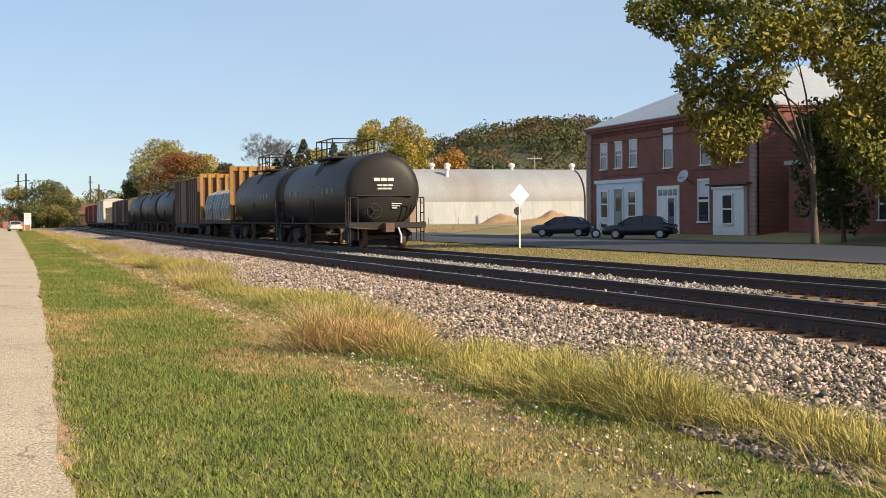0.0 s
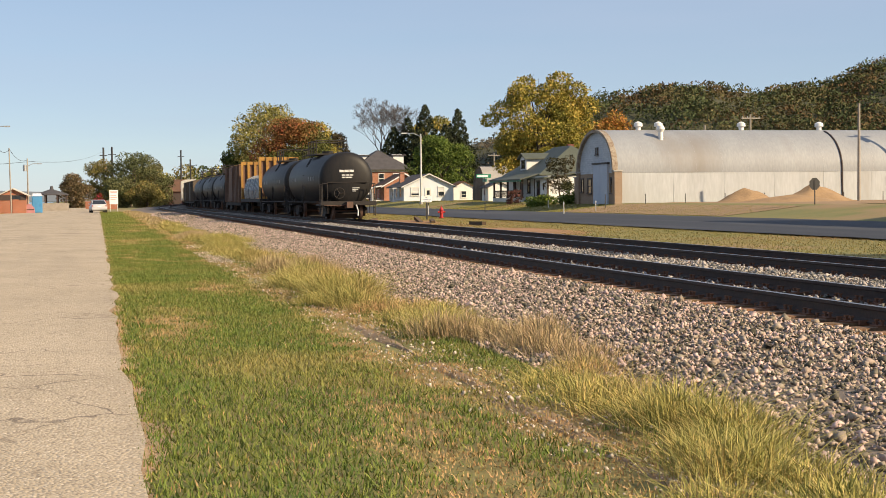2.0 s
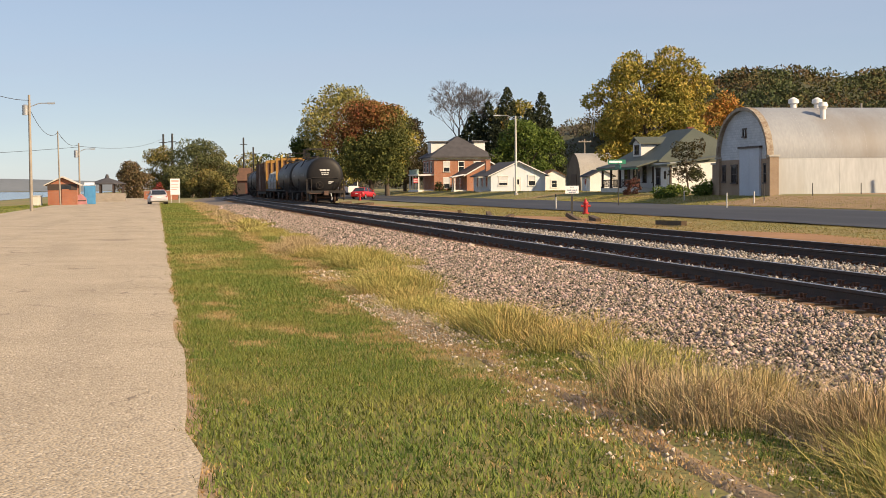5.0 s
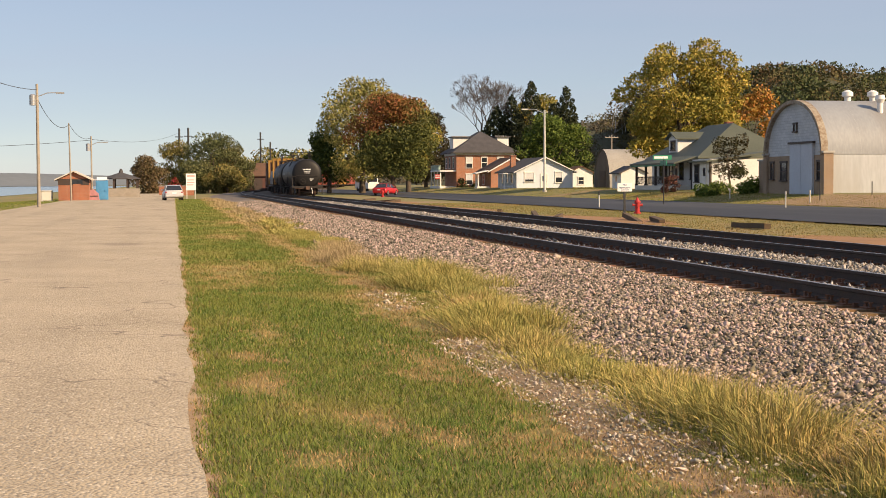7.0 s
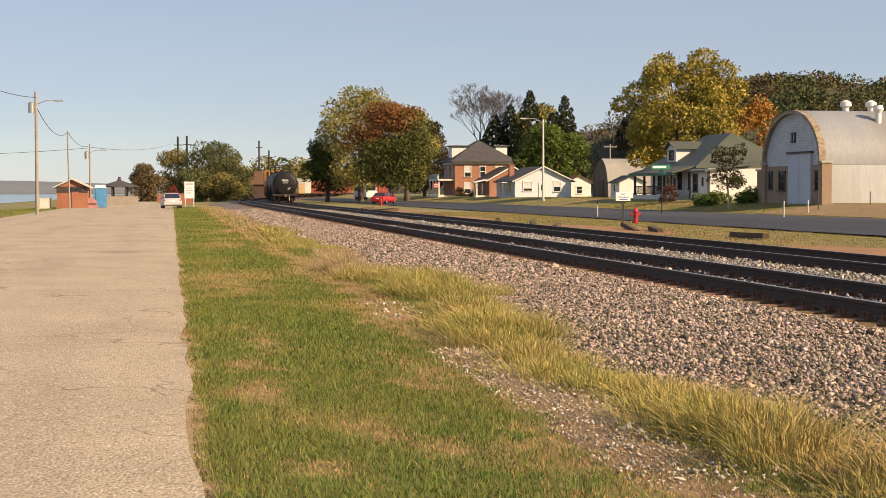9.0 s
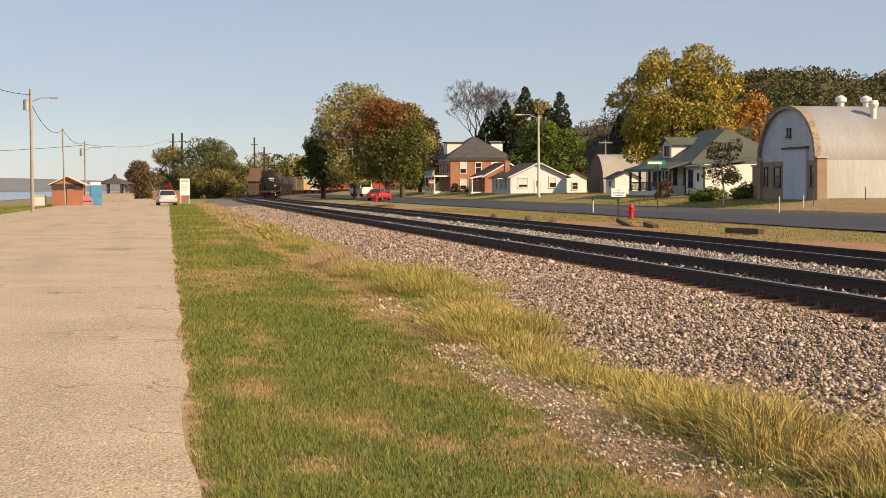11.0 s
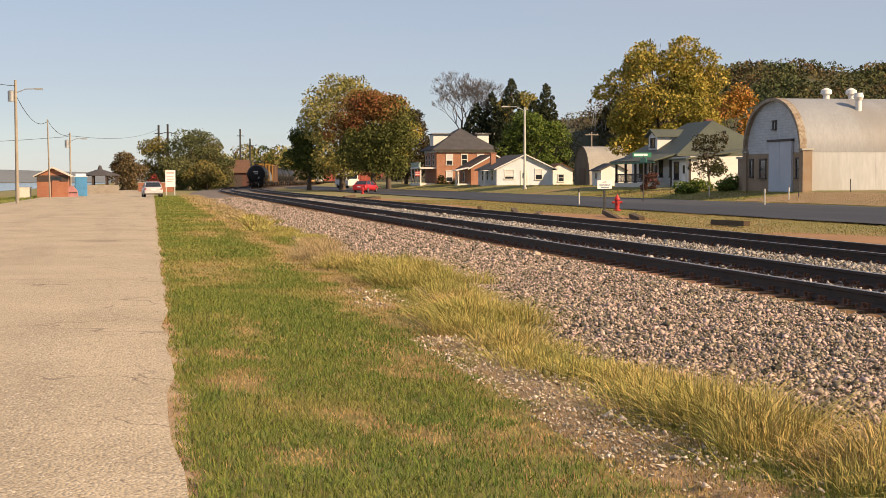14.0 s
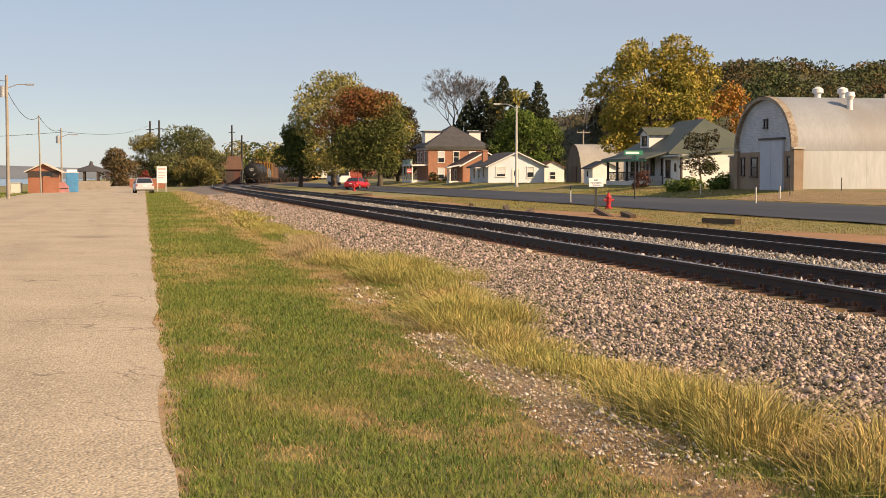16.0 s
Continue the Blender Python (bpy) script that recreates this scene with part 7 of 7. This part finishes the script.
def flat_car(L, label):
    e = thing("bulkhead_flat_car", pose(0, 0, 0), label, "flat car", "cars of the train")
    part("deck", Mesh().box(-1.4, 1.4, -L / 2 + 0.5, L / 2 - 0.5, 1.2, 1.42).box(-0.4, 0.4, -L / 2 + 0.5, L / 2 - 0.5, 0.85, 1.2), M_UNDER, e)
    for sy in (-1, 1):
        b = part("bulkhead", Mesh().box(-1.4, 1.4, sy * (L / 2 - 0.9) - 0.12, sy * (L / 2 - 0.9) + 0.12, 1.42, 1.6), M_YELLOW, e, "yellow steel bulkhead")
        part("bulkhead_beam", Mesh().box(-1.4, 1.4, sy * (L / 2 - 0.9) - 0.12, sy * (L / 2 - 0.9) + 0.12, 4.15, 4.4), M_YELLOW, b)
        for x in (-1.32, -0.8, -0.27, 0.27, 0.8, 1.32):
            part("bulkhead_post", Mesh().box(x - 0.09, x + 0.09, sy * (L / 2 - 0.9) - 0.2, sy * (L / 2 - 0.9) + 0.1, 1.42, 4.4), M_YELLOW, b)
        part("bulkhead_plate", Mesh().box(-1.3, 1.3, sy * (L / 2 - 0.9) - 0.02, sy * (L / 2 - 0.9) + 0.05, 1.5, 4.2), M_FRBROWN, b)
    for k in range(3):
        y = -L / 2 + 2.0 + k * (L - 4) / 3
        w = (L - 4) / 3 - 0.25
        m = Mesh().prism([(-1.25, 1.45), (1.25, 1.45), (1.3, 2.2), (1.05, 3.0), (0.5, 3.25), (-0.6, 3.2), (-1.1, 2.95), (-1.32, 2.1)], "y", y, y + w, 0, False)
        b = part("wrapped_load", m, M_TARP, e, "bundle wrapped in blue plastic")
        for q in (0.2, 0.5, 0.8):
            part("strap", Mesh().prism([(-1.28, 1.45), (1.28, 1.45), (1.33, 2.2), (1.08, 3.03), (0.5, 3.28), (-0.6, 3.23), (-1.13, 2.98), (-1.35, 2.1)], "y", y + w * q - 0.04, y + w * q + 0.04), M_GALV, b)
    trucks(e, L)
    joined(e, L)


def box_car(L, H, paint, label, roof=None, ribs=10, name="box_car"):
    e = thing(name, pose(0, 0, 0), label, "box car", "cars of the train")
    part("body", box(-1.4, 1.4, -L / 2 + 0.6, L / 2 - 0.6, 1.15, H), paint, e)
    part("roof", Mesh().prism([(-1.45, H), (1.45, H), (0.6, H + 0.22), (-0.6, H + 0.22)], "y", -L / 2 + 0.55, L / 2 - 0.55), roof or paint, e)
    rm = Mesh().box(-1.46, 1.46, -0.05, 0.05, 1.15, H - 0.02).data("rib", paint)
    for k in range(ribs):
        part("rib", rm, None, e, at=pose(0, -L / 2 + 0.8 + (L - 1.6) * k / (ribs - 1), 0))
    part("side_door", Mesh().box(-1.5, 1.5, -1.3, 1.3, 1.25, H - 0.15), paint, e)
    part("sill", box(-1.3, 1.3, -L / 2 + 0.5, L / 2 - 0.5, 0.9, 1.15), M_UNDER, e)
    trucks(e, L)
    joined(e, L)


def lumber_car(L, label):
    e = thing("lumber_car", pose(0, 0, 0), label, "flat car", "cars of the train")
    part("deck", Mesh().box(-1.4, 1.4, -L / 2 + 0.5, L / 2 - 0.5, 1.1, 1.3), M_YELLOW, e)
    for k in range(4):
        for z in (1.3, 2.2):
            part("lumber_bundle", Mesh().box(-1.25, 1.25, -L / 2 + 1 + k * (L - 2) / 4, -L / 2 + 0.8 + (k + 1) * (L - 2) / 4, z, z + 0.85), M_LUMBER, e)
    trucks(e, L)
    joined(e, L)


tank_car(14.6, "black tank car at the end of the train, with brake wheel")
tank_car(14.6, "black tank car with a top railing", False)
flat_car(15.0, "flat car with yellow bulkheads and blue wrapped bundles")
box_car(14.5, 4.2, M_FRBROWN, "brown ribbed freight car with a yellow top edge", M_YELLOW, 12)
for _ in range(3):
    tank_car(14.6, "weathered black tank car in the train", False)
for _ in range(2):
    box_car(12.5, 3.6, M_FRGREY, "weathered tan-brown hopper car in the train", None, 12, "hopper_car")
lumber_car(17, "flat car stacked with pale lumber bundles")
box_car(15, 4.1, mat("freight_white", (0.6, 0.58, 0.52), (0.5, 0.48, 0.43)), "pale freight car in the train")
for _ in range(5):
    box_car(15.5, 3.7, M_FRRED, "rusty red freight car in the train", None, 10)
box_car(15, 4.0, M_YELLOW, "yellow-orange freight car in the train")
for _ in range(3):
    box_car(15.5, 3.7, M_FRRED, "rusty red freight car in the train", None, 10)

TAIL = [(0.0, -20.5), (0.5, 0.8), (1.0, 17), (1.5, 32.5), (2.0, 46), (2.5, 58.5), (3.0, 68.5), (3.5, 77.5), (4.0, 86), (4.5, 94.5), (5.5, 111.5), (7.0, 137), (9.0, 163), (11.0, 187.5), (12.5, 206), (14.5, 232), (16.0, 250)]


def station(t):
    """Where the train's tail stands along the far track."""
    return float(np.interp(t, [r[0] for r in TAIL], [r[1] for r in TAIL]))


def motions():
    for e, ahead, length in CARS:
        rows = []
        for t, s in TAIL:
            x, y, a = track(FAR, s + ahead)
            rows.append((t, pose(x, y, 0, 0, 0, -math.degrees(a))))
        walk(e, rows)
    turn = [(i / FPS, -math.degrees((station(i / FPS) - station(0)) / 0.42)) for i in range(0, 16 * FPS + 1)]
    for w, d in SPIN:
        walk(w, [(t, pose(0, d, 0.42, a)) for t, a in turn])


motions()
